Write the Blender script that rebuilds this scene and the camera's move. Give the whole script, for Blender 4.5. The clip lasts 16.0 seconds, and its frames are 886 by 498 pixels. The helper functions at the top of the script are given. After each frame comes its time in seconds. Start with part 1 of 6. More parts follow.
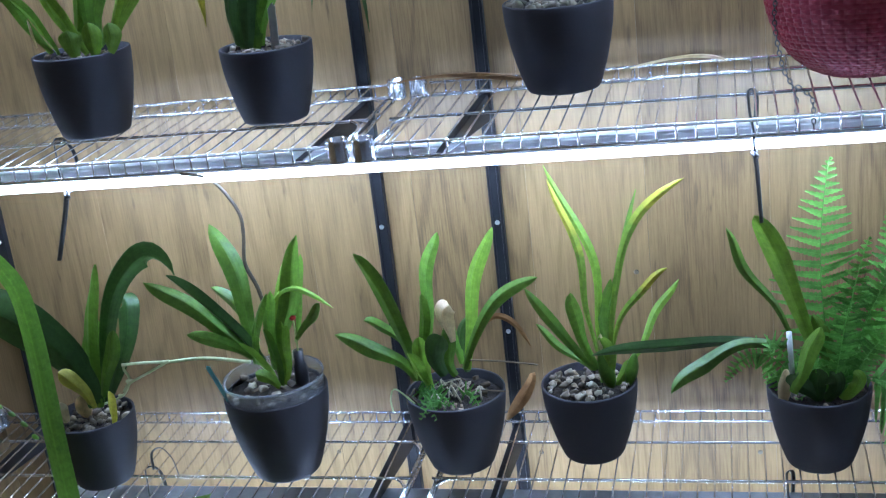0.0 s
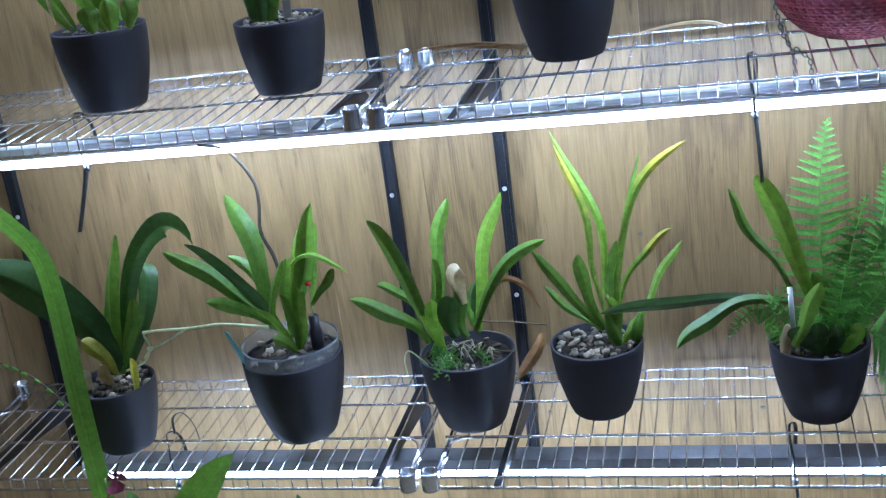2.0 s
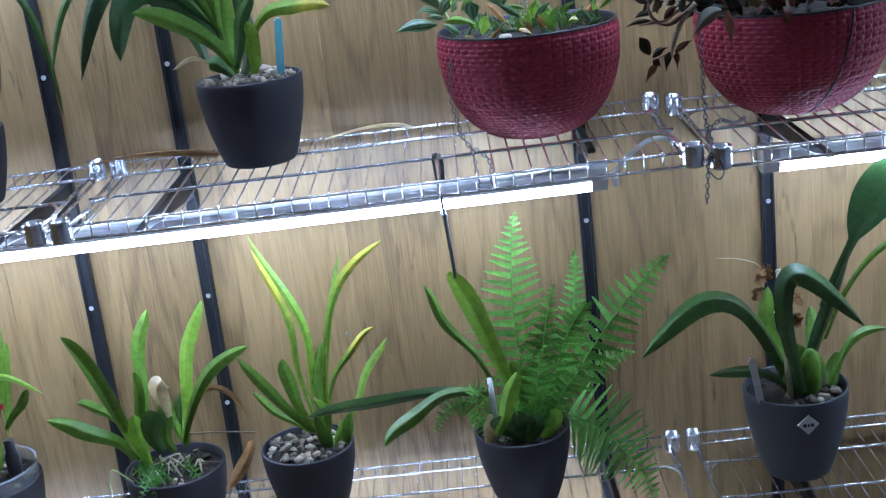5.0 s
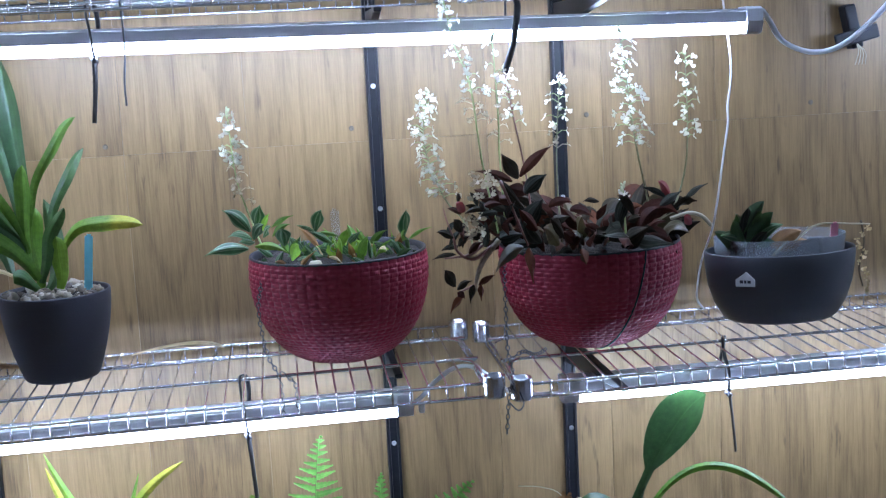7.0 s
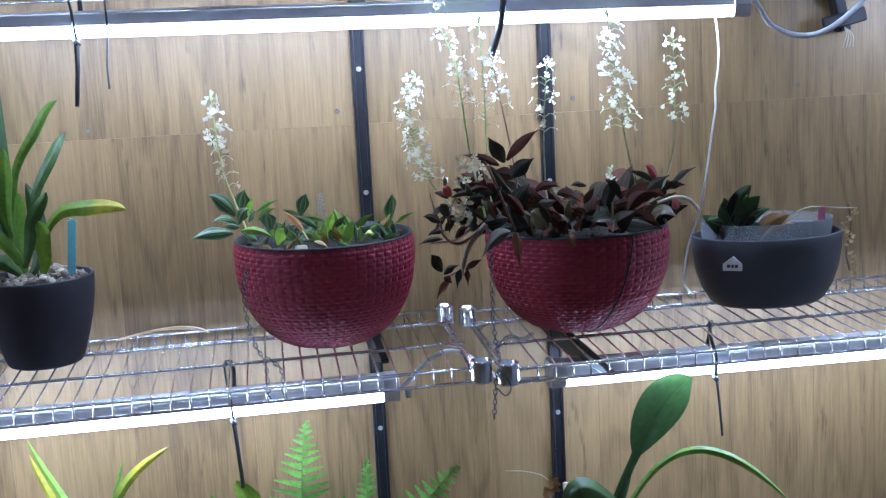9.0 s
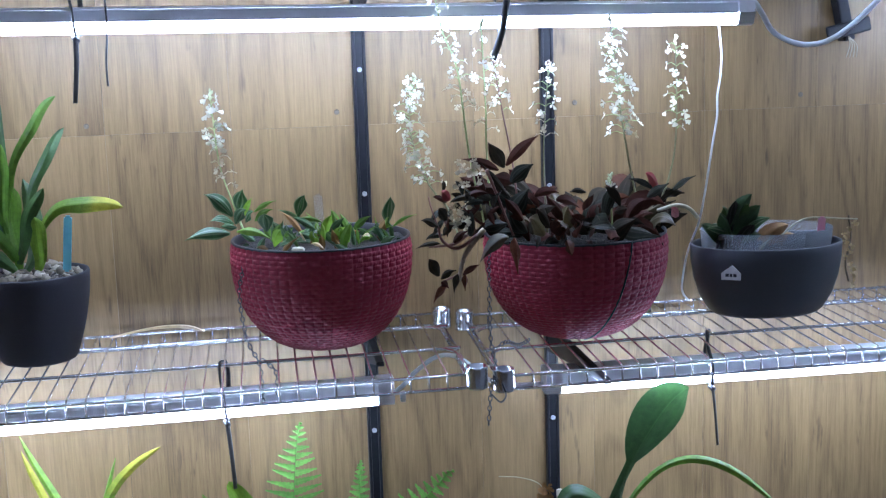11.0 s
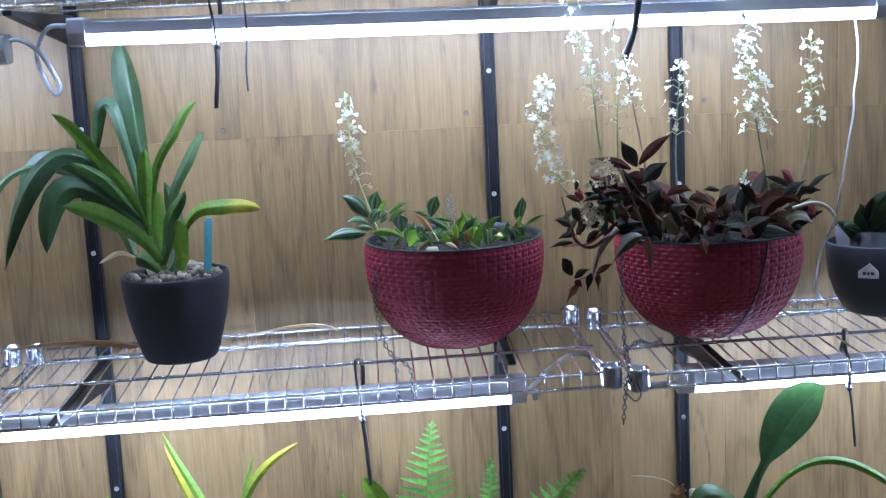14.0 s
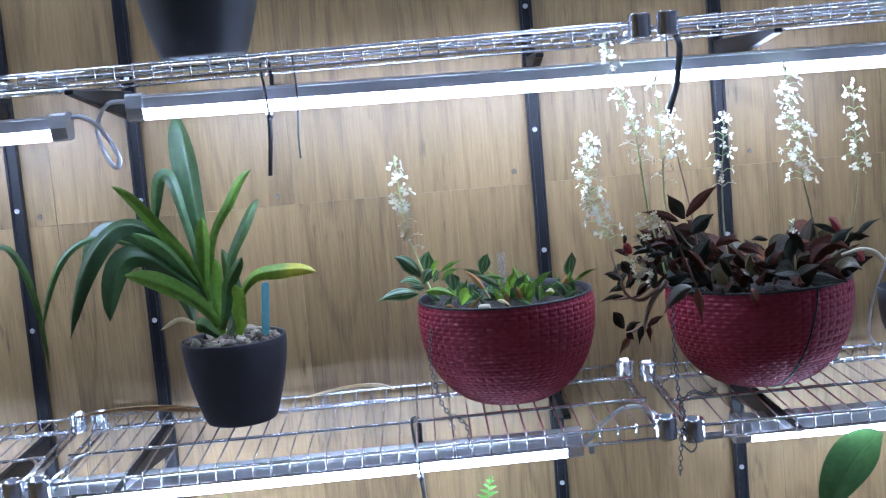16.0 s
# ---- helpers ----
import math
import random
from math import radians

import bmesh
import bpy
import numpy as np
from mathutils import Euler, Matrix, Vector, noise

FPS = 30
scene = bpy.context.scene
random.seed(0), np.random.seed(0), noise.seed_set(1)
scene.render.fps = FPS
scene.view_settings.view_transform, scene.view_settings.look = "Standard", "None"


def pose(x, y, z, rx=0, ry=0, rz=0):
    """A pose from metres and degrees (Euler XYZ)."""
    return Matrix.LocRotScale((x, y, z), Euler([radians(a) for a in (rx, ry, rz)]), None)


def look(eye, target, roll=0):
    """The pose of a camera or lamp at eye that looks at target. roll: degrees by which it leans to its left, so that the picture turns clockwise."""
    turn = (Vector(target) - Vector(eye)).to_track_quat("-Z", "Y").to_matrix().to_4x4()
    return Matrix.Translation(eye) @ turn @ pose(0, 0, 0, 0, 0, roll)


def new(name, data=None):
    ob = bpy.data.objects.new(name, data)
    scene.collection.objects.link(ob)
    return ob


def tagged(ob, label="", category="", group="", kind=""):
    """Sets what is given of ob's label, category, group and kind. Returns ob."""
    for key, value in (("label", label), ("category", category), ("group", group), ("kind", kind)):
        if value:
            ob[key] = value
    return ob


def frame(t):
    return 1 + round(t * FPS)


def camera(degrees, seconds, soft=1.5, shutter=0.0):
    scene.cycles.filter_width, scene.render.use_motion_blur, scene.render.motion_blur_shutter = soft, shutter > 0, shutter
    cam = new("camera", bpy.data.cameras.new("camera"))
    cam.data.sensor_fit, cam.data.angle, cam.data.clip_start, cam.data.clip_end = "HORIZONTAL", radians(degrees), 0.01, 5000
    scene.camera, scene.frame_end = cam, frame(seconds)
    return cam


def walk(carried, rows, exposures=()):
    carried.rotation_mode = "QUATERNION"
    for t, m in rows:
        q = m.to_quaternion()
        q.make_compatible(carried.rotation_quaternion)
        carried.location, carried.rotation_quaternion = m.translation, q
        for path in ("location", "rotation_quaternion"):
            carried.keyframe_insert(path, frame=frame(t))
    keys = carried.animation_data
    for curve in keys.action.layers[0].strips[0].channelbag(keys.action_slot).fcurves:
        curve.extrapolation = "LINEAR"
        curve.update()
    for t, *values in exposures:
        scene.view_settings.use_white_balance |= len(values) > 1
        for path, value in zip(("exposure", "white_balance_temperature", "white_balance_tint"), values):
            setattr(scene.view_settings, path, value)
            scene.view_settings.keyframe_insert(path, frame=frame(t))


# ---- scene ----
cam = camera(39.1, 16.0, 1.2)
PATH = [
    (0, (0.538, -0.195, 1.664), (0.075, 1.639, 1.015), -6.7),
    (0.5, (0.557, -0.239, 1.665), (0.022, 1.586, 1.045), -7.2),
    (1, (0.546, -0.231, 1.662), (0.038, 1.591, 1.009), -7.5),
    (1.5, (0.535, -0.24, 1.653), (0.103, 1.573, 0.928), -7.5),
    (2, (0.527, -0.264, 1.661), (0.07, 1.562, 0.984), -7.6),
    (2.5, (0.533, -0.266, 1.655), (0.078, 1.558, 0.971), -6.5),
    (3, (0.543, -0.269, 1.652), (0.072, 1.539, 0.939), -6.4),
    (3.5, (0.542, -0.256, 1.638), (0.083, 1.521, 0.844), -6.2),
    (4, (0.554, -0.257, 1.645), (0.226, 1.566, 0.891), -4.9),
    (4.5, (0.573, -0.256, 1.653), (0.393, 1.62, 0.984), -5.6),
    (5, (0.6, -0.252, 1.67), (0.552, 1.659, 1.084), -6.7),
    (5.2, (0.608, -0.254, 1.683), (0.633, 1.677, 1.159), -5.8),
    (7.3, (0.638, -0.264, 1.712), (0.896, 1.697, 1.412), -3.0),
    (7.5, (0.634, -0.262, 1.714), (0.899, 1.697, 1.413), -3.0),
    (8, (0.626, -0.255, 1.711), (0.89, 1.702, 1.397), -2.8),
    (8.5, (0.631, -0.253, 1.71), (0.901, 1.701, 1.381), -3.1),
    (10.8, (0.643, -0.247, 1.72), (0.915, 1.707, 1.393), -1.4),
    (11, (0.641, -0.242, 1.722), (0.912, 1.711, 1.384), -1.8),
    (11.5, (0.63, -0.238, 1.718), (0.886, 1.714, 1.366), -2.2),
    (12, (0.632, -0.243, 1.729), (0.851, 1.712, 1.367), -4.2),
    (12.5, (0.614, -0.24, 1.725), (0.762, 1.723, 1.375), -5.1),
    (13, (0.604, -0.244, 1.727), (0.723, 1.722, 1.381), -4.4),
    (13.5, (0.599, -0.249, 1.723), (0.711, 1.719, 1.384), -4.2),
    (14, (0.601, -0.251, 1.727), (0.704, 1.718, 1.394), -2.9),
    (14.5, (0.612, -0.259, 1.727), (0.729, 1.713, 1.418), -2.9),
    (15, (0.606, -0.27, 1.73), (0.737, 1.706, 1.454), -3.0),
    (15.5, (0.607, -0.273, 1.732), (0.698, 1.709, 1.478), -3.9),
    (16, (0.604, -0.282, 1.735), (0.627, 1.703, 1.496), -5.0),
]
walk(cam, [(t, look(eye, target, roll)) for t, eye, target, roll in PATH],
     [(0, 0.22, 6250, 4), (4, 0.22, 6250, 4), (5.2, 0.2, 6450, 7), (7.3, 0.05, 6500, 10), (16, 0.05, 6500, 10)])

# ---- world: a dim closed room, lit by the shelf lamps ----
world = bpy.data.worlds.new("world")
scene.world = world
world.use_nodes = True
world.node_tree.nodes["Background"].inputs[0].default_value = (0.55, 0.6, 0.7, 1)
world.node_tree.nodes["Background"].inputs[1].default_value = 0.05

TUBE_POWER = 87.0


# ---- materials ----
def material(name, colour=(0.5, 0.5, 0.5), rough=0.5, metal=0.0):
    m = bpy.data.materials.new(name)
    m.use_nodes = True
    b = m.node_tree.nodes["Principled BSDF"]
    b.inputs["Base Color"].default_value = (*colour, 1)
    b.inputs["Roughness"].default_value = rough
    b.inputs["Metallic"].default_value = metal
    return m


def add(m, kind, **values):
    n = m.node_tree.nodes.new(kind)
    for key, value in values.items():
        n.inputs[key.replace("_", " ")].default_value = value
    return n


def link(m, a, out, b, into):
    m.node_tree.links.new(a.outputs[out], b.inputs[into])


def bsdf(m):
    return m.node_tree.nodes["Principled BSDF"]


def ramp(m, stops):
    n = m.node_tree.nodes.new("ShaderNodeValToRGB")
    e = n.color_ramp.elements
    while len(e) < len(stops):
        e.new(0.5)
    for item, (at, colour) in zip(e, stops):
        item.position, item.color = at, (*colour, 1)
    return n


def speckle(m, dark, light, scale=60.0, bump=0.15, scale2=6.0, space="Object", stretch=(1, 1, 1), distance=0.002):
    """Two-scale mottling and fine relief."""
    co = add(m, "ShaderNodeTexCoord")
    mp = add(m, "ShaderNodeMapping", Scale=stretch)
    link(m, co, space, mp, "Vector")
    a = add(m, "ShaderNodeTexNoise", Scale=scale, Detail=6.0, Roughness=0.65)
    b = add(m, "ShaderNodeTexNoise", Scale=scale2, Detail=3.0)
    for n in (a, b):
        link(m, mp, "Vector", n, "Vector")
    mixed = add(m, "ShaderNodeMath")
    mixed.operation = "ADD"
    link(m, a, "Fac", mixed, 0)
    link(m, b, "Fac", mixed, 1)
    half = add(m, "ShaderNodeMath")
    half.operation = "MULTIPLY"
    half.inputs[1].default_value = 0.5
    link(m, mixed, 0, half, 0)
    r = ramp(m, [(0.32, dark), (0.68, light)])
    link(m, half, 0, r, "Fac")
    link(m, r, "Color", bsdf(m), "Base Color")
    bp = add(m, "ShaderNodeBump", Strength=bump, Distance=distance)
    link(m, a, "Fac", bp, "Height")
    link(m, bp, "Normal", bsdf(m), "Normal")
    return r


def wood(name, pale, mid, dark, rough=0.5):
    """Oak laminate: grain runs along z, each board has its own tone and figure."""
    m = material(name, mid, rough)
    co = add(m, "ShaderNodeTexCoord")
    info = add(m, "ShaderNodeObjectInfo")
    shift = add(m, "ShaderNodeVectorMath")
    shift.operation = "MULTIPLY_ADD"
    comb = add(m, "ShaderNodeCombineXYZ")
    for k in range(3):
        link(m, info, "Random", comb, k)
    shift.inputs[1].default_value = (13.0, 7.0, 9.0)
    link(m, comb, "Vector", shift, 0)
    link(m, co, "Object", shift, 2)
    grain_map = add(m, "ShaderNodeMapping", Scale=(1.0, 1.0, 0.032))
    link(m, shift, "Vector", grain_map, "Vector")
    grain = add(m, "ShaderNodeTexNoise", Scale=300.0, Detail=8.0, Roughness=0.8)
    link(m, grain_map, "Vector", grain, "Vector")
    fig_map = add(m, "ShaderNodeMapping", Scale=(1.0, 1.0, 0.13))
    link(m, shift, "Vector", fig_map, "Vector")
    warp = add(m, "ShaderNodeTexNoise", Scale=6.5, Detail=2.0)
    link(m, fig_map, "Vector", warp, "Vector")
    ring = add(m, "ShaderNodeMath")
    ring.operation = "MULTIPLY"
    ring.inputs[1].default_value = 85.0
    link(m, warp, "Fac", ring, 0)
    sine = add(m, "ShaderNodeMath")
    sine.operation = "SINE"
    link(m, ring, 0, sine, 0)
    figure = add(m, "ShaderNodeMapRange", From_Min=0.1, From_Max=1.0, To_Min=0.025, To_Max=-0.085)
    link(m, sine, 0, figure, "Value")
    total = add(m, "ShaderNodeMath")
    total.operation = "ADD"
    link(m, grain, "Fac", total, 0)
    link(m, figure, "Result", total, 1)
    cloud = add(m, "ShaderNodeTexNoise", Scale=7.0, Detail=3.0)
    link(m, fig_map, "Vector", cloud, "Vector")
    cloudy = add(m, "ShaderNodeMapRange", From_Min=0.3, From_Max=0.7, To_Min=-0.09, To_Max=0.09)
    link(m, cloud, "Fac", cloudy, "Value")
    total_b = add(m, "ShaderNodeMath")
    total_b.operation = "ADD"
    link(m, total, 0, total_b, 0)
    link(m, cloudy, "Result", total_b, 1)
    total = total_b
    tone = add(m, "ShaderNodeMapRange", To_Min=-0.09, To_Max=0.09)
    link(m, info, "Random", tone, "Value")
    total2 = add(m, "ShaderNodeMath")
    total2.operation = "ADD"
    link(m, total, 0, total2, 0)
    link(m, tone, "Result", total2, 1)
    r = ramp(m, [(0.16, dark), (0.48, mid), (0.82, pale)])
    link(m, total2, 0, r, "Fac")
    # short dark checks and knots, drawn out along the grain
    knot_map = add(m, "ShaderNodeMapping", Scale=(1.0, 1.0, 0.16))
    link(m, shift, "Vector", knot_map, "Vector")
    knot = add(m, "ShaderNodeTexNoise", Scale=62.0, Detail=3.0, Roughness=0.6)
    link(m, knot_map, "Vector", knot, "Vector")
    spot = add(m, "ShaderNodeMapRange", From_Min=0.64, From_Max=0.75, To_Min=0.0, To_Max=0.6)
    link(m, knot, "Fac", spot, "Value")
    mix = m.node_tree.nodes.new("ShaderNodeMixRGB")
    mix.inputs[2].default_value = (dark[0] * 0.35, dark[1] * 0.33, dark[2] * 0.32, 1)
    link(m, spot, "Result", mix, 0)
    link(m, r, "Color", mix, 1)
    link(m, mix, "Color", bsdf(m), "Base Color")
    bp = add(m, "ShaderNodeBump", Strength=0.2, Distance=0.001)
    link(m, grain, "Fac", bp, "Height")
    link(m, bp, "Normal", bsdf(m), "Normal")
    return m


def leaf_material(name, green, tip, vein, translucent=0.35, rough=0.42, stripes=46.0, veins=0.10):
    """A leaf with fine lengthwise veins; v runs from base to tip."""
    m = material(name, green, rough)
    nodes = m.node_tree.nodes
    co = add(m, "ShaderNodeTexCoord")
    split = add(m, "ShaderNodeSeparateXYZ")
    link(m, co, "UV", split, "Vector")
    wave = add(m, "ShaderNodeMath")
    wave.operation = "MULTIPLY"
    wave.inputs[1].default_value = stripes
    link(m, split, "X", wave, 0)
    sine = add(m, "ShaderNodeMath")
    sine.operation = "SINE"
    link(m, wave, 0, sine, 0)
    lines = add(m, "ShaderNodeMapRange", From_Min=0.3, From_Max=1.0, To_Min=0.0, To_Max=veins)
    link(m, sine, 0, lines, "Value")
    blotch = add(m, "ShaderNodeTexNoise", Scale=35.0, Detail=4.0)
    link(m, co, "Object", blotch, "Vector")
    along = add(m, "ShaderNodeMath")
    along.operation = "MULTIPLY_ADD"
    along.inputs[1].default_value = 0.45
    link(m, blotch, "Fac", along, 0)
    link(m, split, "Y", along, 2)
    r = ramp(m, [(0.2, [c * 1.25 for c in green]), (0.82, green), (1.0, tip)])
    link(m, along, 0, r, "Fac")
    mix = nodes.new("ShaderNodeMixRGB")
    mix.inputs[2].default_value = (*vein, 1)
    link(m, lines, "Result", mix, 0)
    link(m, r, "Color", mix, 1)
    off = add(m, "ShaderNodeMath")
    off.operation = "SUBTRACT"
    off.inputs[1].default_value = 0.5
    link(m, split, "X", off, 0)
    far = add(m, "ShaderNodeMath")
    far.operation = "ABSOLUTE"
    link(m, off, 0, far, 0)
    rib = add(m, "ShaderNodeMapRange", From_Min=0.015, From_Max=0.06, To_Min=0.55, To_Max=0.0)
    link(m, far, 0, rib, "Value")
    ribbed = nodes.new("ShaderNodeMixRGB")
    ribbed.inputs[2].default_value = (*[c * 1.5 + 0.01 for c in green], 1)
    link(m, rib, "Result", ribbed, 0)
    link(m, mix, "Color", ribbed, 1)
    mix = ribbed
    hsv = add(m, "ShaderNodeHueSaturation")
    info = add(m, "ShaderNodeObjectInfo")
    vary = add(m, "ShaderNodeMapRange", To_Min=0.72, To_Max=1.2)
    link(m, info, "Random", vary, "Value")
    patch = add(m, "ShaderNodeTexNoise", Scale=90.0, Detail=6.0, Roughness=0.7)
    link(m, co, "Object", patch, "Vector")
    uneven = add(m, "ShaderNodeMapRange", From_Min=0.3, From_Max=0.7, To_Min=0.72, To_Max=1.25)
    link(m, patch, "Fac", uneven, "Value")
    both = add(m, "ShaderNodeMath")
    both.operation = "MULTIPLY"
    link(m, vary, "Result", both, 0)
    link(m, uneven, "Result", both, 1)
    link(m, both, 0, hsv, "Value")
    link(m, mix, "Color", hsv, "Color")
    link(m, hsv, "Color", bsdf(m), "Base Color")
    rough_map = add(m, "ShaderNodeMapRange", From_Min=0.3, From_Max=0.7, To_Min=rough - 0.08, To_Max=rough + 0.14)
    link(m, blotch, "Fac", rough_map, "Value")
    link(m, rough_map, "Result", bsdf(m), "Roughness")
    bp = add(m, "ShaderNodeBump", Strength=0.12, Distance=0.0006)
    link(m, sine, 0, bp, "Height")
    link(m, bp, "Normal", bsdf(m), "Normal")
    tl = add(m, "ShaderNodeBsdfTranslucent")
    link(m, hsv, "Color", tl, "Color")
    ms = add(m, "ShaderNodeMixShader", Fac=translucent)
    link(m, bsdf(m), "BSDF", ms, 1)
    link(m, tl, "BSDF", ms, 2)
    link(m, ms, "Shader", nodes["Material Output"], "Surface")
    return m


OAK = wood("oak_laminate", (0.3, 0.19, 0.084), (0.2, 0.124, 0.051), (0.078, 0.045, 0.018))
SKIRT = wood("grey_oak_laminate", (0.3, 0.225, 0.15), (0.22, 0.16, 0.105), (0.13, 0.09, 0.058))
FLOOR_MAT = wood("floor_laminate", (0.27, 0.205, 0.145), (0.2, 0.15, 0.1), (0.12, 0.085, 0.058))
PAINT = material("wall_paint", (0.42, 0.41, 0.39), 0.8)
speckle(PAINT, (0.31, 0.31, 0.32), (0.37, 0.37, 0.38), 90, 0.1, 2.0)
CHROME = material("chrome", (0.8, 0.81, 0.84), 0.18, 0.93)
speckle(CHROME, (0.66, 0.67, 0.7), (0.82, 0.83, 0.86), 140, 0.03, 12)
BLACK = material("black_powder_coat", (0.01, 0.01, 0.012), 0.5)
speckle(BLACK, (0.007, 0.007, 0.009), (0.014, 0.014, 0.016), 300, 0.1, 8)
bsdf(BLACK).inputs["Specular IOR Level"].default_value = 0.25
TIE = material("black_nylon", (0.02, 0.02, 0.022), 0.35)
speckle(TIE, (0.014, 0.014, 0.016), (0.03, 0.03, 0.033), 200, 0.05, 9)
STEEL = material("zinc_screw", (0.7, 0.7, 0.7), 0.3, 0.8)
speckle(STEEL, (0.55, 0.55, 0.55), (0.8, 0.8, 0.8), 300, 0.1, 30)
POT = material("anthracite_plastic", (0.027, 0.028, 0.037), 0.72)
speckle(POT, (0.026, 0.025, 0.031), (0.037, 0.036, 0.044), 420, 0.12, 7)
POT_GREY = material("slate_plastic", (0.034, 0.037, 0.045), 0.5)
speckle(POT_GREY, (0.042, 0.045, 0.052), (0.056, 0.06, 0.068), 420, 0.12, 7)
RED = material("wine_red_plastic", (0.2, 0.012, 0.04), 0.58)
speckle(RED, (0.235, 0.009, 0.03), (0.35, 0.015, 0.043), 160, 0.08, 8)
RED_INNER = material("dark_liner_plastic", (0.03, 0.03, 0.034), 0.5)
speckle(RED_INNER, (0.014, 0.014, 0.016), (0.024, 0.024, 0.027), 200, 0.08, 8)
SOIL = material("bark_soil", (0.05, 0.035, 0.025), 0.9)
speckle(SOIL, (0.004, 0.003, 0.0025), (0.045, 0.03, 0.02), 190, 1.0, 60, distance=0.008)
HOUSING = material("lamp_housing", (0.76, 0.78, 0.82), 0.4)
speckle(HOUSING, (0.72, 0.74, 0.78), (0.8, 0.82, 0.85), 90, 0.05, 5)
# darker copy of the housing: the lower lamp's shaded top put into its colour
HOUSING_SHADED = material("shaded_lamp_housing", (0.3, 0.31, 0.33), 0.5)
speckle(HOUSING_SHADED, (0.22, 0.225, 0.24), (0.32, 0.33, 0.35), 60, 0.08, 9)
DULL_SCREW = material("dull_screw", (0.3, 0.27, 0.22), 0.6, 0.4)
speckle(DULL_SCREW, (0.07, 0.055, 0.04), (0.2, 0.17, 0.13), 400, 0.2, 60)
WHITE = material("white_plastic", (0.75, 0.76, 0.78), 0.4)
speckle(WHITE, (0.7, 0.71, 0.73), (0.8, 0.81, 0.83), 90, 0.05, 8)
GLOW = material("lit_diffuser", (0.8, 0.8, 0.8), 0.4)
bsdf(GLOW).inputs["Emission Color"].default_value = (0.575, 0.76, 1.2, 1)
bsdf(GLOW).inputs["Emission Strength"].default_value = TUBE_POWER
LABEL_BLUE = material("blue_plant_label", (0.16, 0.52, 0.56), 0.45)
speckle(LABEL_BLUE, (0.13, 0.45, 0.5), (0.2, 0.58, 0.62), 120, 0.05, 25)
LABEL_WHITE = material("faded_white_label", (0.62, 0.63, 0.62), 0.5)
speckle(LABEL_WHITE, (0.5, 0.51, 0.5), (0.72, 0.73, 0.72), 120, 0.05, 40)
PINK = material("pink_label", (0.75, 0.28, 0.35), 0.5)
RED_BEAD = material("red_bead", (0.5, 0.02, 0.015), 0.3)
RED_LEAF = material("red_leaf", (0.26, 0.018, 0.018), 0.4)
speckle(RED_LEAF, (0.2, 0.012, 0.012), (0.32, 0.025, 0.025), 120, 0.1, 40)
CANE = material("split_cane", (0.42, 0.36, 0.24), 0.6)
speckle(CANE, (0.32, 0.27, 0.18), (0.5, 0.44, 0.3), 90, 0.2, 20)
DEAD_STEM = material("dry_stem", (0.2, 0.16, 0.08), 0.8)
speckle(DEAD_STEM, (0.03, 0.022, 0.012), (0.12, 0.085, 0.045), 90, 0.3, 30)
DEAD_DARK = material("dark_dry_stem", (0.04, 0.03, 0.016), 0.8)
speckle(DEAD_DARK, (0.014, 0.01, 0.006), (0.07, 0.05, 0.028), 90, 0.4, 30)
GREEN_STEM = material("green_stem", (0.3, 0.38, 0.13), 0.5)
speckle(GREEN_STEM, (0.22, 0.3, 0.09), (0.4, 0.46, 0.2), 90, 0.1, 30)
RED_STEM = material("reddish_stem", (0.13, 0.045, 0.035), 0.5)
speckle(RED_STEM, (0.08, 0.03, 0.025), (0.2, 0.08, 0.055), 90, 0.1, 30)
PETAL = material("white_petal", (0.86, 0.86, 0.82), 0.5)
speckle(PETAL, (0.8, 0.77, 0.58), (0.9, 0.88, 0.72), 120, 0.05, 60)
PETAL_TAN = material("faded_petal", (0.5, 0.42, 0.28), 0.6)
speckle(PETAL_TAN, (0.4, 0.32, 0.2), (0.62, 0.54, 0.38), 120, 0.1, 60)
for _m, _c in ((PETAL, (0.86, 0.85, 0.74)), (PETAL_TAN, (0.55, 0.46, 0.3))):
    _t = add(_m, "ShaderNodeBsdfTranslucent", Color=(*_c, 1))
    _s = add(_m, "ShaderNodeMixShader", Fac=0.25)
    link(_m, bsdf(_m), "BSDF", _s, 1)
    link(_m, _t, "BSDF", _s, 2)
    link(_m, _s, "Shader", _m.node_tree.nodes["Material Output"], "Surface")
PETAL_WINE = material("wine_petal", (0.12, 0.012, 0.03), 0.5)
speckle(PETAL_WINE, (0.07, 0.008, 0.018), (0.2, 0.02, 0.05), 120, 0.1, 60)
DRUM = material("drum_plastic", (0.5, 0.55, 0.53), 0.4)
speckle(DRUM, (0.42, 0.47, 0.45), (0.58, 0.62, 0.6), 60, 0.05, 5)
DRUM_LID = material("drum_lid", (0.055, 0.065, 0.065), 0.4)
speckle(DRUM_LID, (0.045, 0.055, 0.055), (0.075, 0.085, 0.085), 60, 0.1, 5)
GLASS = material("clear_plastic", (0.9, 0.92, 0.93), 0.14)
bsdf(GLASS).inputs["Transmission Weight"].default_value = 0.9
bsdf(GLASS).inputs["IOR"].default_value = 1.2
speckle(GLASS, (0.8, 0.82, 0.83), (0.95, 0.96, 0.97), 60, 0.05, 14)

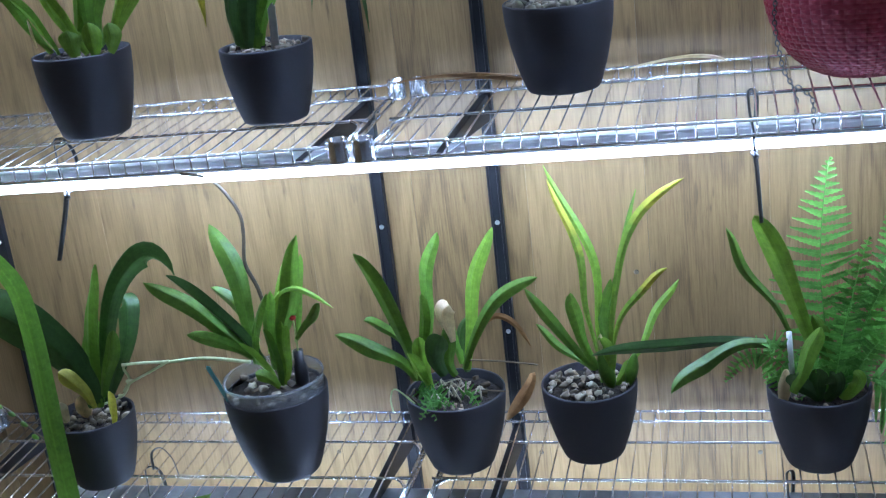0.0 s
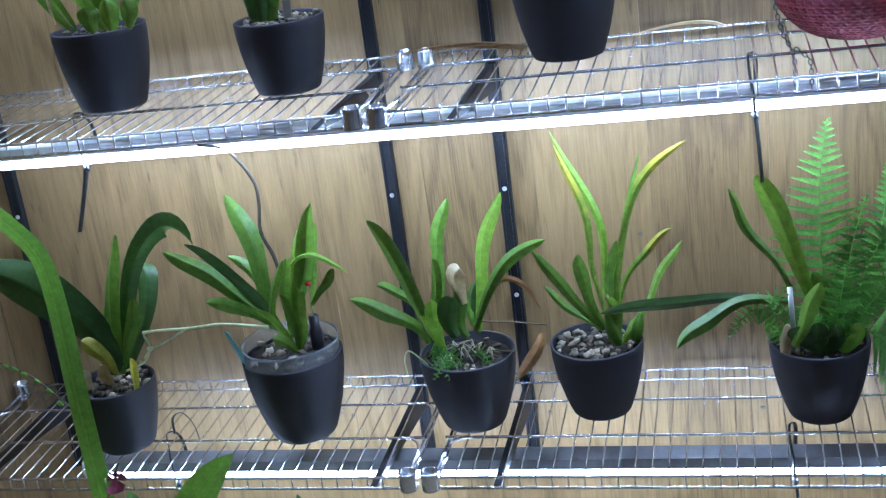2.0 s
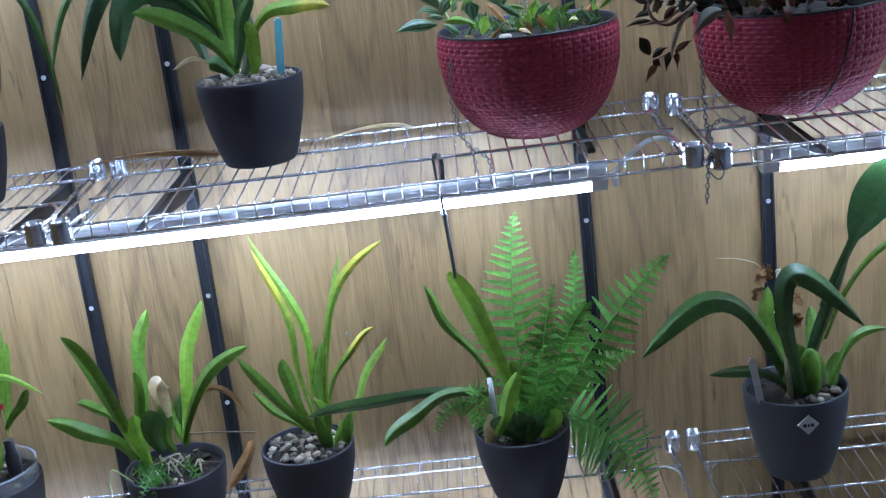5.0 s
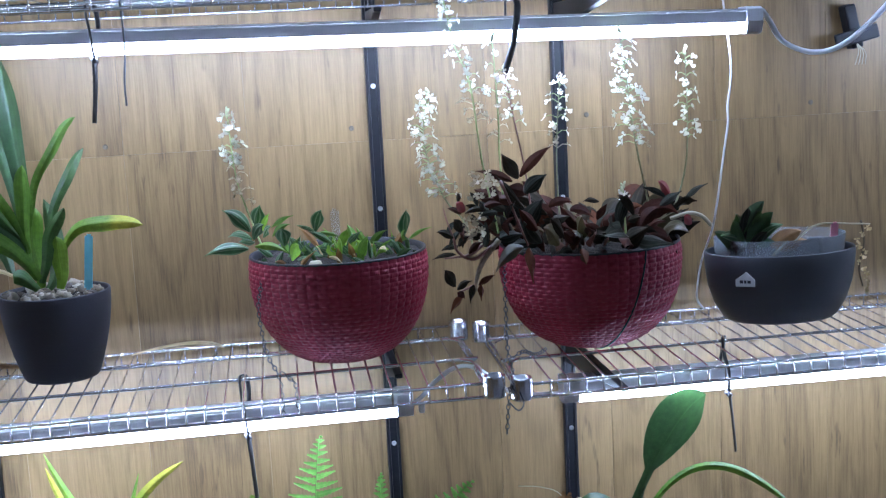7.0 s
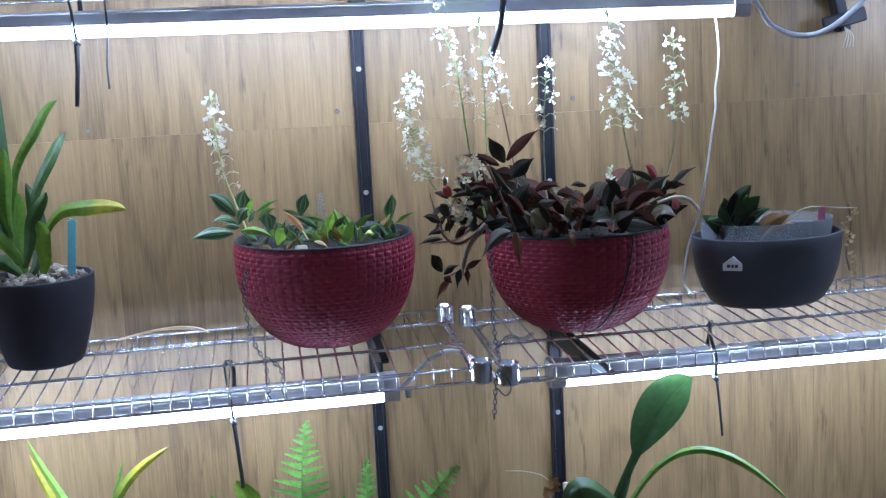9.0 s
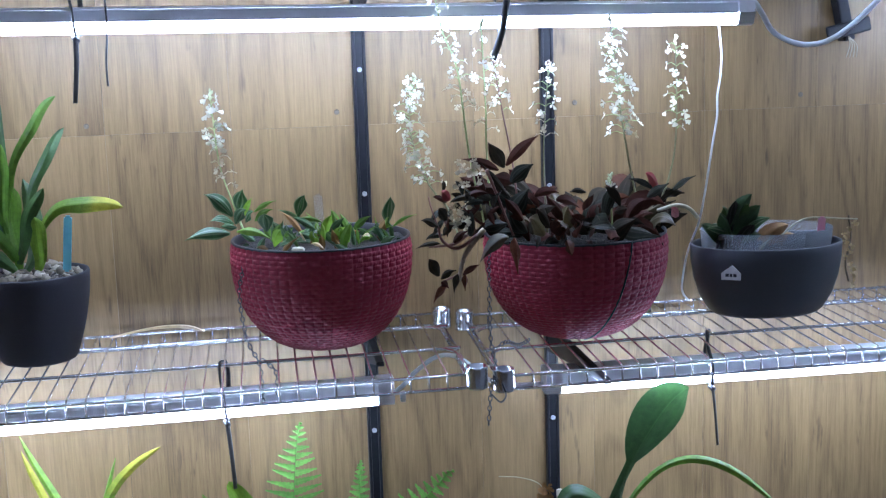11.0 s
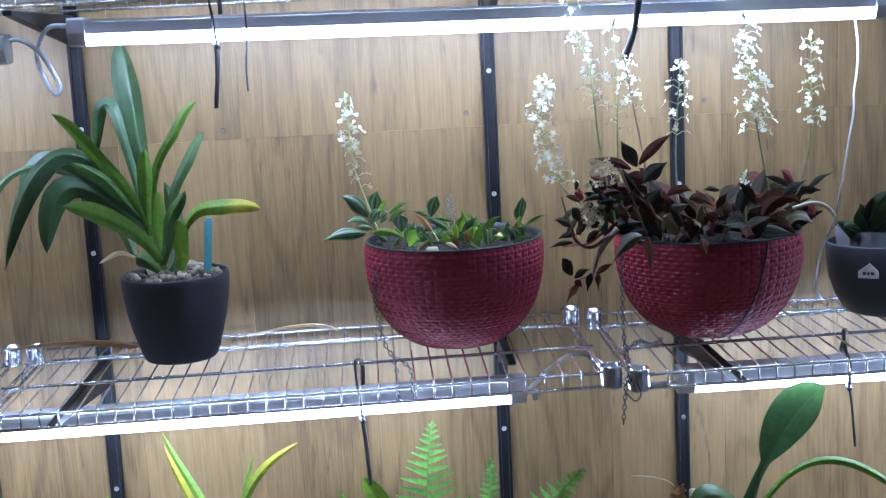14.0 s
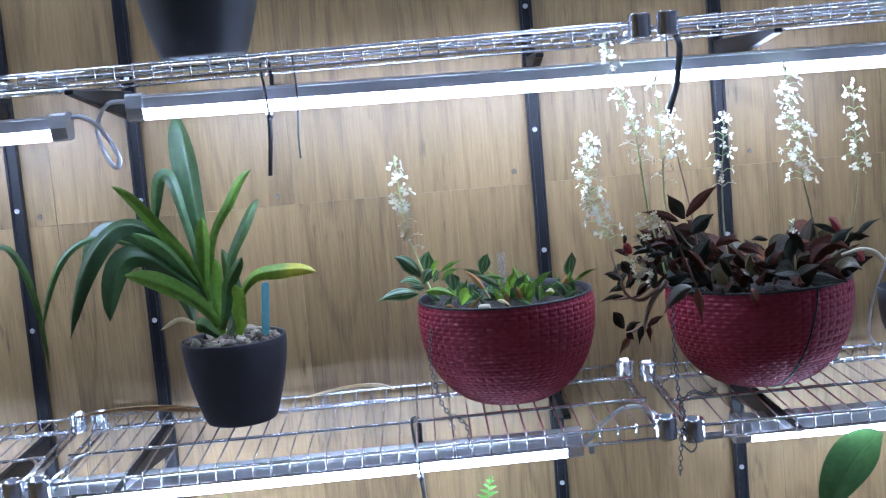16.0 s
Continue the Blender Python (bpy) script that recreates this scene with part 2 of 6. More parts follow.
FROSTED = material("frosted_plastic", (0.85, 0.88, 0.9), 0.24)
bsdf(FROSTED).inputs["Transmission Weight"].default_value = 0.88
bsdf(FROSTED).inputs["IOR"].default_value = 1.15
speckle(FROSTED, (0.7, 0.73, 0.75), (0.9, 0.92, 0.93), 60, 0.05, 14)
BUD = material("pale_bud", (0.45, 0.5, 0.25), 0.5)
speckle(BUD, (0.36, 0.42, 0.18), (0.6, 0.62, 0.4), 160, 0.1, 40)
STEM_BROWN = material("knotted_stem", (0.26, 0.17, 0.1), 0.7)
speckle(STEM_BROWN, (0.07, 0.045, 0.03), (0.4, 0.3, 0.2), 110, 0.4, 60)

STEM_DULL = material("dull_stem", (0.18, 0.17, 0.08), 0.6)
speckle(STEM_DULL, (0.12, 0.1, 0.05), (0.26, 0.27, 0.13), 90, 0.1, 20)

STONE = material("river_pebble", (0.4, 0.37, 0.31), 0.6)
speckle(STONE, (0.28, 0.25, 0.2), (0.5, 0.47, 0.41), 90, 0.3, 30)
_info = add(STONE, "ShaderNodeObjectInfo")
_r = ramp(STONE, [(0.0, (0.08, 0.06, 0.042)), (0.35, (0.2, 0.16, 0.11)), (0.7, (0.33, 0.27, 0.19)), (1.0, (0.5, 0.43, 0.32))])
link(STONE, _info, "Random", _r, "Fac")
_n = add(STONE, "ShaderNodeTexNoise", Scale=150.0, Detail=4.0)
_mx = STONE.node_tree.nodes.new("ShaderNodeMixRGB")
_mx.blend_type = "MULTIPLY"
_mx.inputs[0].default_value = 0.5
link(STONE, _r, "Color", _mx, 1)
link(STONE, _n, "Fac", _mx, 2)
link(STONE, _mx, "Color", bsdf(STONE), "Base Color")

LEAF = leaf_material("leaf_green", (0.088, 0.185, 0.02), (0.105, 0.205, 0.022), (0.13, 0.24, 0.05), 0.38, 0.4, 46.0, 0.2)
LEAF_DARK = leaf_material("leaf_dark_green", (0.034, 0.08, 0.016), (0.042, 0.095, 0.017), (0.06, 0.12, 0.035), 0.26, 0.38, 46.0, 0.2)
LEAF_LIGHT = leaf_material("leaf_light_green", (0.16, 0.29, 0.03), (0.15, 0.27, 0.026), (0.22, 0.35, 0.08), 0.42, 0.42, 46.0, 0.2)
LEAF_YELLOW = leaf_material("leaf_yellowing", (0.15, 0.26, 0.026), (0.40, 0.37, 0.035), (0.26, 0.34, 0.08), 0.3, 0.46)
SHEATH = leaf_material("yellow_sheath", (0.5, 0.47, 0.06), (0.56, 0.5, 0.07), (0.4, 0.4, 0.12), 0.35, 0.5)
DRY_PALE = leaf_material("leaf_dry_pale", (0.5, 0.38, 0.2), (0.62, 0.5, 0.32), (0.4, 0.28, 0.14), 0.25, 0.7)
DRY_BROWN = leaf_material("leaf_dry_brown", (0.22, 0.11, 0.035), (0.3, 0.16, 0.06), (0.16, 0.08, 0.03), 0.25, 0.7)
FERN = leaf_material("fern_green", (0.10, 0.27, 0.045), (0.13, 0.32, 0.055), (0.16, 0.36, 0.08), 0.45, 0.55, 12.0)
JEWEL = leaf_material("striped_leaf_green", (0.028, 0.085, 0.024), (0.036, 0.10, 0.028), (0.34, 0.42, 0.26), 0.2, 0.36, 27.0, 0.4)
JEWEL_DARK = leaf_material("striped_leaf_bronze", (0.019, 0.015, 0.009), (0.025, 0.016, 0.0095), (0.10, 0.075, 0.05), 0.06, 0.5, 38.0, 0.16)
JEWEL_DUSK = leaf_material("striped_leaf_dusk", (0.018, 0.019, 0.013), (0.022, 0.021, 0.014), (0.13, 0.125, 0.1), 0.08, 0.42, 38.0, 0.22)
JEWEL_RED = leaf_material("leaf_red_underside", (0.042, 0.014, 0.009), (0.054, 0.017, 0.0105), (0.08, 0.034, 0.021), 0.2, 0.44, 38.0, 0.15)
JEWEL_OLIVE = leaf_material("leaf_olive_bronze", (0.07, 0.055, 0.022), (0.08, 0.05, 0.022), (0.12, 0.09, 0.04), 0.2, 0.4, 38.0, 0.15)
JEWEL_COPPER = leaf_material("leaf_copper", (0.085, 0.03, 0.015), (0.1, 0.035, 0.018), (0.13, 0.055, 0.03), 0.25, 0.4, 38.0, 0.15)
LEAF_DEEP = leaf_material("leaf_deep_green", (0.026, 0.066, 0.02), (0.03, 0.072, 0.02), (0.06, 0.1, 0.045), 0.2, 0.4)
for _m in (JEWEL_DARK, JEWEL_DUSK, JEWEL_RED, JEWEL_COPPER):
    bsdf(_m).inputs["Specular IOR Level"].default_value = 0.08


# ---- mesh helpers ----
def finish(name, bm, mat, parent=None, label="", smooth=True):
    me = bpy.data.meshes.new(name)
    bm.to_mesh(me)
    bm.free()
    me.materials.append(mat)
    if smooth:
        for p in me.polygons:
            p.use_smooth = True
    ob = new(name, me)
    if parent is not None:
        ob.parent = parent
    if label:
        tagged(ob, label)
    return ob


def part(name, bm, mat, parent, label="", smooth=True):
    """One mesh under a thing that stands unturned at its place; the bmesh is in world metres."""
    root = parent
    place = Vector((0, 0, 0))
    while root is not None:
        place += Vector(root.location)
        root = root.parent
    bmesh.ops.translate(bm, vec=-place, verts=bm.verts)
    return finish(name, bm, mat, parent, label, smooth)


def thing(name, place, label, category, group="", kind=""):
    ob = new(name)
    ob.empty_display_size = 0.05
    ob.location = place
    return tagged(ob, label, category, group, kind)


def box(lo, hi, bevel=0.0):
    bm = bmesh.new()
    bmesh.ops.create_cube(bm, size=1.0)
    size = [b - a for a, b in zip(lo, hi)]
    mid = [(a + b) / 2 for a, b in zip(lo, hi)]
    bmesh.ops.transform(bm, matrix=Matrix.Translation(mid) @ Matrix.Diagonal((*size, 1)), verts=bm.verts)
    if bevel:
        bmesh.ops.bevel(bm, geom=bm.edges[:], offset=bevel, segments=2, affect="EDGES", profile=0.5)
    return bm


def smooth_path(points, steps=6):
    """Catmull-Rom through the points."""
    p = [Vector(q) for q in points]
    p = [2 * p[0] - p[1], *p, 2 * p[-1] - p[-2]]
    out = []
    for k in range(1, len(p) - 2):
        for s in range(steps):
            t = s / steps
            a, b, c, d = p[k - 1], p[k], p[k + 1], p[k + 2]
            out.append(0.5 * (2 * b + (c - a) * t + (2 * a - 5 * b + 4 * c - d) * t * t + (3 * b - a - 3 * c + d) * t ** 3))
    out.append(p[-2])
    return out


def tube(points, r, sides=6, bm=None, taper=1.0, flat=1.0):
    """A capped tube along a line of points."""
    bm = bm or bmesh.new()
    pts = [Vector(q) for q in points]
    rings = []
    side = None
    for k, q in enumerate(pts):
        d = (pts[min(k + 1, len(pts) - 1)] - pts[max(k - 1, 0)]).normalized()
        if side is None:
            side = d.orthogonal().normalized()
        side = (side - d * side.dot(d)).normalized()
        up = d.cross(side)
        rr = r * (1 + (taper - 1) * k / max(1, len(pts) - 1))
        rings.append([bm.verts.new(q + rr * (math.cos(a) * side + flat * math.sin(a) * up)) for a in (2 * math.pi * s / sides for s in range(sides))])
    for a, b in zip(rings, rings[1:]):
        for s in range(sides):
            bm.faces.new((a[s], a[(s + 1) % sides], b[(s + 1) % sides], b[s]))
    bm.faces.new(rings[0][::-1])
    bm.faces.new(rings[-1])
    return bm


def lathe(profile, place=(0, 0, 0), sides=48, sx=1.0, sy=1.0):
    """A closed turned body from (radius, height) pairs, first and last on the axis or capped."""
    bm = bmesh.new()
    rings = []
    for r, z in profile:
        if r < 1e-5:
            rings.append([bm.verts.new((place[0], place[1], place[2] + z))])
        else:
            rings.append([bm.verts.new((place[0] + sx * r * math.cos(a), place[1] + sy * r * math.sin(a), place[2] + z)) for a in (2 * math.pi * s / sides for s in range(sides))])
    for a, b in zip(rings, rings[1:]):
        for s in range(sides):
            t = (s + 1) % sides
            if len(a) == 1:
                bm.faces.new((a[0], b[t], b[s]))
            elif len(b) == 1:
                bm.faces.new((a[s], a[t], b[0]))
            else:
                bm.faces.new((a[s], a[t], b[t], b[s]))
    bmesh.ops.recalc_face_normals(bm, faces=bm.faces)
    return bm


def sheet(bm, rows):
    """Quads over rows of vertices, with u across and v along."""
    uv = bm.loops.layers.uv.verify()
    n, m = len(rows), len(rows[0])
    for k in range(n - 1):
        for j in range(m - 1):
            f = bm.faces.new((rows[k][j], rows[k][j + 1], rows[k + 1][j + 1], rows[k + 1][j]))
            for lp, (a, b) in zip(f.loops, ((j, k), (j + 1, k), (j + 1, k + 1), (j, k + 1))):
                lp[uv].uv = (a / (m - 1), b / (n - 1))


def strap(bm, base, mid, tip, width, face=(0.0, -1.0, 0.35), twist=0.0, fold=0.25, shape="strap", steps=14, wave=0.0, sway=0.0, point=0.85):
    """A leaf along a bow through three points."""
    a, m, c = Vector(base), Vector(mid), Vector(tip)
    b = 2 * m - (a + c) / 2
    face = Vector(face).normalized()
    rows = []
    for k in range(steps + 1):
        t = k / steps
        q = (1 - t) ** 2 * a + 2 * t * (1 - t) * b + t * t * c
        d = ((1 - t) * (b - a) + t * (c - b)).normalized()
        side = d.cross(face)
        if side.length < 0.05:
            side = d.orthogonal()
        side.normalize()
        side = Matrix.Rotation(twist * (0.4 + 0.6 * t), 3, d) @ side
        norm = side.cross(d).normalized()
        if shape == "strap":
            w = width * (0.42 + 0.58 * min(1, t / 0.6)) * max(0.0, 1 - max(0, (t - 0.66) / 0.34) ** 2.2) ** 0.7
        elif shape == "paddle":
            u = max(0.0, (t - 0.28) / 0.72)
            w = width * max(0.2 if t < 0.5 else 0.0, math.sin(math.pi * min(1, u) ** 0.85) ** 0.8)
        else:
            w = width * max(0.0, math.sin(math.pi * (0.06 + 0.94 * t) ** 0.8)) ** point
        w = max(w, 0.0006)
        row = []
        for u in (-1.0, -0.62, -0.14, 0.0, 0.14, 0.62, 1.0):
            ripple = wave * width * math.sin(9 * t + 2.5 * u) * abs(u)
            row.append(bm.verts.new(q + side * (u * w / 2) + norm * (-fold * w * (abs(u) - 0.4) + ripple)))
        if sway:
            shift = side * (sway * math.sin(math.pi * t) * math.sin(2 * math.pi * t + 0.6)) + norm * (0.7 * sway * math.sin(math.pi * t) * math.cos(5 * t))
            for v in row:
                v.co += shift
        rows.append(row)
    sheet(bm, rows)
    return bm


def blade(owner, mat, width, base, mid, tip, shape="strap"):
    """One long leaf of a potted plant."""
    twist = random.uniform(-0.75, 0.75)
    bm = strap(bmesh.new(), base, mid, tip, width * 1.02 / math.cos(twist * 0.7), twist=twist, fold=random.uniform(0.12, 0.34), wave=0.05, shape=shape, steps=18, sway=random.uniform(-0.045, 0.045) * (Vector(tip) - Vector(base)).length)
    return part("leaf", bm, mat, owner)


# ---- setting: boarded wall, floor, ceiling, room ----
WALL, RAIL, FLOOR = 1.765, 1.75, 0.13
LEFT, RIGHT, BACK, TOP = -0.885, 2.34, -2.4, 2.62


def structure(name, bm, mat, label, smooth=False):
    return tagged(finish(name, bm, mat, None, label, smooth), "", name.split("_")[0], "", "structure")


structure("floor", box((LEFT - 0.1, BACK - 0.1, FLOOR - 0.1), (RIGHT + 0.1, WALL + 0.1, FLOOR)), FLOOR_MAT, "grey-brown wood-look laminate floor below the shelves")
structure("ceiling", box((LEFT - 0.1, BACK - 0.1, TOP), (RIGHT + 0.1, WALL + 0.1, TOP + 0.1)), PAINT, "plain pale painted ceiling of the room")
structure("wall_south", box((LEFT - 0.1, BACK - 0.1, FLOOR), (RIGHT + 0.1, BACK, TOP)), PAINT, "plain pale painted wall facing the shelves")
structure("wall_east", box((RIGHT, BACK, FLOOR), (RIGHT + 0.1, WALL + 0.1, TOP)), PAINT, "plain pale painted side wall")
structure("wall_west", box((LEFT - 0.1, BACK, FLOOR), (LEFT, WALL + 0.1, TOP)), OAK, "oak laminate side wall beside the shelf ends")
structure("trim", box((LEFT + 0.003, WALL - 0.014, FLOOR + 0.001), (RIGHT, WALL - 0.001, 0.24), 0.003), SKIRT, "grey-brown wooden skirting board along the wall")
structure("trim_side", box((LEFT, 0.6, FLOOR + 0.001), (LEFT + 0.014, WALL - 0.016, 0.24), 0.003), SKIRT, "grey-brown wooden skirting board on the side wall")

north = structure("wall_north", box((LEFT, WALL + 0.0085, FLOOR), (RIGHT, WALL + 0.1, TOP)), OAK, "wall clad with upright oak laminate boards")


# ---- things: rails, shelves, lamps ----
def screw_head(r=0.0042):
    bm = lathe([(0, 0.0012), (r * 0.35, 0.0012), (r * 0.4, 0.0022), (r * 0.8, 0.0022), (r, 0.001), (r, 0), (0, 0)], sides=12)
    bmesh.ops.rotate(bm, cent=(0, 0, 0), matrix=Matrix.Rotation(math.pi / 2, 3, "X"), verts=bm.verts)
    me = bpy.data.meshes.new("screw")
    bm.to_mesh(me)
    bm.free()
    me.materials.append(STEEL)
    return me


SCREW = screw_head()


def rail(x, first, label):
    """A black slotted shelf upright with its screws."""
    t = thing("shelf_upright", (x, RAIL, FLOOR + 0.35), label, "shelf upright", "shelf uprights on the wall")
    lo, hi = FLOOR + 0.35, 2.45
    bm = bmesh.new()
    w = 0.0105
    prof = [(-w, WALL - 0.0005), (-w, RAIL + 0.001), (-w + 0.001, RAIL), (-0.0065, RAIL), (-0.0055, RAIL + 0.0035), (0.0055, RAIL + 0.0035), (0.0065, RAIL), (w - 0.001, RAIL), (w, RAIL + 0.001), (w, WALL - 0.0005)]
    rings = [[bm.verts.new((x + px, py, z)) for px, py in prof] for z in (lo, hi)]
    n = len(prof)
    for k in range(n):
        bm.faces.new((rings[0][k], rings[0][(k + 1) % n], rings[1][(k + 1) % n], rings[1][k]))
    bm.faces.new(rings[0])
    bm.faces.new(rings[1])
    bmesh.ops.recalc_face_normals(bm, faces=bm.faces)
    part("channel", bm, BLACK, t, "", False)
    z = first
    while z > lo + 0.05:
        ob = new("screw", SCREW)
        ob.parent = t
        ob.location = (0, 0.001, z - t.location[2])
        z -= 0.198
    return t


rail(-0.79, 1.613 + 0.198, "black slotted metal shelf upright near the wall's corner")
rail(-0.056, 1.613 + 0.198, "black slotted metal shelf upright screwed to boards")
rail(0.145, 1.613 + 0.198, "black slotted metal shelf upright screwed to boards")
rail(0.793, 1.672 + 0.198, "black slotted metal shelf upright between red planters")
rail(1.097, 1.671 + 0.198, "black slotted metal shelf upright behind red planter")

FRONT, REAR = 1.39, 1.742


def wire_mesh(name, points, r, sides=6):
    bm = tube(points, r, sides)
    me = bpy.data.meshes.new(name)
    bm.to_mesh(me)
    bm.free()
    me.materials.append(CHROME)
    for p in me.polygons:
        p.use_smooth = True
    return me


def deck_mesh(rise):
    back = REAR + 0.001 - FRONT
    return wire_mesh("deck_wire", [(0, back, rise - 0.0185), (0, back, rise + 0.001), (0, back - 0.005, rise + 0.004), (0, 0.004, 0.004), (0, -0.001, 0.001), (0, -0.002, -0.0195)], 0.0014, 6)


DECKS = {}


def collar_mesh():
    bm = lathe([(0.0128, -0.0155), (0.0146, -0.0158), (0.0153, -0.0145), (0.0149, -0.012), (0.0149, 0.012), (0.0153, 0.0145), (0.0146, 0.0158), (0.0128, 0.0155), (0.0128, -0.0155)], sides=32)
    me = bpy.data.meshes.new("collar")
    bm.to_mesh(me)
    bm.free()
    me.materials.append(CHROME)
    for p in me.polygons:
        p.use_smooth = True
    return me


COLLAR = collar_mesh()


def wire_shelf(x0, x1, z, label, tilt=0.004, inner=(0.132, 0.252)):
    """A chrome wire shelf between the collars at x0 and x1; z: the collars' middle; tilt: its rise towards the wall."""
    if tilt not in DECKS:
        DECKS[tilt] = deck_mesh(tilt)
    t = thing("wire_shelf", (x0, FRONT, z), label, "wire shelf", "chrome wire shelves")
    top, low = z + 0.0045, z - 0.0148
    for x, y in ((x0, FRONT), (x1, FRONT), (x0, REAR - 0.012), (x1, REAR - 0.012)):
        ob = new("collar", COLLAR)
        ob.parent = t
        ob.location = (x - x0, y - FRONT, tilt * (y - FRONT) / (REAR - FRONT))
    a, b = x0 + 0.016, x1 - 0.016
    for y in (FRONT, REAR):
        rise = tilt if y == REAR else 0.0
        for zz in (top + rise, low + rise):
            part("edge_wire", tube([(a, y, zz), (b, y, zz)], 0.0024, 8), CHROME, t)
    for k, y in enumerate(FRONT + d for d in inner):
        # the inner wires turn down and join the end frames
        rise = tilt * (y - FRONT) / (REAR - FRONT)
        part("support_wire", tube(smooth_path([(x0 + 0.006, y - 0.045, z + rise - 0.012), (x0 + 0.008, y - 0.02, z + rise - 0.002), (x0 + 0.028, y, z + rise), (x0 + 0.06, y, z + rise), (x1 - 0.06, y, z + rise), (x1 - 0.028, y, z + rise), (x1 - 0.008, y - 0.02, z + rise - 0.002), (x1 - 0.006, y - 0.045, z + rise - 0.012)], 4), 0.0026, 8), CHROME, t)
    for x in (x0 + 0.004, x1 - 0.004):
        for zz in (z - 0.004, z - 0.017):
            part("end_wire", tube([(x, FRONT + 0.016, zz), (x, REAR - 0.028, zz + tilt)], 0.0028, 8), CHROME, t)
    n = max(8, round((b - a) / 0.0255))
    for k in range(1, n):
        ob = new("deck_wire", DECKS[tilt])
        ob.parent = t
        ob.location = (0.016 + (b - a) * k / n, 0, 0.004)
    return t


LZ, MZ, TZ = 0.6625, 1.257, 1.808
MIDDLE = {-0.863: (1.2395, 1.2525), 0.043: (1.252, 1.260), 0.946: (1.2535, 1.258), 1.849: (1.258, 1.258)}
for z, where in ((LZ, "lower"), (MZ, "middle"), (TZ, "upper")):
    for x0, x1 in ((-0.863, 0.007), (0.043, 0.909), (0.946, 1.812), (1.849, 2.32)):
        made = wire_shelf(x0, x1, z, "chrome wire shelf on black brackets, %s tier of the wall" % where, *((0.008, (0.152, 0.282)) if z == MZ else ()))
        if z == MZ:  # the middle tier hangs a little out of level
            low_end, high_end = MIDDLE[x0]
            made.location[2] = low_end
            made.rotation_euler[1] = -(high_end - low_end) / (x1 - x0)


def deck(x, y):
    """The top of the middle tier's wires."""
    x0 = max(a for a in MIDDLE if a <= x)
    low_end, high_end = MIDDLE[x0]
    return low_end + (high_end - low_end) * (x - x0) / 0.868 + 0.0105 + 0.008 * (y - FRONT) / (REAR - FRONT)


def bracket(x, z, tip):
    """A black sheet-metal bracket hooked into an upright."""
    t = thing("shelf_bracket", (x, RAIL, z - 0.03), "black tapering sheet metal shelf bracket below wire shelf", "bracket", "shelf brackets")
    bm = bmesh.new()
    prof = [(RAIL - 0.002, z - 0.0185), (tip, z - 0.0185), (tip, z - 0.025), (tip + 0.018, z - 0.027), (RAIL - 0.002, z - 0.064)]
    rings = [[bm.verts.new((x + s, y, zz)) for y, zz in prof] for s in (-0.006, 0.006)]
    for k in range(5):
        bm.faces.new((rings[0][k], rings[0][(k + 1) % 5], rings[1][(k + 1) % 5], rings[1][k]))
    bm.faces.new(rings[0][::-1])
    bm.faces.new(rings[1])
    bmesh.ops.recalc_face_normals(bm, faces=bm.faces)
    bmesh.ops.bevel(bm, geom=bm.edges[:], offset=0.0012, segments=1, affect="EDGES")
    part("arm", bm, BLACK, t, "", False)


for x in (-0.79, -0.056, 0.145, 0.793, 1.097):
    # 2.36 is the added topmost tier, out of view
    for z in (LZ, MZ, TZ, 2.36):
        bracket(x, z, 1.58 if x == 0.793 else FRONT + 0.012)


def lamp(x0, x1, y, z, z1, label, shell=None):
    """A batten LED lamp: grey housing, lit diffuser facing down and forward."""
    t = thing("led_tube_lamp", ((x0 + x1) / 2, y, z + 0.03), label, "led lamp", "shelf lamps")

    def profile_bar(prof, a, b):
        bm = bmesh.new()
        rings = []
        for x in (a, b):
            dz = z + (z1 - z) * (x - x0) / (x1 - x0)
            rings.append([bm.verts.new((x, y + py, dz + pz)) for py, pz in prof])
        n = len(prof)
        for k in range(n):
            bm.faces.new((rings[0][k], rings[0][(k + 1) % n], rings[1][(k + 1) % n], rings[1][k]))
        bm.faces.new(rings[0][::-1])
        bm.faces.new(rings[1])
        bmesh.ops.recalc_face_normals(bm, faces=bm.faces)
        return bm

    body = [(-0.0068, 0.0066), (-0.0068, 0.0225), (-0.0085, 0.0235), (-0.0085, 0.0265), (0.034, 0.0265), (0.034, 0.0235), (0.032, 0.0225), (0.032, 0.009), (0.0165, 0.0074)]
    cap = [(-0.012, 0.008), (-0.009, 0.026), (-0.003, 0.0295), (0.027, 0.0295), (0.031, 0.025), (0.031, -0.001), (0.025, -0.009), (0.005, -0.011), (-0.006, -0.008)]
    glow = [(0.0098 * math.cos(a) + 0.002, 0.0096 * math.sin(a)) for a in (math.radians(d) for d in range(0, 360, 20))]
    part("housing", profile_bar(body, x0, x1), shell or HOUSING, t, "pale grey metal housing", False)
    part("diffuser", profile_bar(glow, x0 + 0.001, x1 - 0.001), GLOW, t, "brightly lit white diffuser", True)
    part("end_cap", profile_bar(cap, x0 - 0.024, x0), WHITE, t, "white plastic end cap", False)
    part("end_cap", profile_bar(cap, x1, x1 + 0.024), WHITE, t, "white plastic end cap", False)
    return t


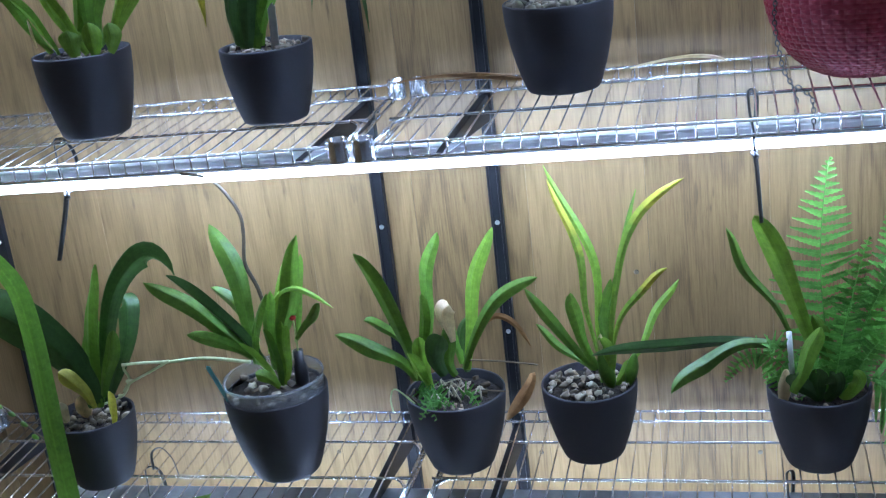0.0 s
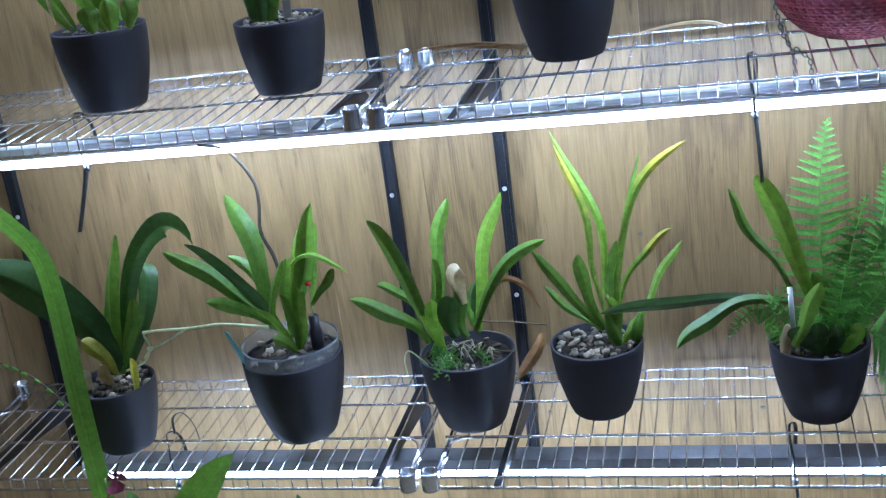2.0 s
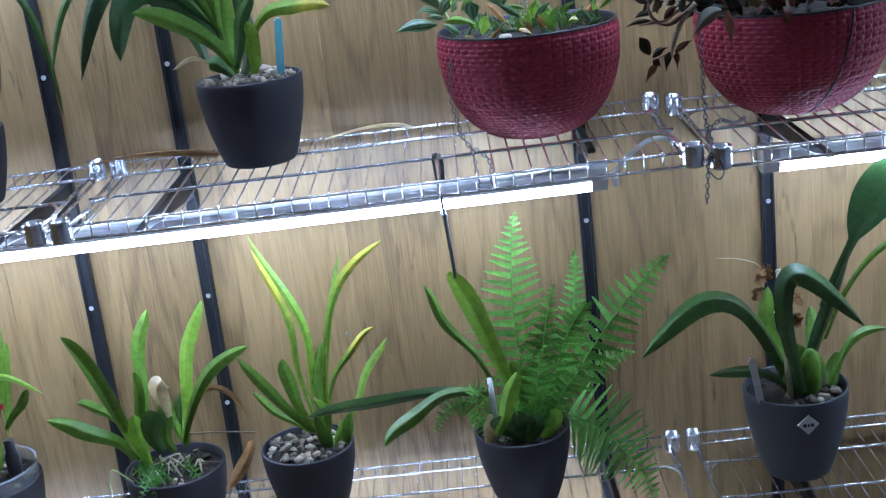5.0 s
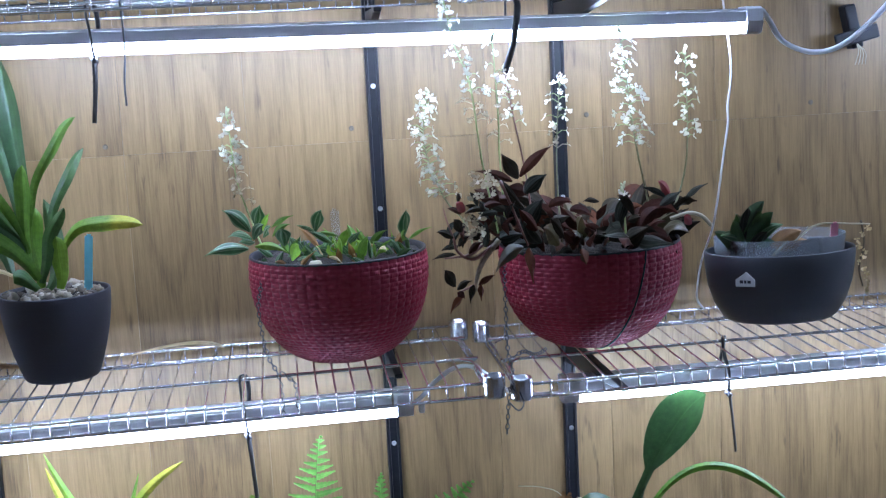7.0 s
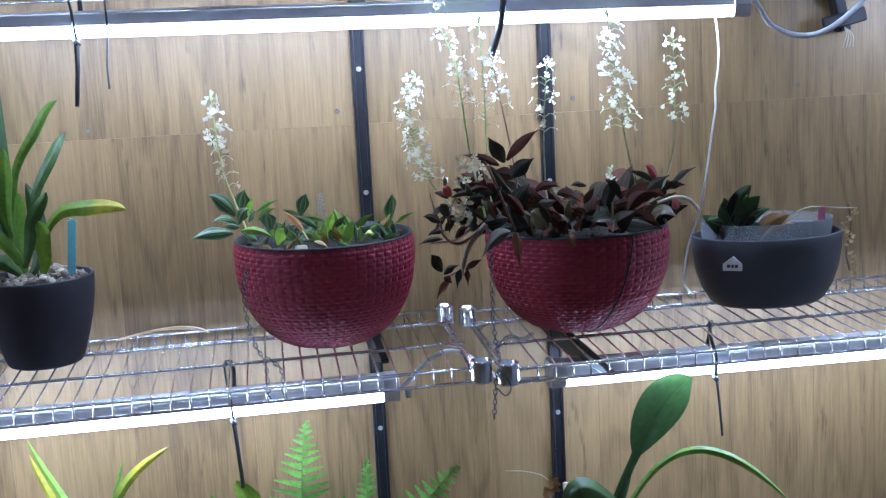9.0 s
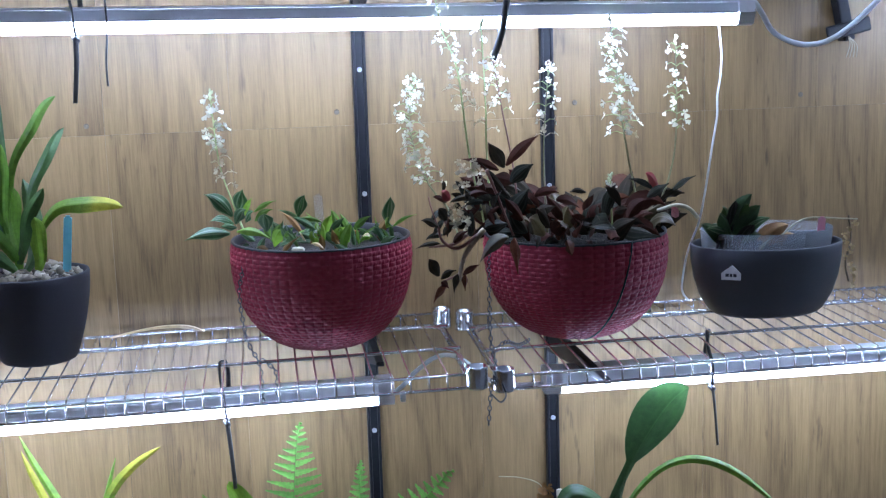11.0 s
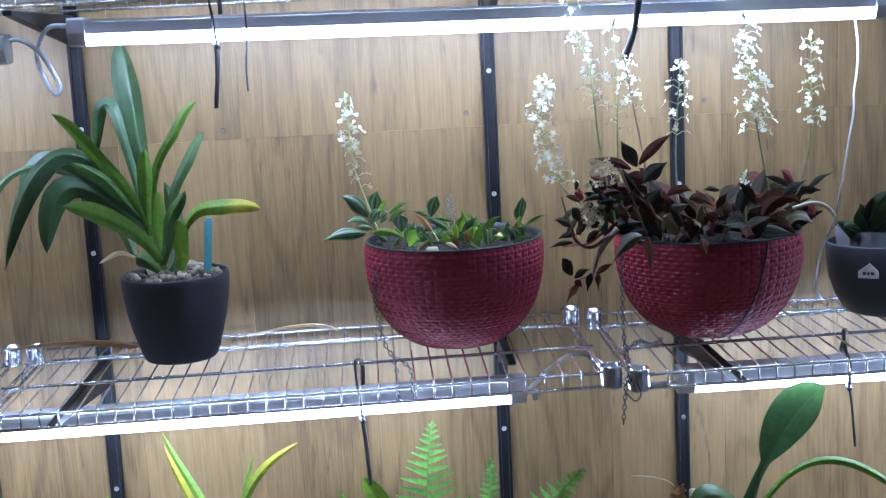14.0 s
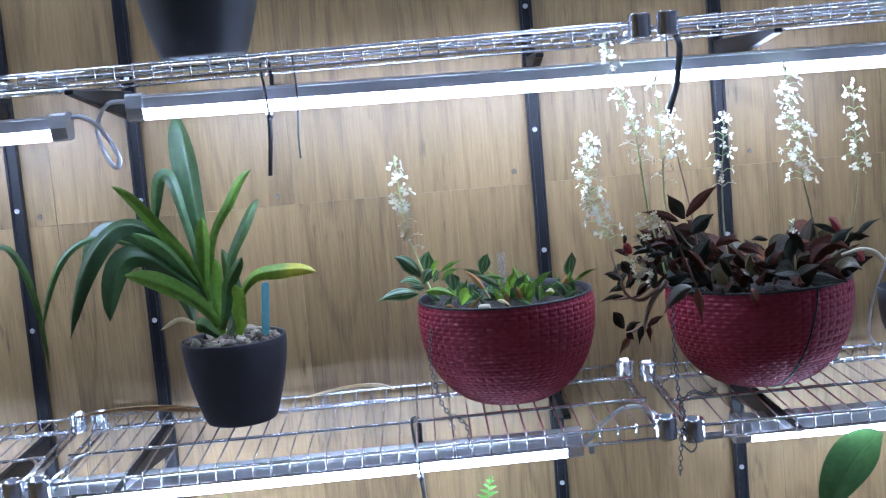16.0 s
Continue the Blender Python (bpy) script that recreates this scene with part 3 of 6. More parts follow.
HANG = 1.537  # the lamps hang below the front inner wire of each shelf
lamp(-0.657, 0.784, HANG, 1.180, 1.1945, "lit white LED tube lamp below middle wire shelf")
lamp(1.061, 1.80, HANG, 1.193, 1.193, "lit white LED tube lamp below middle wire shelf")
lamp(0.213, 1.333, HANG, 1.7505, 1.7335, "lit white LED tube lamp slung below upper shelf")
lamp(-0.82, 0.078, HANG, 1.735, 1.732, "lit white LED tube lamp slung below upper shelf")
# out of view, added where the cable leads; brightens the wall's right end
lamp(1.66, 2.29, HANG, 1.74, 1.74, "lit white LED tube lamp slung below upper shelf")
# unseen tier and lamps, added to light the wall above the upper shelf
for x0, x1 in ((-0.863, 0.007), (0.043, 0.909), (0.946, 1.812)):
    wire_shelf(x0, x1, 2.36, "chrome wire shelf of added topmost tier, out of view")
lamp(-0.78, 0.42, HANG, 2.29, 2.29, "unseen LED tube lamp below topmost shelf, added for upper wall")
lamp(0.49, 1.69, HANG, 2.29, 2.29, "unseen LED tube lamp below topmost shelf, added for upper wall")
lamp(-0.618, 0.81, HANG, 0.590, 0.590, "lit white LED tube lamp below lower wire shelf", HOUSING_SHADED)


# ---- things: pots and plants ----
def pebble_mesh(seed):
    rng = random.Random(seed)
    bm = bmesh.new()
    bmesh.ops.create_icosphere(bm, subdivisions=2, radius=1.0)
    s = (1.0, rng.uniform(0.65, 0.9), rng.uniform(0.5, 0.7))
    off = Vector((seed * 3.7, seed * 1.3, 0))
    for v in bm.verts:
        k = 1 + 0.65 * noise.noise(v.co * 1.5 + off) + 0.12 * noise.noise(v.co * 3 + off)
        v.co = Vector((v.co.x * s[0], v.co.y * s[1], v.co.z * s[2])) * k
    me = bpy.data.meshes.new("pebble")
    bm.to_mesh(me)
    bm.free()
    me.materials.append(STONE)
    for p in me.polygons:
        p.use_smooth = True
    return me


PEBBLES = [pebble_mesh(k) for k in range(5)]


def pebbles(owner, centre, radius, count, size=0.0068, arc=None):
    """Loose stones on the soil; owner stands unturned."""
    done = []
    tries = 0
    while len(done) < count and tries < count * 30:
        tries += 1
        a = random.uniform(*(arc or (0, 2 * math.pi)))
        r = radius * math.sqrt(random.random())
        x, y = r * math.cos(a), r * math.sin(a)
        s = size * random.uniform(0.65, 1.35)
        if any((x - px) ** 2 + (y - py) ** 2 < (0.75 * (s + ps)) ** 2 for px, py, ps in done):
            continue
        done.append((x, y, s))
        ob = new("pebble", random.choice(PEBBLES))
        ob.parent = owner
        ob.matrix_local = Matrix.Translation(Vector(centre) - owner.location + Vector((x, y, random.uniform(0, 0.004)))) @ Euler((random.uniform(-0.4, 0.4), random.uniform(-0.4, 0.4), random.uniform(0, 6.3))).to_matrix().to_4x4() @ Matrix.Scale(s, 4)


def pot_profile(r, h, base):
    """Outer and inner wall of a rounded, slightly bellied plastic pot."""
    out = [(0, 0.0), (base * 0.86, 0.0), (base * 0.95, 0.0015), (base, 0.005)]
    for k in range(1, 15):
        t = k / 14
        out.append((base + (r - base) * (1 - (1 - t) ** 1.75), 0.005 + (h - 0.007) * t))
    out += [(r - 0.0006, h), (r - 0.0034, h), (r - 0.004, h - 0.002)]
    for k in range(6, -1, -1):
        t = k / 7
        out.append((base + (r - base) * (1 - (1 - t) ** 1.75) - 0.004, 0.006 + (h - 0.008) * t))
    out.append((0, 0.006))
    return out


def planter(name, x, y, z, r, h, base, label, mat, soil=0.018, stones=0, group="potted orchids on the shelves", arc=None):
    """A pot with soil and pebbles, ready for leaves."""
    t = thing(name, (x, y, z), label, "potted plant", group)
    part("pot", lathe(pot_profile(r, h, base), (x, y, z), 56), mat, t)
    top = h - soil
    rr = r - 0.0055
    bm = lathe([(0, 0.004), (rr * 0.4, 0.005), (rr * 0.75, 0.002), (rr, -0.002), (rr * 0.97, -0.02), (0, -0.02)], (x, y, z + top), 36)
    for v in bm.verts:
        v.co.z += 0.003 * noise.noise(v.co * 70)
    part("soil", bm, SOIL, t, "dark bark and soil")
    if stones:
        pebbles(t, (x, y, z + top + 0.005), rr * 0.93, stones, arc=arc)
    # a few bark chips and roots
    for k in range(26):
        a, q = random.uniform(0, 6.28), rr * random.uniform(0.15, 0.88)
        cx, cy, cz = x + q * math.cos(a), y + q * math.sin(a), z + top + 0.005
        cl, cw = random.uniform(0.004, 0.01), random.uniform(0.002, 0.005)
        bm = box((cx - cl, cy - cw, cz - 0.003), (cx + cl, cy + cw, cz + 0.003), 0.0012)
        bmesh.ops.rotate(bm, cent=(cx, cy, cz), matrix=Euler((random.uniform(-0.5, 0.5), random.uniform(-0.5, 0.5), a)).to_matrix(), verts=bm.verts)
        part("bark_chip", bm, random.choice((SOIL, SOIL, DEAD_STEM, DEAD_STEM, STEM_BROWN)), t)
    return t


def stick(owner, name, points, r, mat, label="", sides=6, steps=5, taper=1.0, flat=1.0):
    pts = smooth_path(points, steps) if len(points) > 2 else points
    return part(name, tube(pts, r, sides, None, taper, flat), mat, owner, label)


def label_stick(owner, low, high, w, mat, label):
    """A flat plastic plant label pushed into the soil."""
    a, b = Vector(low), Vector(high)
    d = (b - a)
    bm = bmesh.new()
    bmesh.ops.create_cube(bm, size=1)
    bmesh.ops.transform(bm, matrix=Matrix.Diagonal((w, 0.0012, d.length, 1)), verts=bm.verts)
    bmesh.ops.bevel(bm, geom=[e for e in bm.edges if abs(e.verts[0].co.y - e.verts[1].co.y) > 0.001], offset=w * 0.25, segments=2, affect="EDGES")
    bmesh.ops.rotate(bm, cent=(0, 0, 0), matrix=Vector((0, 0, 1)).rotation_difference(d).to_matrix(), verts=bm.verts)
    bmesh.ops.translate(bm, vec=(a + b) / 2, verts=bm.verts)
    ob = part("plant_label", bm, mat, owner, label, False)
    return ob


def bulb(owner, low, high, r, mat):
    """A swollen, ribbed pseudobulb."""
    a, b = Vector(low), Vector(high)
    bm = lathe([(0, 0)] + [(r * math.sin(math.pi * (0.1 + 0.85 * t)) ** 0.8, (b - a).length * t) for t in (0.02, 0.15, 0.3, 0.45, 0.6, 0.75, 0.9, 0.97)] + [(0, (b - a).length)], (0, 0, 0), 14)
    for v in bm.verts:
        k = 1 + 0.05 * math.cos(7 * math.atan2(v.co.y, v.co.x))
        v.co.x *= k
        v.co.y *= k
    bmesh.ops.rotate(bm, cent=(0, 0, 0), matrix=Vector((0, 0, 1)).rotation_difference(b - a).to_matrix(), verts=bm.verts)
    bmesh.ops.translate(bm, vec=a, verts=bm.verts)
    part("pseudobulb", bm, mat, owner)


def frond(owner, base, mid, tip, width, pairs=17, face=(0.1, -1, 0.3), start=0.12, slim=0.38):
    """A fern frond: a stalk with paired, toothed leaflets; small ones stay joined."""
    a, m, c = Vector(base), Vector(mid), Vector(tip)
    b = 2 * m - (a + c) / 2
    face = Vector(face).normalized()
    small = width < 0.045

    def at(t):
        q = (1 - t) ** 2 * a + 2 * t * (1 - t) * b + t * t * c
        d = ((1 - t) * (b - a) + t * (c - b)).normalized()
        return q, d

    stalk_bm = tube([at(k / 14)[0] for k in range(15)], 0.0014, 5, None, 0.45)
    stalk = None if small else part("frond", stalk_bm, FERN, owner)
    bm = stalk_bm if small else None
    gap = (a - c).length * (1 - start) / pairs
    for k in range(pairs):
        share = (k + 0.5) / pairs
        t = start + (1 - start) * (1 - (1 - share) ** 1.35)
        step = gap * 1.35 * (1 - share) ** 0.35 + 0.0008
        q, d = at(t)
        side0 = d.cross(face).normalized()
        norm = side0.cross(d).normalized()
        u0 = (t - start) / (1 - start)
        length = 0.5 * width * (0.7 + 0.3 * min(1, u0 / 0.25)) * (1 - max(0, (u0 - 0.42) / 0.58)) ** 0.8 * random.uniform(0.9, 1.08) + 0.003
        for sgn in (-1, 1):
            way = (side0 * sgn + d * random.uniform(0.12, 0.3) + norm * random.uniform(-0.25, 0.15)).normalized()
            across = way.cross(norm).normalized()
            lobes = max(4, int(length / 0.0056))
            if not small:
                bm = bmesh.new()
            uv = bm.loops.layers.uv.verify()
            up, low, midl = [], [], []
            for s in range(lobes * 2 + 1):
                u = s / (lobes * 2)
                w = step * slim * (1 - 0.88 * u ** 1.3) * (1.08 if s % 2 else 0.74) + 0.0003
                p = q + d * (0.003 * sgn) + way * (length * u) - norm * (0.14 * length * u * u)
                midl.append(bm.verts.new(p - norm * 0.0008))
                up.append(bm.verts.new(p + across * w + way * (0.0018 if s % 2 else 0)))
                low.append(bm.verts.new(p - across * w + way * (0.0018 if s % 2 else 0)))
            for s in range(lobes * 2):
                for x, y, v0 in ((up, midl, 0.0), (midl, low, 0.5)):
                    f = bm.faces.new((x[s], y[s], y[s + 1], x[s + 1]))
                    for lp, e in zip(f.loops, ((v0, u0), (v0 + 0.5, u0), (v0 + 0.5, u0), (v0, u0))):
                        lp[uv].uv = e
            if not small:
                part("leaflet", bm, FERN, stalk)
    if small:
        tagged(part("moss_fern", bm, FERN, owner, "small fine fern growth"), "", "", "", "stuff")


def oval_leaf(owner, base, tip, width, mat, face=(0, -1, 0.6), droop=0.12, point=0.85):
    a, c = Vector(base), Vector(tip)
    mid = (a + c) / 2 + Vector((0, 0, droop * (c - a).length))
    bm = strap(bmesh.new(), a, mid, c, width * 0.9, face, random.uniform(-0.6, 0.6), random.uniform(0.12, 0.4), "oval", 9, 0.05, point=point)
    return part("leaf", bm, mat, owner)


def floret(bm, place, size, rng, way=(0, -1, 0)):
    """A small orchid flower: a hood, two side wings and a forked lip."""
    q = Vector(place)
    n = (Vector(way) + Vector((rng.uniform(-0.5, 0.5), -0.35, rng.uniform(-0.4, 0.4)))).normalized()
    s = n.cross(Vector((0, 0, 1))).normalized()
    u = s.cross(n)
    roll = rng.uniform(-0.6, 0.6)
    s, u = s * math.cos(roll) + u * math.sin(roll), u * math.cos(roll) - s * math.sin(roll)
    for x, z, f, ln, w in ((0.0, 1.0, 0.3, 0.62, 0.34), (-0.85, 0.25, 0.1, 0.75, 0.3), (0.85, 0.25, 0.1, 0.75, 0.3), (-0.45, -0.9, 0.6, 1.0, 0.34), (0.45, -0.9, 0.6, 1.0, 0.34)):
        if rng.random() < 0.14:
            continue
        d = (s * (x + rng.uniform(-0.25, 0.25)) + u * (z + rng.uniform(-0.25, 0.25)) + n * f).normalized()
        e = n.cross(d).normalized()
        ln *= size * rng.uniform(0.75, 1.2)
        w *= ln * rng.uniform(0.8, 1.3)
        v = [bm.verts.new(c) for c in (q, q + d * ln * 0.35 + e * w * 0.55 + n * ln * 0.1, q + d * ln * 0.8 + e * w + n * ln * 0.12, q + d * ln, q + d * ln * 0.8 - e * w + n * ln * 0.06, q + d * ln * 0.35 - e * w * 0.55 + n * ln * 0.1)]
        bm.faces.new((v[0], v[1], v[2], v[3]))
        bm.faces.new((v[0], v[3], v[4], v[5]))


def flower_spike(owner, points, begin, count, size=0.0075, faded=0, stem=None, spread=0.016, bud=None):
    """An upright spike: a stem, and florets from the fraction begin of its length to the tip."""
    path = smooth_path(points, 12)
    runs = [0.0]
    for a, b in zip(path, path[1:]):
        runs.append(runs[-1] + (Vector(b) - Vector(a)).length)

    def at(t):
        want = t * runs[-1]
        for k in range(len(path) - 1):
            if runs[k + 1] >= want:
                u = (want - runs[k]) / max(1e-9, runs[k + 1] - runs[k])
                return Vector(path[k]).lerp(Vector(path[k + 1]), u)
        return Vector(path[-1])

    stalk = part("flower_stem", tube(path, 0.0017, 6, None, 0.45), stem or GREEN_STEM, owner, "thin pale flower stem")
    rng = random.Random(int(abs(points[0][0]) * 1000))
    count, spread = int(count * 1.15), spread * 0.85
    total = count + faded
    for k in range(total):
        t = begin + (1 - begin) * min(1.0, max(0.0, (k + 0.5 + rng.uniform(-0.8, 0.8)) / total))
        u = (t - begin) / (1 - begin)
        q = at(t)
        a = k * 2.4 + rng.uniform(-0.9, 0.9)
        r = spread * (1.0 - 0.5 * u ** 3) * rng.uniform(0.55, 1.2)
        way = Vector((math.cos(a), math.sin(a), rng.uniform(-0.15, 0.35)))
        p = q + Vector((r * way.x, r * way.y, r * way.z * 0.5 + 0.002))
        bm = bmesh.new()
        tube([q, q + (p - q) * 0.55 + Vector((0, 0, 0.003)), p], 0.0009, 4, bm, 0.7)
        part("pedicel", bm, PETAL_TAN if k < faded else GREEN_STEM, stalk)
        bm = bmesh.new()
        floret(bm, p, size * rng.uniform(0.85, 1.25) * (0.75 if k < faded else 1), rng, way)
        part("floret", bm, PETAL_TAN if k < faded else PETAL, stalk)
    top = at(1.0)
    for k in range(5):
        bulb(stalk, top + Vector((rng.uniform(-0.002, 0.002), rng.uniform(-0.002, 0.002), 0.0025 * k - 0.006)), top + Vector((rng.uniform(-0.004, 0.004), rng.uniform(-0.003, 0.002), 0.0025 * k)), 0.0019, bud or BUD)
    return stalk


def long_leaf(owner, points, width, mat, face=(0.15, -1, 0.25), fold=0.22):
    """A strap leaf along a winding line, narrowing to its tip."""
    path = [Vector(p) for p in smooth_path(points, 5)]
    n = len(path) - 1
    bm = bmesh.new()
    rows = []
    for k, q in enumerate(path):
        t = k / n
        d = (path[min(n, k + 1)] - path[max(0, k - 1)]).normalized()
        side = d.cross(Vector(face).normalized()).normalized()
        norm = side.cross(d)
        w = max(0.0006, width * (0.55 + 0.45 * min(1, t / 0.6)) * (1 - max(0, (t - 0.75) / 0.25) ** 2.2) ** 0.8)
        rows.append([bm.verts.new(q + side * ((j - 2) / 4 * w) + norm * (-fold * w * (abs(j - 2) / 2 - 0.4) + 0.03 * w * math.sin(11 * t + j))) for j in range(5)])
    sheet(bm, rows)
    return part("leaf", bm, mat, owner)


LD, TD = LZ + 0.0122, TZ + 0.0122

# ---- lower shelf ----
orchid_z = planter("potted_orchid", -0.79, 1.46, deck(-0.79, 1.46), 0.068, 0.12, 0.045, "green strap-leaved orchid with one leaf trailing over shelf edge", POT, 0.012, 10)
blade(orchid_z, LEAF, 0.045, (-0.659, 1.4, 1.315), (-0.64, 1.4, 1.438), (-0.674, 1.4, 1.481))
blade(orchid_z, LEAF_DARK, 0.045, (-0.664, 1.4, 1.298), (-0.697, 1.4, 1.351), (-0.783, 1.4, 1.268))
long_leaf(orchid_z, [(-0.790, 1.460, 1.385), (-0.748, 1.440, 1.33), (-0.68, 1.41, 1.235), (-0.62, 1.39, 1.17), (-0.576, 1.385, 1.128), (-0.541, 1.385, 1.085), (-0.528, 1.385, 1.046), (-0.524, 1.385, 0.979), (-0.525, 1.385, 0.90), (-0.527, 1.385, 0.82), (-0.527, 1.385, 0.736), (-0.527, 1.385, 0.661), (-0.525, 1.385, 0.594), (-0.52, 1.385, 0.544), (-0.513, 1.385, 0.495)], 0.037, LEAF)
orchid_a = planter("potted_orchid", -0.520, 1.497, LD, 0.069, 0.122, 0.048, "broad-leaved orchid with yellowing sheaths in anthracite pot", POT, 0.014, 34)
blade(orchid_a, LEAF_DARK, 0.078, (-0.508, 1.49, 0.817), (-0.56, 1.47, 0.945), (-0.68, 1.44, 1.035))
blade(orchid_a, LEAF, 0.0414, (-0.509, 1.5, 0.817), (-0.488, 1.49, 0.945), (-0.448, 1.48, 1.066))
blade(orchid_a, LEAF_DARK, 0.0378, (-0.493, 1.5, 0.817), (-0.411, 1.51, 1.054), (-0.337, 1.52, 1.029))
blade(orchid_a, LEAF_DARK, 0.036, (-0.503, 1.53, 0.813), (-0.451, 1.555, 0.939), (-0.474, 1.58, 0.971))
blade(orchid_a, LEAF, 0.027, (-0.484, 1.48, 0.836), (-0.457, 1.475, 0.9), (-0.435, 1.47, 0.957))
blade(orchid_a, SHEATH, 0.027, (-0.505, 1.48, 0.815), (-0.517, 1.465, 0.864), (-0.536, 1.45, 0.894))
blade(orchid_a, SHEATH, 0.018, (-0.471, 1.47, 0.783), (-0.46, 1.46, 0.825), (-0.453, 1.45, 0.86))
blade(orchid_a, DRY_PALE, 0.0234, (-0.546, 1.46, 0.799), (-0.546, 1.45, 0.819), (-0.538, 1.44, 0.845))
blade(orchid_a, LEAF_DARK, 0.036, (-0.531, 1.5, 0.838), (-0.581, 1.5, 0.937), (-0.68, 1.5, 0.965))
blade(orchid_a, LEAF, 0.0306, (-0.51, 1.48, 0.815), (-0.536, 1.49, 0.884), (-0.572, 1.5, 0.932))
blade(orchid_a, LEAF, 0.0342, (-0.5, 1.49, 0.811), (-0.5, 1.5, 0.88), (-0.487, 1.51, 0.967))
bulb(orchid_a, (-0.53, 1.50, 0.79), (-0.535, 1.49, 0.83), 0.013, DRY_PALE)

orchid_b = planter("potted_orchid", -0.205, 1.534, LD, 0.085, 0.148, 0.055, "leafy orchid in anthracite pot with clear liner", POT, 0.004, 24)
part("clear_liner", lathe([(0.0785, 0.11), (0.0805, 0.165), (0.0825, 0.1715), (0.0805, 0.1725), (0.0785, 0.165), (0.0765, 0.11), (0.0785, 0.11)], (-0.205, 1.534, LD), 56), FROSTED, orchid_b, "translucent clear plastic inner pot")
blade(orchid_b, LEAF, 0.0303, (-0.235, 1.55, 0.858), (-0.252, 1.565, 0.987), (-0.291, 1.58, 1.093))
blade(orchid_b, LEAF, 0.0281, (-0.196, 1.55, 0.837), (-0.174, 1.535, 0.945), (-0.123, 1.52, 1.089))
blade(orchid_b, LEAF, 0.013, (-0.171, 1.57, 0.887), (-0.159, 1.585, 0.963), (-0.152, 1.6, 1.029))
blade(orchid_b, LEAF, 0.0251, (-0.233, 1.55, 0.872), (-0.307, 1.525, 0.957), (-0.383, 1.5, 1.026))
blade(orchid_b, LEAF_DARK, 0.0268, (-0.225, 1.55, 0.862), (-0.282, 1.54, 0.948), (-0.357, 1.53, 1.025))
blade(orchid_b, LEAF, 0.0238, (-0.243, 1.55, 0.868), (-0.276, 1.52, 0.91), (-0.32, 1.49, 0.938))
blade(orchid_b, LEAF, 0.0216, (-0.229, 1.55, 0.897), (-0.263, 1.575, 0.945), (-0.317, 1.6, 0.976))
blade(orchid_b, LEAF, 0.0182, (-0.232, 1.542, 0.861), (-0.216, 1.518, 0.929), (-0.177, 1.494, 1.003))
blade(orchid_b, LEAF, 0.0208, (-0.207, 1.547, 0.849), (-0.194, 1.524, 0.926), (-0.173, 1.502, 1.004))
blade(orchid_b, LEAF_LIGHT, 0.0095, (-0.213, 1.55, 0.877), (-0.167, 1.525, 0.992), (-0.074, 1.5, 0.974))
blade(orchid_b, LEAF, 0.0151, (-0.157, 1.537, 0.906), (-0.131, 1.537, 0.939), (-0.11, 1.536, 0.969))
blade(orchid_b, LEAF_LIGHT, 0.0173, (-0.212, 1.57, 0.868), (-0.195, 1.59, 0.972), (-0.183, 1.61, 1.017))
blade(orchid_b, LEAF_LIGHT, 0.0173, (-0.2, 1.53, 0.827), (-0.209, 1.51, 0.875), (-0.235, 1.49, 0.922))
blade(orchid_b, LEAF, 0.0195, (-0.192, 1.53, 0.822), (-0.193, 1.525, 0.887), (-0.203, 1.52, 0.933))
blade(orchid_b, LEAF_LIGHT, 0.0195, (-0.196, 1.53, 0.822), (-0.203, 1.51, 0.851), (-0.216, 1.49, 0.869))
blade(orchid_b, LEAF_LIGHT, 0.0238, (-0.196, 1.54, 0.817), (-0.179, 1.535, 0.883), (-0.175, 1.53, 0.942))
stick(orchid_b, "flower_stem", [(-0.225, 1.5, 0.885), (-0.30, 1.5, 0.893), (-0.363, 1.495, 0.89), (-0.438, 1.49, 0.887), (-0.436, 1.49, 0.862), (-0.455, 1.49, 0.832), (-0.52, 1.5, 0.805)], 0.0031, BUD, "dry pale jointed flower stem", 6, 5, 0.6)
stick(orchid_b, "flower_stem", [(-0.365, 1.495, 0.89), (-0.40, 1.49, 0.873), (-0.436, 1.49, 0.855), (-0.45, 1.49, 0.84)], 0.0024, BUD, "dry pale jointed flower stem")
for _x, _z in ((-0.438, 0.887), (-0.436, 0.858), (-0.365, 0.891), (-0.455, 0.832)):
    stick(orchid_b, "node", [(_x - 0.004, 1.489, _z), (_x, 1.489, _z + 0.001), (_x + 0.005, 1.49, _z + 0.003)], 0.0042, BUD, "", 6, 3, 0.5)
stick(orchid_b, "dead_stem", [(-0.21, 1.56, 0.95), (-0.218, 1.56, 0.99), (-0.232, 1.56, 1.031), (-0.226, 1.56, 1.08), (-0.228, 1.56, 1.117), (-0.248, 1.55, 1.162), (-0.262, 1.53, 1.185), (-0.285, 1.50, 1.2)], 0.0036, DEAD_DARK, "dry brown flower stem reaching the lamp", 6, 5, 0.7)
part("support_tube", lathe([(0, 0), (0.0105, 0), (0.0115, 0.02), (0.011, 0.045), (0.008, 0.05), (0.0085, 0.07), (0, 0.07)], (-0.163, 1.55, 0.812), 20), TIE, orchid_b, "black rubber support tube")
stick(orchid_b, "thin_stake", [(-0.163, 1.55, 0.87), (-0.16, 1.545, 0.9), (-0.158, 1.54, 0.94)], 0.0016, GREEN_STEM)
part("bead", lathe([(0, -0.0045), (0.004, -0.0035), (0.0058, 0), (0.004, 0.0035), (0, 0.0045)], (-0.158, 1.538, 0.944), 16), RED_BEAD, orchid_b, "small red bead on stake")
label_stick(orchid_b, (-0.274, 1.50, 0.815), (-0.298, 1.495, 0.881), 0.007, LABEL_BLUE, "pale blue plastic plant label")

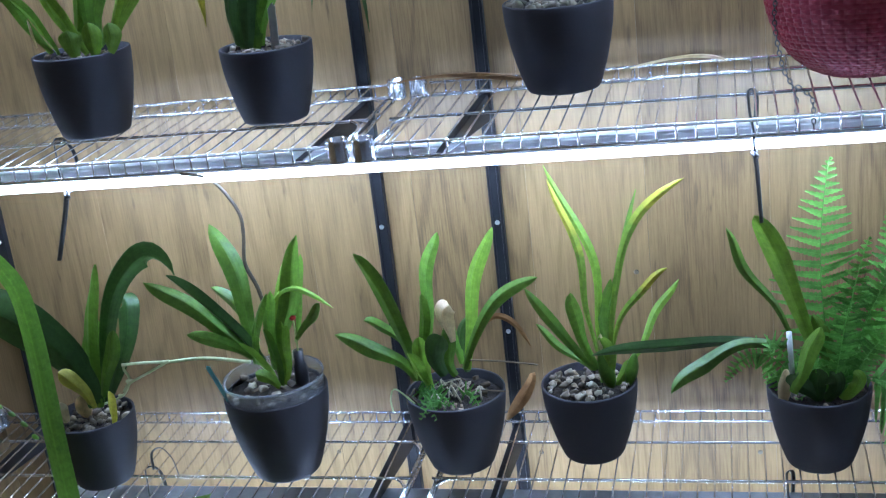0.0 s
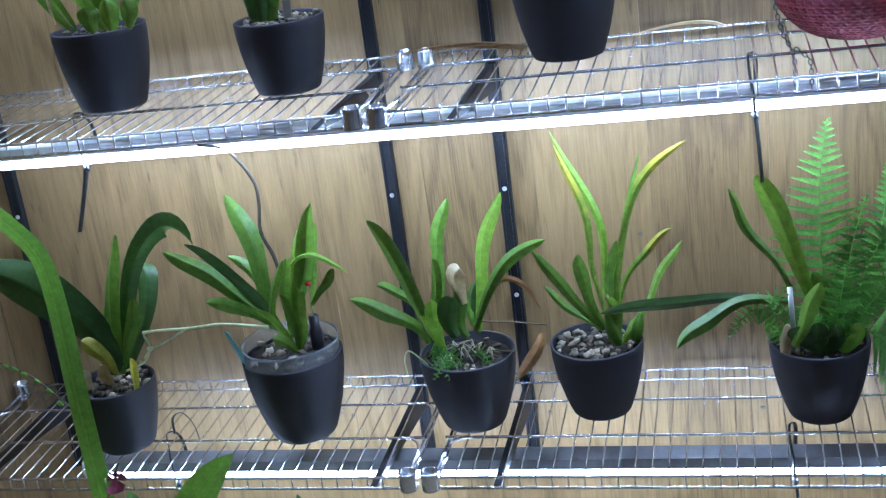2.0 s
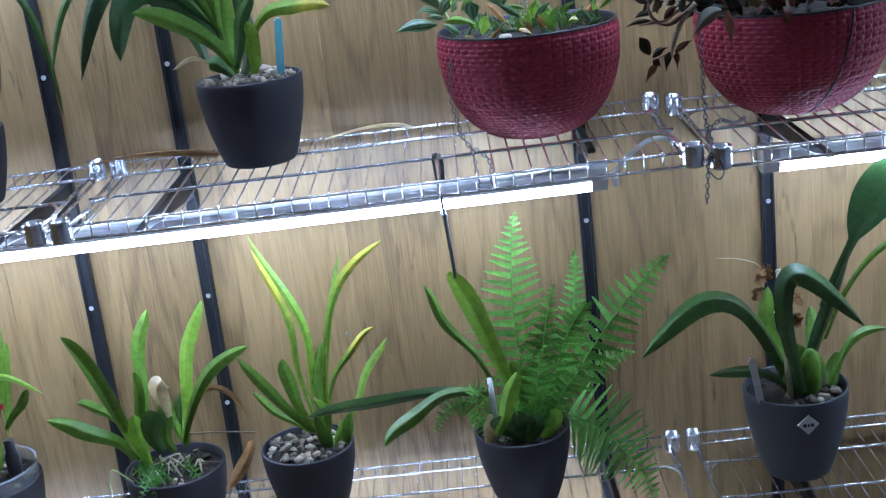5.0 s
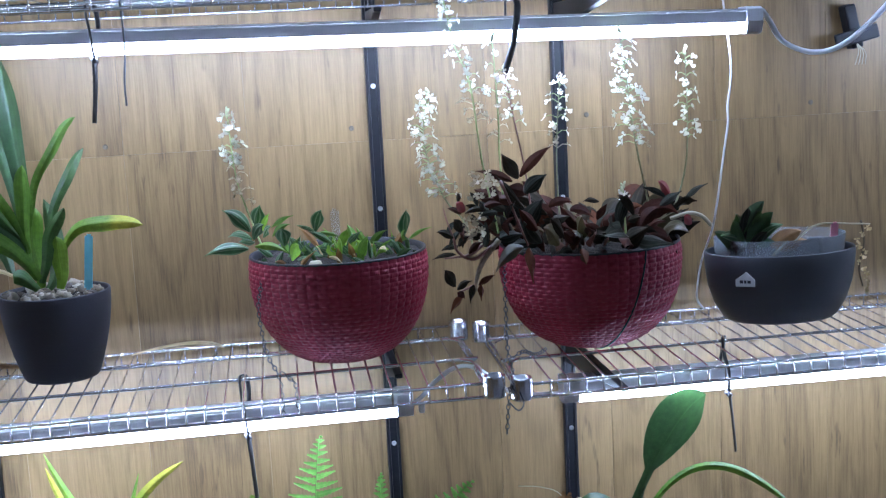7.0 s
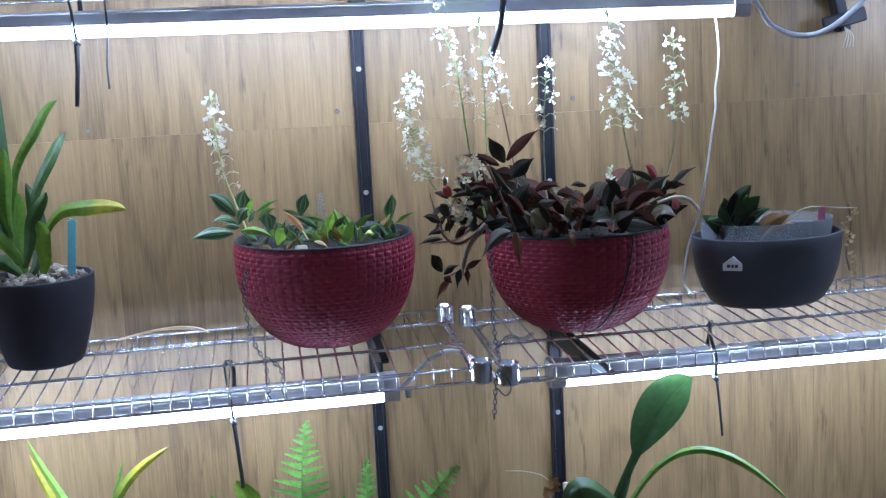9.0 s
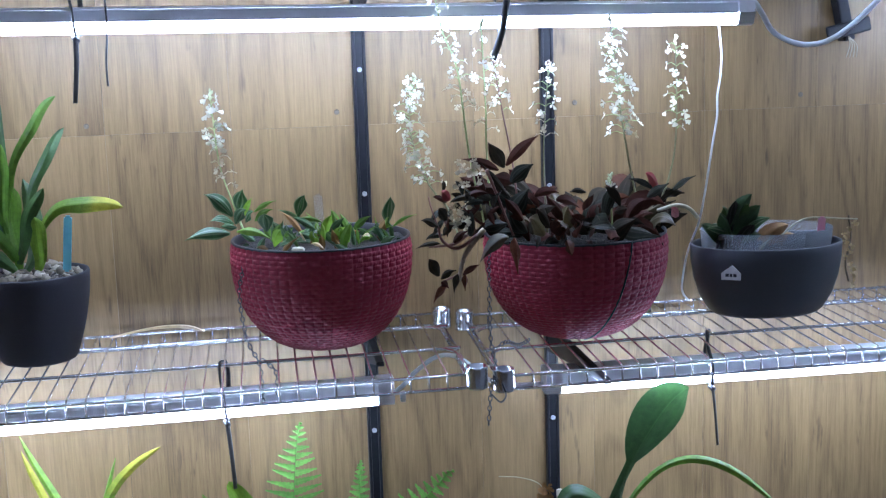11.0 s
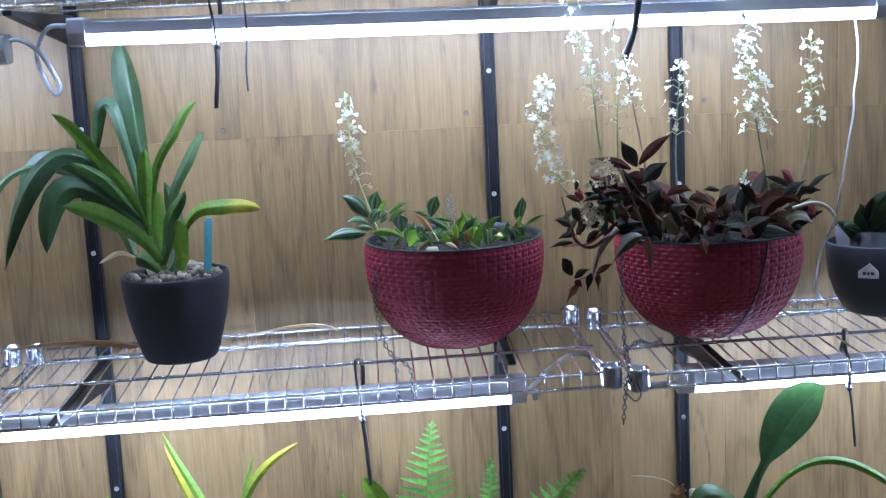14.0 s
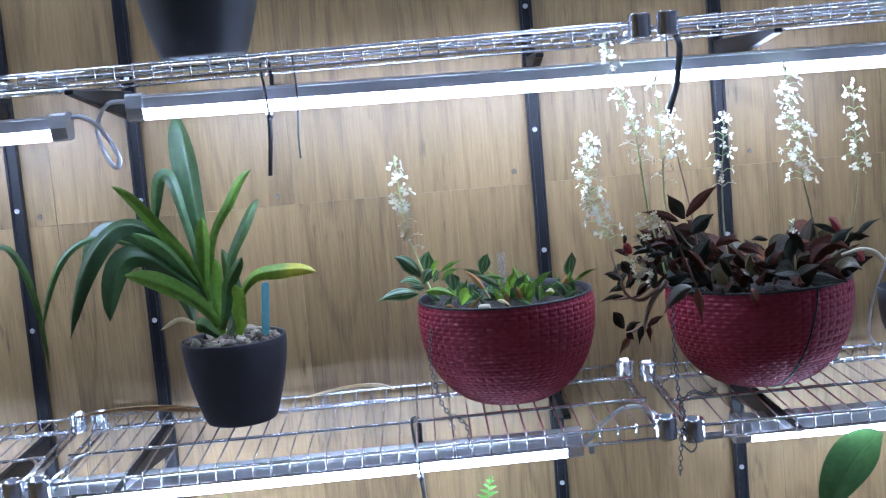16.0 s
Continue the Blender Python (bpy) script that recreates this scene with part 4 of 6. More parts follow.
orchid_c = planter("potted_orchid", 0.088, 1.561, LD, 0.080, 0.130, 0.052, "leafy orchid with dry leaves and moss, anthracite pot", POT, 0.014, 4)
blade(orchid_c, LEAF, 0.0312, (0.027, 1.575, 0.813), (-0.005, 1.56, 0.95), (-0.045, 1.545, 1.045))
blade(orchid_c, LEAF, 0.0216, (0.04, 1.575, 0.843), (0.054, 1.6, 0.967), (0.072, 1.625, 1.049))
blade(orchid_c, LEAF, 0.0208, (0.036, 1.565, 0.828), (0.049, 1.56, 0.912), (0.053, 1.555, 0.972))
blade(orchid_c, LEAF, 0.0251, (0.023, 1.575, 0.813), (-0.015, 1.545, 0.876), (-0.084, 1.515, 0.923))
blade(orchid_c, LEAF, 0.0182, (0.019, 1.575, 0.862), (-0.024, 1.59, 0.9), (-0.063, 1.605, 0.908))
blade(orchid_c, LEAF_LIGHT, 0.0268, (0.108, 1.575, 0.832), (0.126, 1.59, 0.959), (0.165, 1.605, 1.06))
blade(orchid_c, LEAF, 0.0225, (0.103, 1.575, 0.832), (0.157, 1.56, 0.942), (0.239, 1.545, 0.998))
blade(orchid_c, LEAF, 0.0208, (0.097, 1.588, 0.836), (0.084, 1.602, 0.874), (0.074, 1.617, 0.902))
blade(orchid_c, LEAF_DARK, 0.0346, (0.078, 1.545, 0.836), (0.069, 1.535, 0.879), (0.086, 1.525, 0.913))
blade(orchid_c, LEAF_LIGHT, 0.0238, (0.049, 1.545, 0.817), (0.039, 1.53, 0.858), (0.032, 1.515, 0.888))
blade(orchid_c, LEAF_DARK, 0.0238, (0.102, 1.595, 0.818), (0.098, 1.6, 0.875), (0.114, 1.605, 0.911))
blade(orchid_c, LEAF, 0.0216, (0.094, 1.555, 0.831), (0.084, 1.555, 0.87), (0.095, 1.555, 0.927))
blade(orchid_c, LEAF_LIGHT, 0.026, (0.053, 1.545, 0.812), (0.045, 1.54, 0.858), (0.046, 1.535, 0.908))
blade(orchid_c, DRY_PALE, 0.033, (0.093, 1.555, 0.889), (0.087, 1.55, 0.934), (0.098, 1.545, 0.956))
blade(orchid_c, DRY_BROWN, 0.0104, (0.115, 1.575, 0.861), (0.166, 1.575, 0.924), (0.215, 1.575, 0.867))
blade(orchid_c, DRY_BROWN, 0.0199, (0.217, 1.545, 0.839), (0.21, 1.53, 0.817), (0.175, 1.515, 0.772))
stick(orchid_c, "dead_stem", [(0.12, 1.55, 0.86), (0.17, 1.54, 0.862), (0.23, 1.53, 0.86)], 0.0014, DEAD_STEM)
for _k in range(15):
    _a, _r = random.uniform(3.2, 6.2), random.uniform(0.01, 0.07)
    _q = Vector((0.085 + _r * math.cos(_a), 1.572 + _r * math.sin(_a), LD + 0.122))
    stick(orchid_c, "root", [_q, _q + Vector((random.uniform(-0.02, 0.02), random.uniform(-0.01, 0.01), random.uniform(0.01, 0.03))), _q + Vector((random.uniform(-0.04, 0.04), random.uniform(-0.02, 0.0), random.uniform(-0.005, 0.02)))], 0.0017, random.choice((CANE, DEAD_STEM, CANE)), "", 5, 4, 0.6)
for _k in range(8):
    _a, _r = random.uniform(3.3, 6.0), random.uniform(0.02, 0.065)
    _q = Vector((0.068 + _r * math.cos(_a), 1.565 + _r * math.sin(_a) * 0.9, LD + 0.122))
    frond(orchid_c, _q, _q + Vector((random.uniform(-0.02, 0.02), -0.012, 0.018)), _q + Vector((random.uniform(-0.045, 0.045), -0.03, random.uniform(-0.004, 0.012))), 0.026, 7)
stick(orchid_c, "root", [(0.03, 1.52, 0.80), (0.005, 1.51, 0.83), (-0.005, 1.51, 0.815), (-0.004, 1.51, 0.79)], 0.0013, GREEN_STEM)

orchid_d = planter("potted_orchid", 0.298, 1.595, LD, 0.076, 0.126, 0.049, "narrow-leaved yellowing orchid in anthracite pot with pebbles", POT, 0.012, 46)
blade(orchid_d, LEAF_LIGHT, 0.014, (0.324, 1.605, 0.797), (0.312, 1.63, 0.951), (0.245, 1.655, 1.141))
blade(orchid_d, LEAF_YELLOW, 0.013, (0.314, 1.595, 0.851), (0.296, 1.595, 0.99), (0.258, 1.595, 1.136))
blade(orchid_d, LEAF, 0.012, (0.328, 1.605, 0.792), (0.338, 1.625, 0.926), (0.386, 1.645, 1.099))
blade(orchid_d, LEAF_YELLOW, 0.014, (0.335, 1.605, 0.846), (0.371, 1.59, 1.031), (0.462, 1.575, 1.134))
blade(orchid_d, LEAF_YELLOW, 0.012, (0.337, 1.605, 0.846), (0.377, 1.585, 0.945), (0.432, 1.565, 0.999))
blade(orchid_d, LEAF, 0.0184, (0.311, 1.605, 0.815), (0.261, 1.59, 0.885), (0.212, 1.575, 0.969))
blade(orchid_d, LEAF, 0.0208, (0.311, 1.605, 0.819), (0.289, 1.58, 0.901), (0.285, 1.555, 0.967))
blade(orchid_d, LEAF, 0.0144, (0.306, 1.605, 0.815), (0.256, 1.625, 0.843), (0.213, 1.645, 0.879))
blade(orchid_d, LEAF_LIGHT, 0.0136, (0.356, 1.605, 0.814), (0.4, 1.64, 0.879), (0.442, 1.675, 0.938))
blade(orchid_d, LEAF_LIGHT, 0.024, (0.332, 1.585, 0.797), (0.333, 1.58, 0.844), (0.322, 1.575, 0.885))
blade(orchid_d, LEAF_LIGHT, 0.02, (0.339, 1.595, 0.792), (0.357, 1.6, 0.816), (0.369, 1.605, 0.832))
blade(orchid_d, DRY_PALE, 0.0072, (0.323, 1.575, 0.859), (0.323, 1.575, 0.874), (0.324, 1.575, 0.89))
blade(orchid_d, LEAF, 0.016, (0.319, 1.595, 0.797), (0.327, 1.61, 0.893), (0.34, 1.625, 0.961))
bulb(orchid_d, (0.335, 1.59, 0.79), (0.32, 1.585, 0.855), 0.012, LEAF)
bulb(orchid_d, (0.36, 1.60, 0.79), (0.372, 1.60, 0.845), 0.010, LEAF)

orchid_e = planter("potted_orchid", 0.646, 1.572, LD, 0.0765, 0.128, 0.05, "orchid grown through with tall green fern, anthracite pot", POT, 0.012, 6)
blade(orchid_e, LEAF_LIGHT, 0.034, (0.641, 1.57, 0.854), (0.596, 1.55, 0.997), (0.559, 1.53, 1.087))
blade(orchid_e, LEAF, 0.0153, (0.607, 1.57, 0.886), (0.56, 1.56, 0.977), (0.519, 1.55, 1.064))
blade(orchid_e, LEAF_LIGHT, 0.0247, (0.605, 1.51, 0.819), (0.627, 1.515, 0.872), (0.647, 1.52, 0.918))
blade(orchid_e, LEAF_DARK, 0.02, (0.609, 1.54, 0.88), (0.458, 1.52, 0.896), (0.319, 1.5, 0.888))
blade(orchid_e, LEAF, 0.0235, (0.598, 1.53, 0.884), (0.497, 1.5, 0.887), (0.433, 1.47, 0.839))
blade(orchid_e, LEAF, 0.0265, (0.661, 1.57, 0.79), (0.661, 1.57, 0.854), (0.638, 1.57, 0.916))
blade(orchid_e, LEAF_DARK, 0.0294, (0.648, 1.53, 0.796), (0.619, 1.52, 0.827), (0.608, 1.51, 0.85))
blade(orchid_e, LEAF_DARK, 0.0265, (0.642, 1.53, 0.797), (0.642, 1.525, 0.824), (0.647, 1.52, 0.851))
blade(orchid_e, LEAF_DARK, 0.0294, (0.653, 1.53, 0.796), (0.67, 1.525, 0.824), (0.658, 1.52, 0.845))
blade(orchid_e, LEAF_LIGHT, 0.0265, (0.676, 1.54, 0.791), (0.698, 1.53, 0.821), (0.691, 1.52, 0.844))
frond(orchid_e, (0.679, 1.58, 0.785), (0.653, 1.595, 0.955), (0.667, 1.61, 1.142), 0.135, 22)
frond(orchid_e, (0.689, 1.56, 0.807), (0.719, 1.545, 0.937), (0.765, 1.53, 1.014), 0.0791, 16)
frond(orchid_e, (0.701, 1.58, 0.811), (0.79, 1.58, 0.947), (0.896, 1.58, 1.059), 0.0988, 18)
frond(orchid_e, (0.715, 1.56, 0.82), (0.785, 1.53, 0.785), (0.846, 1.5, 0.69), 0.15, 19, (0.1, -1, 0.5), 0.05)
frond(orchid_e, (0.7, 1.64, 0.797), (0.747, 1.67, 0.932), (0.763, 1.7, 1.042), 0.0514, 18)
frond(orchid_e, (0.615, 1.55, 0.813), (0.561, 1.535, 0.871), (0.513, 1.52, 0.834), 0.0461, 14)
frond(orchid_e, (0.682, 1.55, 0.806), (0.686, 1.54, 0.921), (0.713, 1.53, 1.047), 0.0626, 16)
frond(orchid_e, (0.712, 1.64, 0.79), (0.771, 1.66, 0.846), (0.845, 1.68, 0.865), 0.0593, 14)
frond(orchid_e, (0.664, 1.53, 0.821), (0.674, 1.515, 0.89), (0.683, 1.5, 0.955), 0.0527, 12)
frond(orchid_e, (0.62, 1.54, 0.817), (0.586, 1.525, 0.887), (0.575, 1.51, 0.881), 0.0395, 10)
frond(orchid_e, (0.694, 1.55, 0.812), (0.714, 1.535, 0.868), (0.755, 1.52, 0.922), 0.0461, 12)
stick(orchid_e, "stake_tube", [(0.608, 1.535, 0.80), (0.603, 1.535, 0.905)], 0.0042, STEEL, "thin metal support tube", 10)
bulb(orchid_e, (0.592, 1.53, 0.79), (0.598, 1.525, 0.85), 0.010, DRY_PALE)
for _k in range(16):
    _a, _r = random.uniform(0, 6.28), random.uniform(0.01, 0.06)
    _q = Vector((0.66 + _r * math.cos(_a), 1.575 + _r * math.sin(_a), LD + 0.115))
    frond(orchid_e, _q, _q + Vector((random.uniform(-0.03, 0.03), random.uniform(-0.02, 0.01), 0.035)), _q + Vector((random.uniform(-0.07, 0.08), random.uniform(-0.04, 0.02), random.uniform(0.01, 0.09))), 0.038, 9)

orchid_f = planter("potted_orchid", 1.085, 1.575, LD, 0.082, 0.148, 0.053, "large-leaved orchid tied to cane in dark grey pot", POT_GREY, 0.014, 7)
blade(orchid_f, LEAF_DARK, 0.0335, (1.088, 1.57, 0.795), (0.983, 1.54, 0.98), (0.836, 1.51, 0.921))
blade(orchid_f, LEAF_DARK, 0.0357, (1.087, 1.54, 0.822), (1.068, 1.525, 1.022), (1.174, 1.51, 0.937))
blade(orchid_f, LEAF, 0.0151, (1.131, 1.57, 0.797), (1.175, 1.58, 0.879), (1.237, 1.59, 0.895))
blade(orchid_f, LEAF_DARK, 0.0173, (1.066, 1.55, 0.826), (1.021, 1.535, 0.867), (0.939, 1.52, 0.878))
blade(orchid_f, LEAF, 0.0243, (1.095, 1.57, 0.807), (1.056, 1.595, 0.9), (1.059, 1.62, 0.975))
blade(orchid_f, LEAF, 0.0216, (1.101, 1.57, 0.8), (1.119, 1.595, 0.88), (1.125, 1.62, 0.935))
blade(orchid_f, LEAF_LIGHT, 0.0514, (1.101, 1.55, 0.796), (1.108, 1.55, 0.841), (1.106, 1.55, 0.886))
blade(orchid_f, LEAF, 0.0297, (1.086, 1.56, 0.793), (1.091, 1.565, 0.843), (1.088, 1.57, 0.893))
blade(orchid_f, LEAF, 0.0216, (1.131, 1.57, 0.79), (1.148, 1.585, 0.828), (1.16, 1.6, 0.86))
part("leaf", strap(bmesh.new(), (1.128, 1.555, 0.955), (1.197, 1.532, 1.118), (1.256, 1.52, 1.183), 0.076, (0.1, -1, 0.1), 0.05, 0.16, "paddle", 20, 0.02), LEAF_DEEP, orchid_f)
part("leaf_stalk", strap(bmesh.new(), (1.09, 1.57, 0.80), (1.115, 1.562, 0.89), (1.163, 1.541, 1.04), 0.022, (0.1, -1, 0.2), 0.0, 0.5, "strap", 10), LEAF_DEEP, orchid_f)
part("leaf", strap(bmesh.new(), (1.13, 1.56, 0.90), (1.235, 1.51, 1.072), (1.385, 1.46, 0.995), 0.013, (0.1, -0.7, 0.8), 0.4, 0.3, "strap", 20), LEAF, orchid_f)
bulb(orchid_f, (1.10, 1.56, 0.80), (1.105, 1.555, 0.89), 0.019, LEAF)
bulb(orchid_f, (1.075, 1.57, 0.80), (1.078, 1.57, 0.87), 0.014, LEAF)
stick(orchid_f, "cane", [(1.071, 1.545, 0.79), (1.059, 1.55, 1.026)], 0.0052, CANE, "pale split cane stake", 8)
for _z in (0.925, 0.985):
    part("plant_tie", lathe([(0.005, -0.004), (0.0075, -0.004), (0.0075, 0.004), (0.005, 0.004), (0.005, -0.004)], (1.069 - (_z - 0.79) * 0.05, 1.547, _z), 14), TIE, orchid_f, "small black plant tie")
label_stick(orchid_f, (1.020, 1.53, 0.815), (1.006, 1.525, 0.897), 0.011, LABEL_WHITE, "white plastic plant label")
for _q in ((1.031, 1.55, 1.014), (1.026, 1.545, 1.0), (1.08, 1.545, 0.981), (1.084, 1.545, 0.942), (1.04, 1.55, 1.03)):
    _bm = bmesh.new()
    for _j in range(3):
        floret(_bm, Vector(_q) + Vector((random.uniform(-0.006, 0.006), 0, random.uniform(-0.006, 0.006))), 0.013, random.Random(int(_q[2] * 900) + _j))
    part("dead_flower", _bm, DRY_BROWN, orchid_f, "shrivelled brown flower")
stick(orchid_f, "dead_stem", [(1.035, 1.55, 1.0), (1.03, 1.55, 1.035), (1.0, 1.55, 1.05), (0.965, 1.55, 1.055)], 0.001, CANE)


def sticker(owner, centre, half, yaw, bars, shape):
    """A small white paper sticker with an unlettered mark, proud of the pot."""
    c = Vector(centre)
    pts = [(-1, 0), (0, -1), (1, 0), (0, 1)] if shape == "diamond" else [(-1, -0.55), (1, -0.55), (1, 0.15), (0.1, 1), (-1, 0.15)]
    bm = bmesh.new()
    rings = [[bm.verts.new(c + Vector((half * a, s, half * b))) for a, b in pts] for s in (-0.0006, 0.004)]
    n = len(pts)
    bm.faces.new(rings[0])
    for k in range(n):
        bm.faces.new((rings[0][k], rings[1][k], rings[1][(k + 1) % n], rings[0][(k + 1) % n]))
    bmesh.ops.recalc_face_normals(bm, faces=bm.faces)
    turn = Matrix.Rotation(yaw, 3, "Z")
    bmesh.ops.rotate(bm, cent=c, matrix=turn, verts=bm.verts)
    st = part("sticker", bm, LABEL_WHITE, owner, "white paper sticker with dark mark", False)
    for x0, x1 in bars:
        bar = box((c.x + half * x0, c.y - 0.0012, c.z - 0.2 * half), (c.x + half * x1, c.y - 0.0005, c.z + 0.12 * half))
        bmesh.ops.rotate(bar, cent=c, matrix=turn, verts=bar.verts)
        part("printed_bar", bar, TIE, st, "", False)


sticker(orchid_f, (1.082, 1.4935, 0.790), 0.0165, 0, ((-0.5, -0.2), (-0.1, 0.1), (0.2, 0.5)), "diamond")

# ---- middle shelf ----
orchid_g = planter("potted_orchid", -0.434, 1.548, deck(-0.434, 1.548), 0.0745, 0.130, 0.053, "orchid with fat light green pseudobulbs, anthracite pot", POT, 0.012, 8)
blade(orchid_g, LEAF, 0.0198, (-0.479, 1.54, 1.39), (-0.519, 1.52, 1.469), (-0.579, 1.5, 1.542))
blade(orchid_g, LEAF_LIGHT, 0.0216, (-0.416, 1.52, 1.398), (-0.44, 1.505, 1.456), (-0.465, 1.49, 1.542))
blade(orchid_g, LEAF, 0.0288, (-0.388, 1.54, 1.397), (-0.398, 1.555, 1.466), (-0.366, 1.57, 1.591))
blade(orchid_g, LEAF_LIGHT, 0.0216, (-0.379, 1.54, 1.392), (-0.351, 1.55, 1.445), (-0.297, 1.56, 1.509))
blade(orchid_g, LEAF, 0.0234, (-0.438, 1.54, 1.391), (-0.42, 1.54, 1.453), (-0.416, 1.54, 1.574))
blade(orchid_g, LEAF_YELLOW, 0.027, (-0.376, 1.54, 1.405), (-0.265, 1.53, 1.576), (-0.211, 1.52, 1.415))
blade(orchid_g, LEAF_LIGHT, 0.0234, (-0.403, 1.51, 1.39), (-0.425, 1.505, 1.433), (-0.457, 1.5, 1.497))
blade(orchid_g, LEAF, 0.0234, (-0.402, 1.548, 1.392), (-0.4, 1.525, 1.462), (-0.38, 1.501, 1.541))
blade(orchid_g, LEAF_LIGHT, 0.0306, (-0.418, 1.5, 1.389), (-0.421, 1.5, 1.411), (-0.424, 1.5, 1.429))
blade(orchid_g, LEAF_LIGHT, 0.0306, (-0.387, 1.5, 1.388), (-0.386, 1.5, 1.409), (-0.388, 1.5, 1.438))
blade(orchid_g, LEAF_LIGHT, 0.0288, (-0.366, 1.51, 1.39), (-0.36, 1.51, 1.409), (-0.36, 1.51, 1.434))
blade(orchid_g, DRY_PALE, 0.0072, (-0.484, 1.51, 1.405), (-0.488, 1.51, 1.428), (-0.491, 1.51, 1.448))
blade(orchid_g, LEAF, 0.0162, (-0.469, 1.54, 1.387), (-0.488, 1.525, 1.443), (-0.543, 1.51, 1.512))
orchid_h = planter("potted_orchid", -0.136, 1.55, deck(-0.136, 1.55), 0.0695, 0.114, 0.050, "dark upright orchid with grey label, anthracite pot", POT, 0.010, 22)
blade(orchid_h, LEAF_DARK, 0.027, (-0.165, 1.535, 1.376), (-0.162, 1.54, 1.448), (-0.151, 1.545, 1.564))
blade(orchid_h, LEAF, 0.027, (-0.145, 1.535, 1.375), (-0.132, 1.54, 1.446), (-0.11, 1.545, 1.551))
blade(orchid_h, LEAF_DARK, 0.0252, (-0.148, 1.515, 1.379), (-0.143, 1.52, 1.433), (-0.12, 1.525, 1.538))
blade(orchid_h, LEAF_DARK, 0.0162, (-0.14, 1.545, 1.411), (-0.055, 1.535, 1.587), (-0.048, 1.525, 1.423))
blade(orchid_h, LEAF_DARK, 0.0108, (-0.135, 1.545, 1.411), (-0.026, 1.575, 1.573), (0.01, 1.605, 1.375))
blade(orchid_h, LEAF, 0.0216, (-0.141, 1.546, 1.377), (-0.119, 1.53, 1.438), (-0.085, 1.514, 1.512))
blade(orchid_h, LEAF_DARK, 0.0234, (-0.173, 1.535, 1.381), (-0.166, 1.513, 1.453), (-0.156, 1.49, 1.561))
label_stick(orchid_h, (-0.113, 1.53, 1.37), (-0.110, 1.53, 1.44), 0.012, LABEL_WHITE, "weathered grey plant label")
orchid_i = planter("potted_orchid", 0.294, 1.612, deck(0.294, 1.6), 0.0803, 0.131, 0.055, "large dark green arching orchid in anthracite pot", POT, 0.009, 0)
pebbles(orchid_i, (0.294, 1.612, deck(0.294, 1.6) + 0.131 - 0.004), 0.068, 46, 0.0088)
blade(orchid_i, LEAF_DEEP, 0.0356, (0.262, 1.635, 1.483), (0.246, 1.655, 1.635), (0.233, 1.675, 1.75))
blade(orchid_i, LEAF_DEEP, 0.0204, (0.256, 1.615, 1.487), (0.215, 1.65, 1.648), (0.175, 1.685, 1.564))
blade(orchid_i, LEAF_DEEP, 0.034, (0.258, 1.615, 1.467), (0.144, 1.575, 1.59), (0.068, 1.535, 1.432))
blade(orchid_i, LEAF, 0.0204, (0.266, 1.595, 1.46), (0.213, 1.585, 1.569), (0.145, 1.575, 1.648))
blade(orchid_i, LEAF_DARK, 0.0204, (0.263, 1.595, 1.475), (0.217, 1.575, 1.539), (0.171, 1.555, 1.579))
blade(orchid_i, LEAF_DEEP, 0.034, (0.261, 1.595, 1.46), (0.172, 1.555, 1.542), (0.134, 1.515, 1.456))
blade(orchid_i, LEAF, 0.0276, (0.278, 1.585, 1.422), (0.233, 1.555, 1.484), (0.16, 1.525, 1.52))
blade(orchid_i, LEAF_DARK, 0.0116, (0.202, 1.615, 1.521), (0.083, 1.595, 1.565), (0.014, 1.575, 1.436))
blade(orchid_i, LEAF_DEEP, 0.03, (0.227, 1.615, 1.489), (0.125, 1.625, 1.58), (0.074, 1.635, 1.5))
blade(orchid_i, LEAF, 0.016, (0.27, 1.615, 1.486), (0.298, 1.605, 1.595), (0.349, 1.595, 1.654))
blade(orchid_i, LEAF_DARK, 0.0187, (0.292, 1.615, 1.464), (0.313, 1.63, 1.548), (0.349, 1.645, 1.606))
blade(orchid_i, LEAF, 0.0204, (0.265, 1.595, 1.45), (0.265, 1.59, 1.528), (0.271, 1.585, 1.59))
blade(orchid_i, LEAF_YELLOW, 0.0249, (0.311, 1.615, 1.462), (0.36, 1.6, 1.499), (0.432, 1.585, 1.493))
blade(orchid_i, LEAF_DARK, 0.0213, (0.282, 1.585, 1.417), (0.297, 1.585, 1.473), (0.323, 1.585, 1.525))
blade(orchid_i, LEAF_LIGHT, 0.0258, (0.307, 1.585, 1.407), (0.311, 1.585, 1.443), (0.308, 1.585, 1.484))
blade(orchid_i, LEAF, 0.0267, (0.279, 1.595, 1.408), (0.275, 1.605, 1.467), (0.277, 1.615, 1.524))
blade(orchid_i, LEAF_DARK, 0.0249, (0.287, 1.605, 1.405), (0.299, 1.625, 1.452), (0.285, 1.645, 1.534))
blade(orchid_i, LEAF_DARK, 0.0222, (0.231, 1.635, 1.427), (0.218, 1.65, 1.465), (0.202, 1.665, 1.519))
blade(orchid_i, DRY_PALE, 0.0071, (0.252, 1.595, 1.422), (0.229, 1.575, 1.438), (0.196, 1.555, 1.43))
blade(orchid_i, LEAF_DARK, 0.0222, (0.278, 1.575, 1.409), (0.262, 1.565, 1.427), (0.249, 1.555, 1.435))
label_stick(orchid_i, (0.346, 1.59, 1.402), (0.354, 1.588, 1.484), 0.0115, LABEL_BLUE, "turquoise plastic plant label")


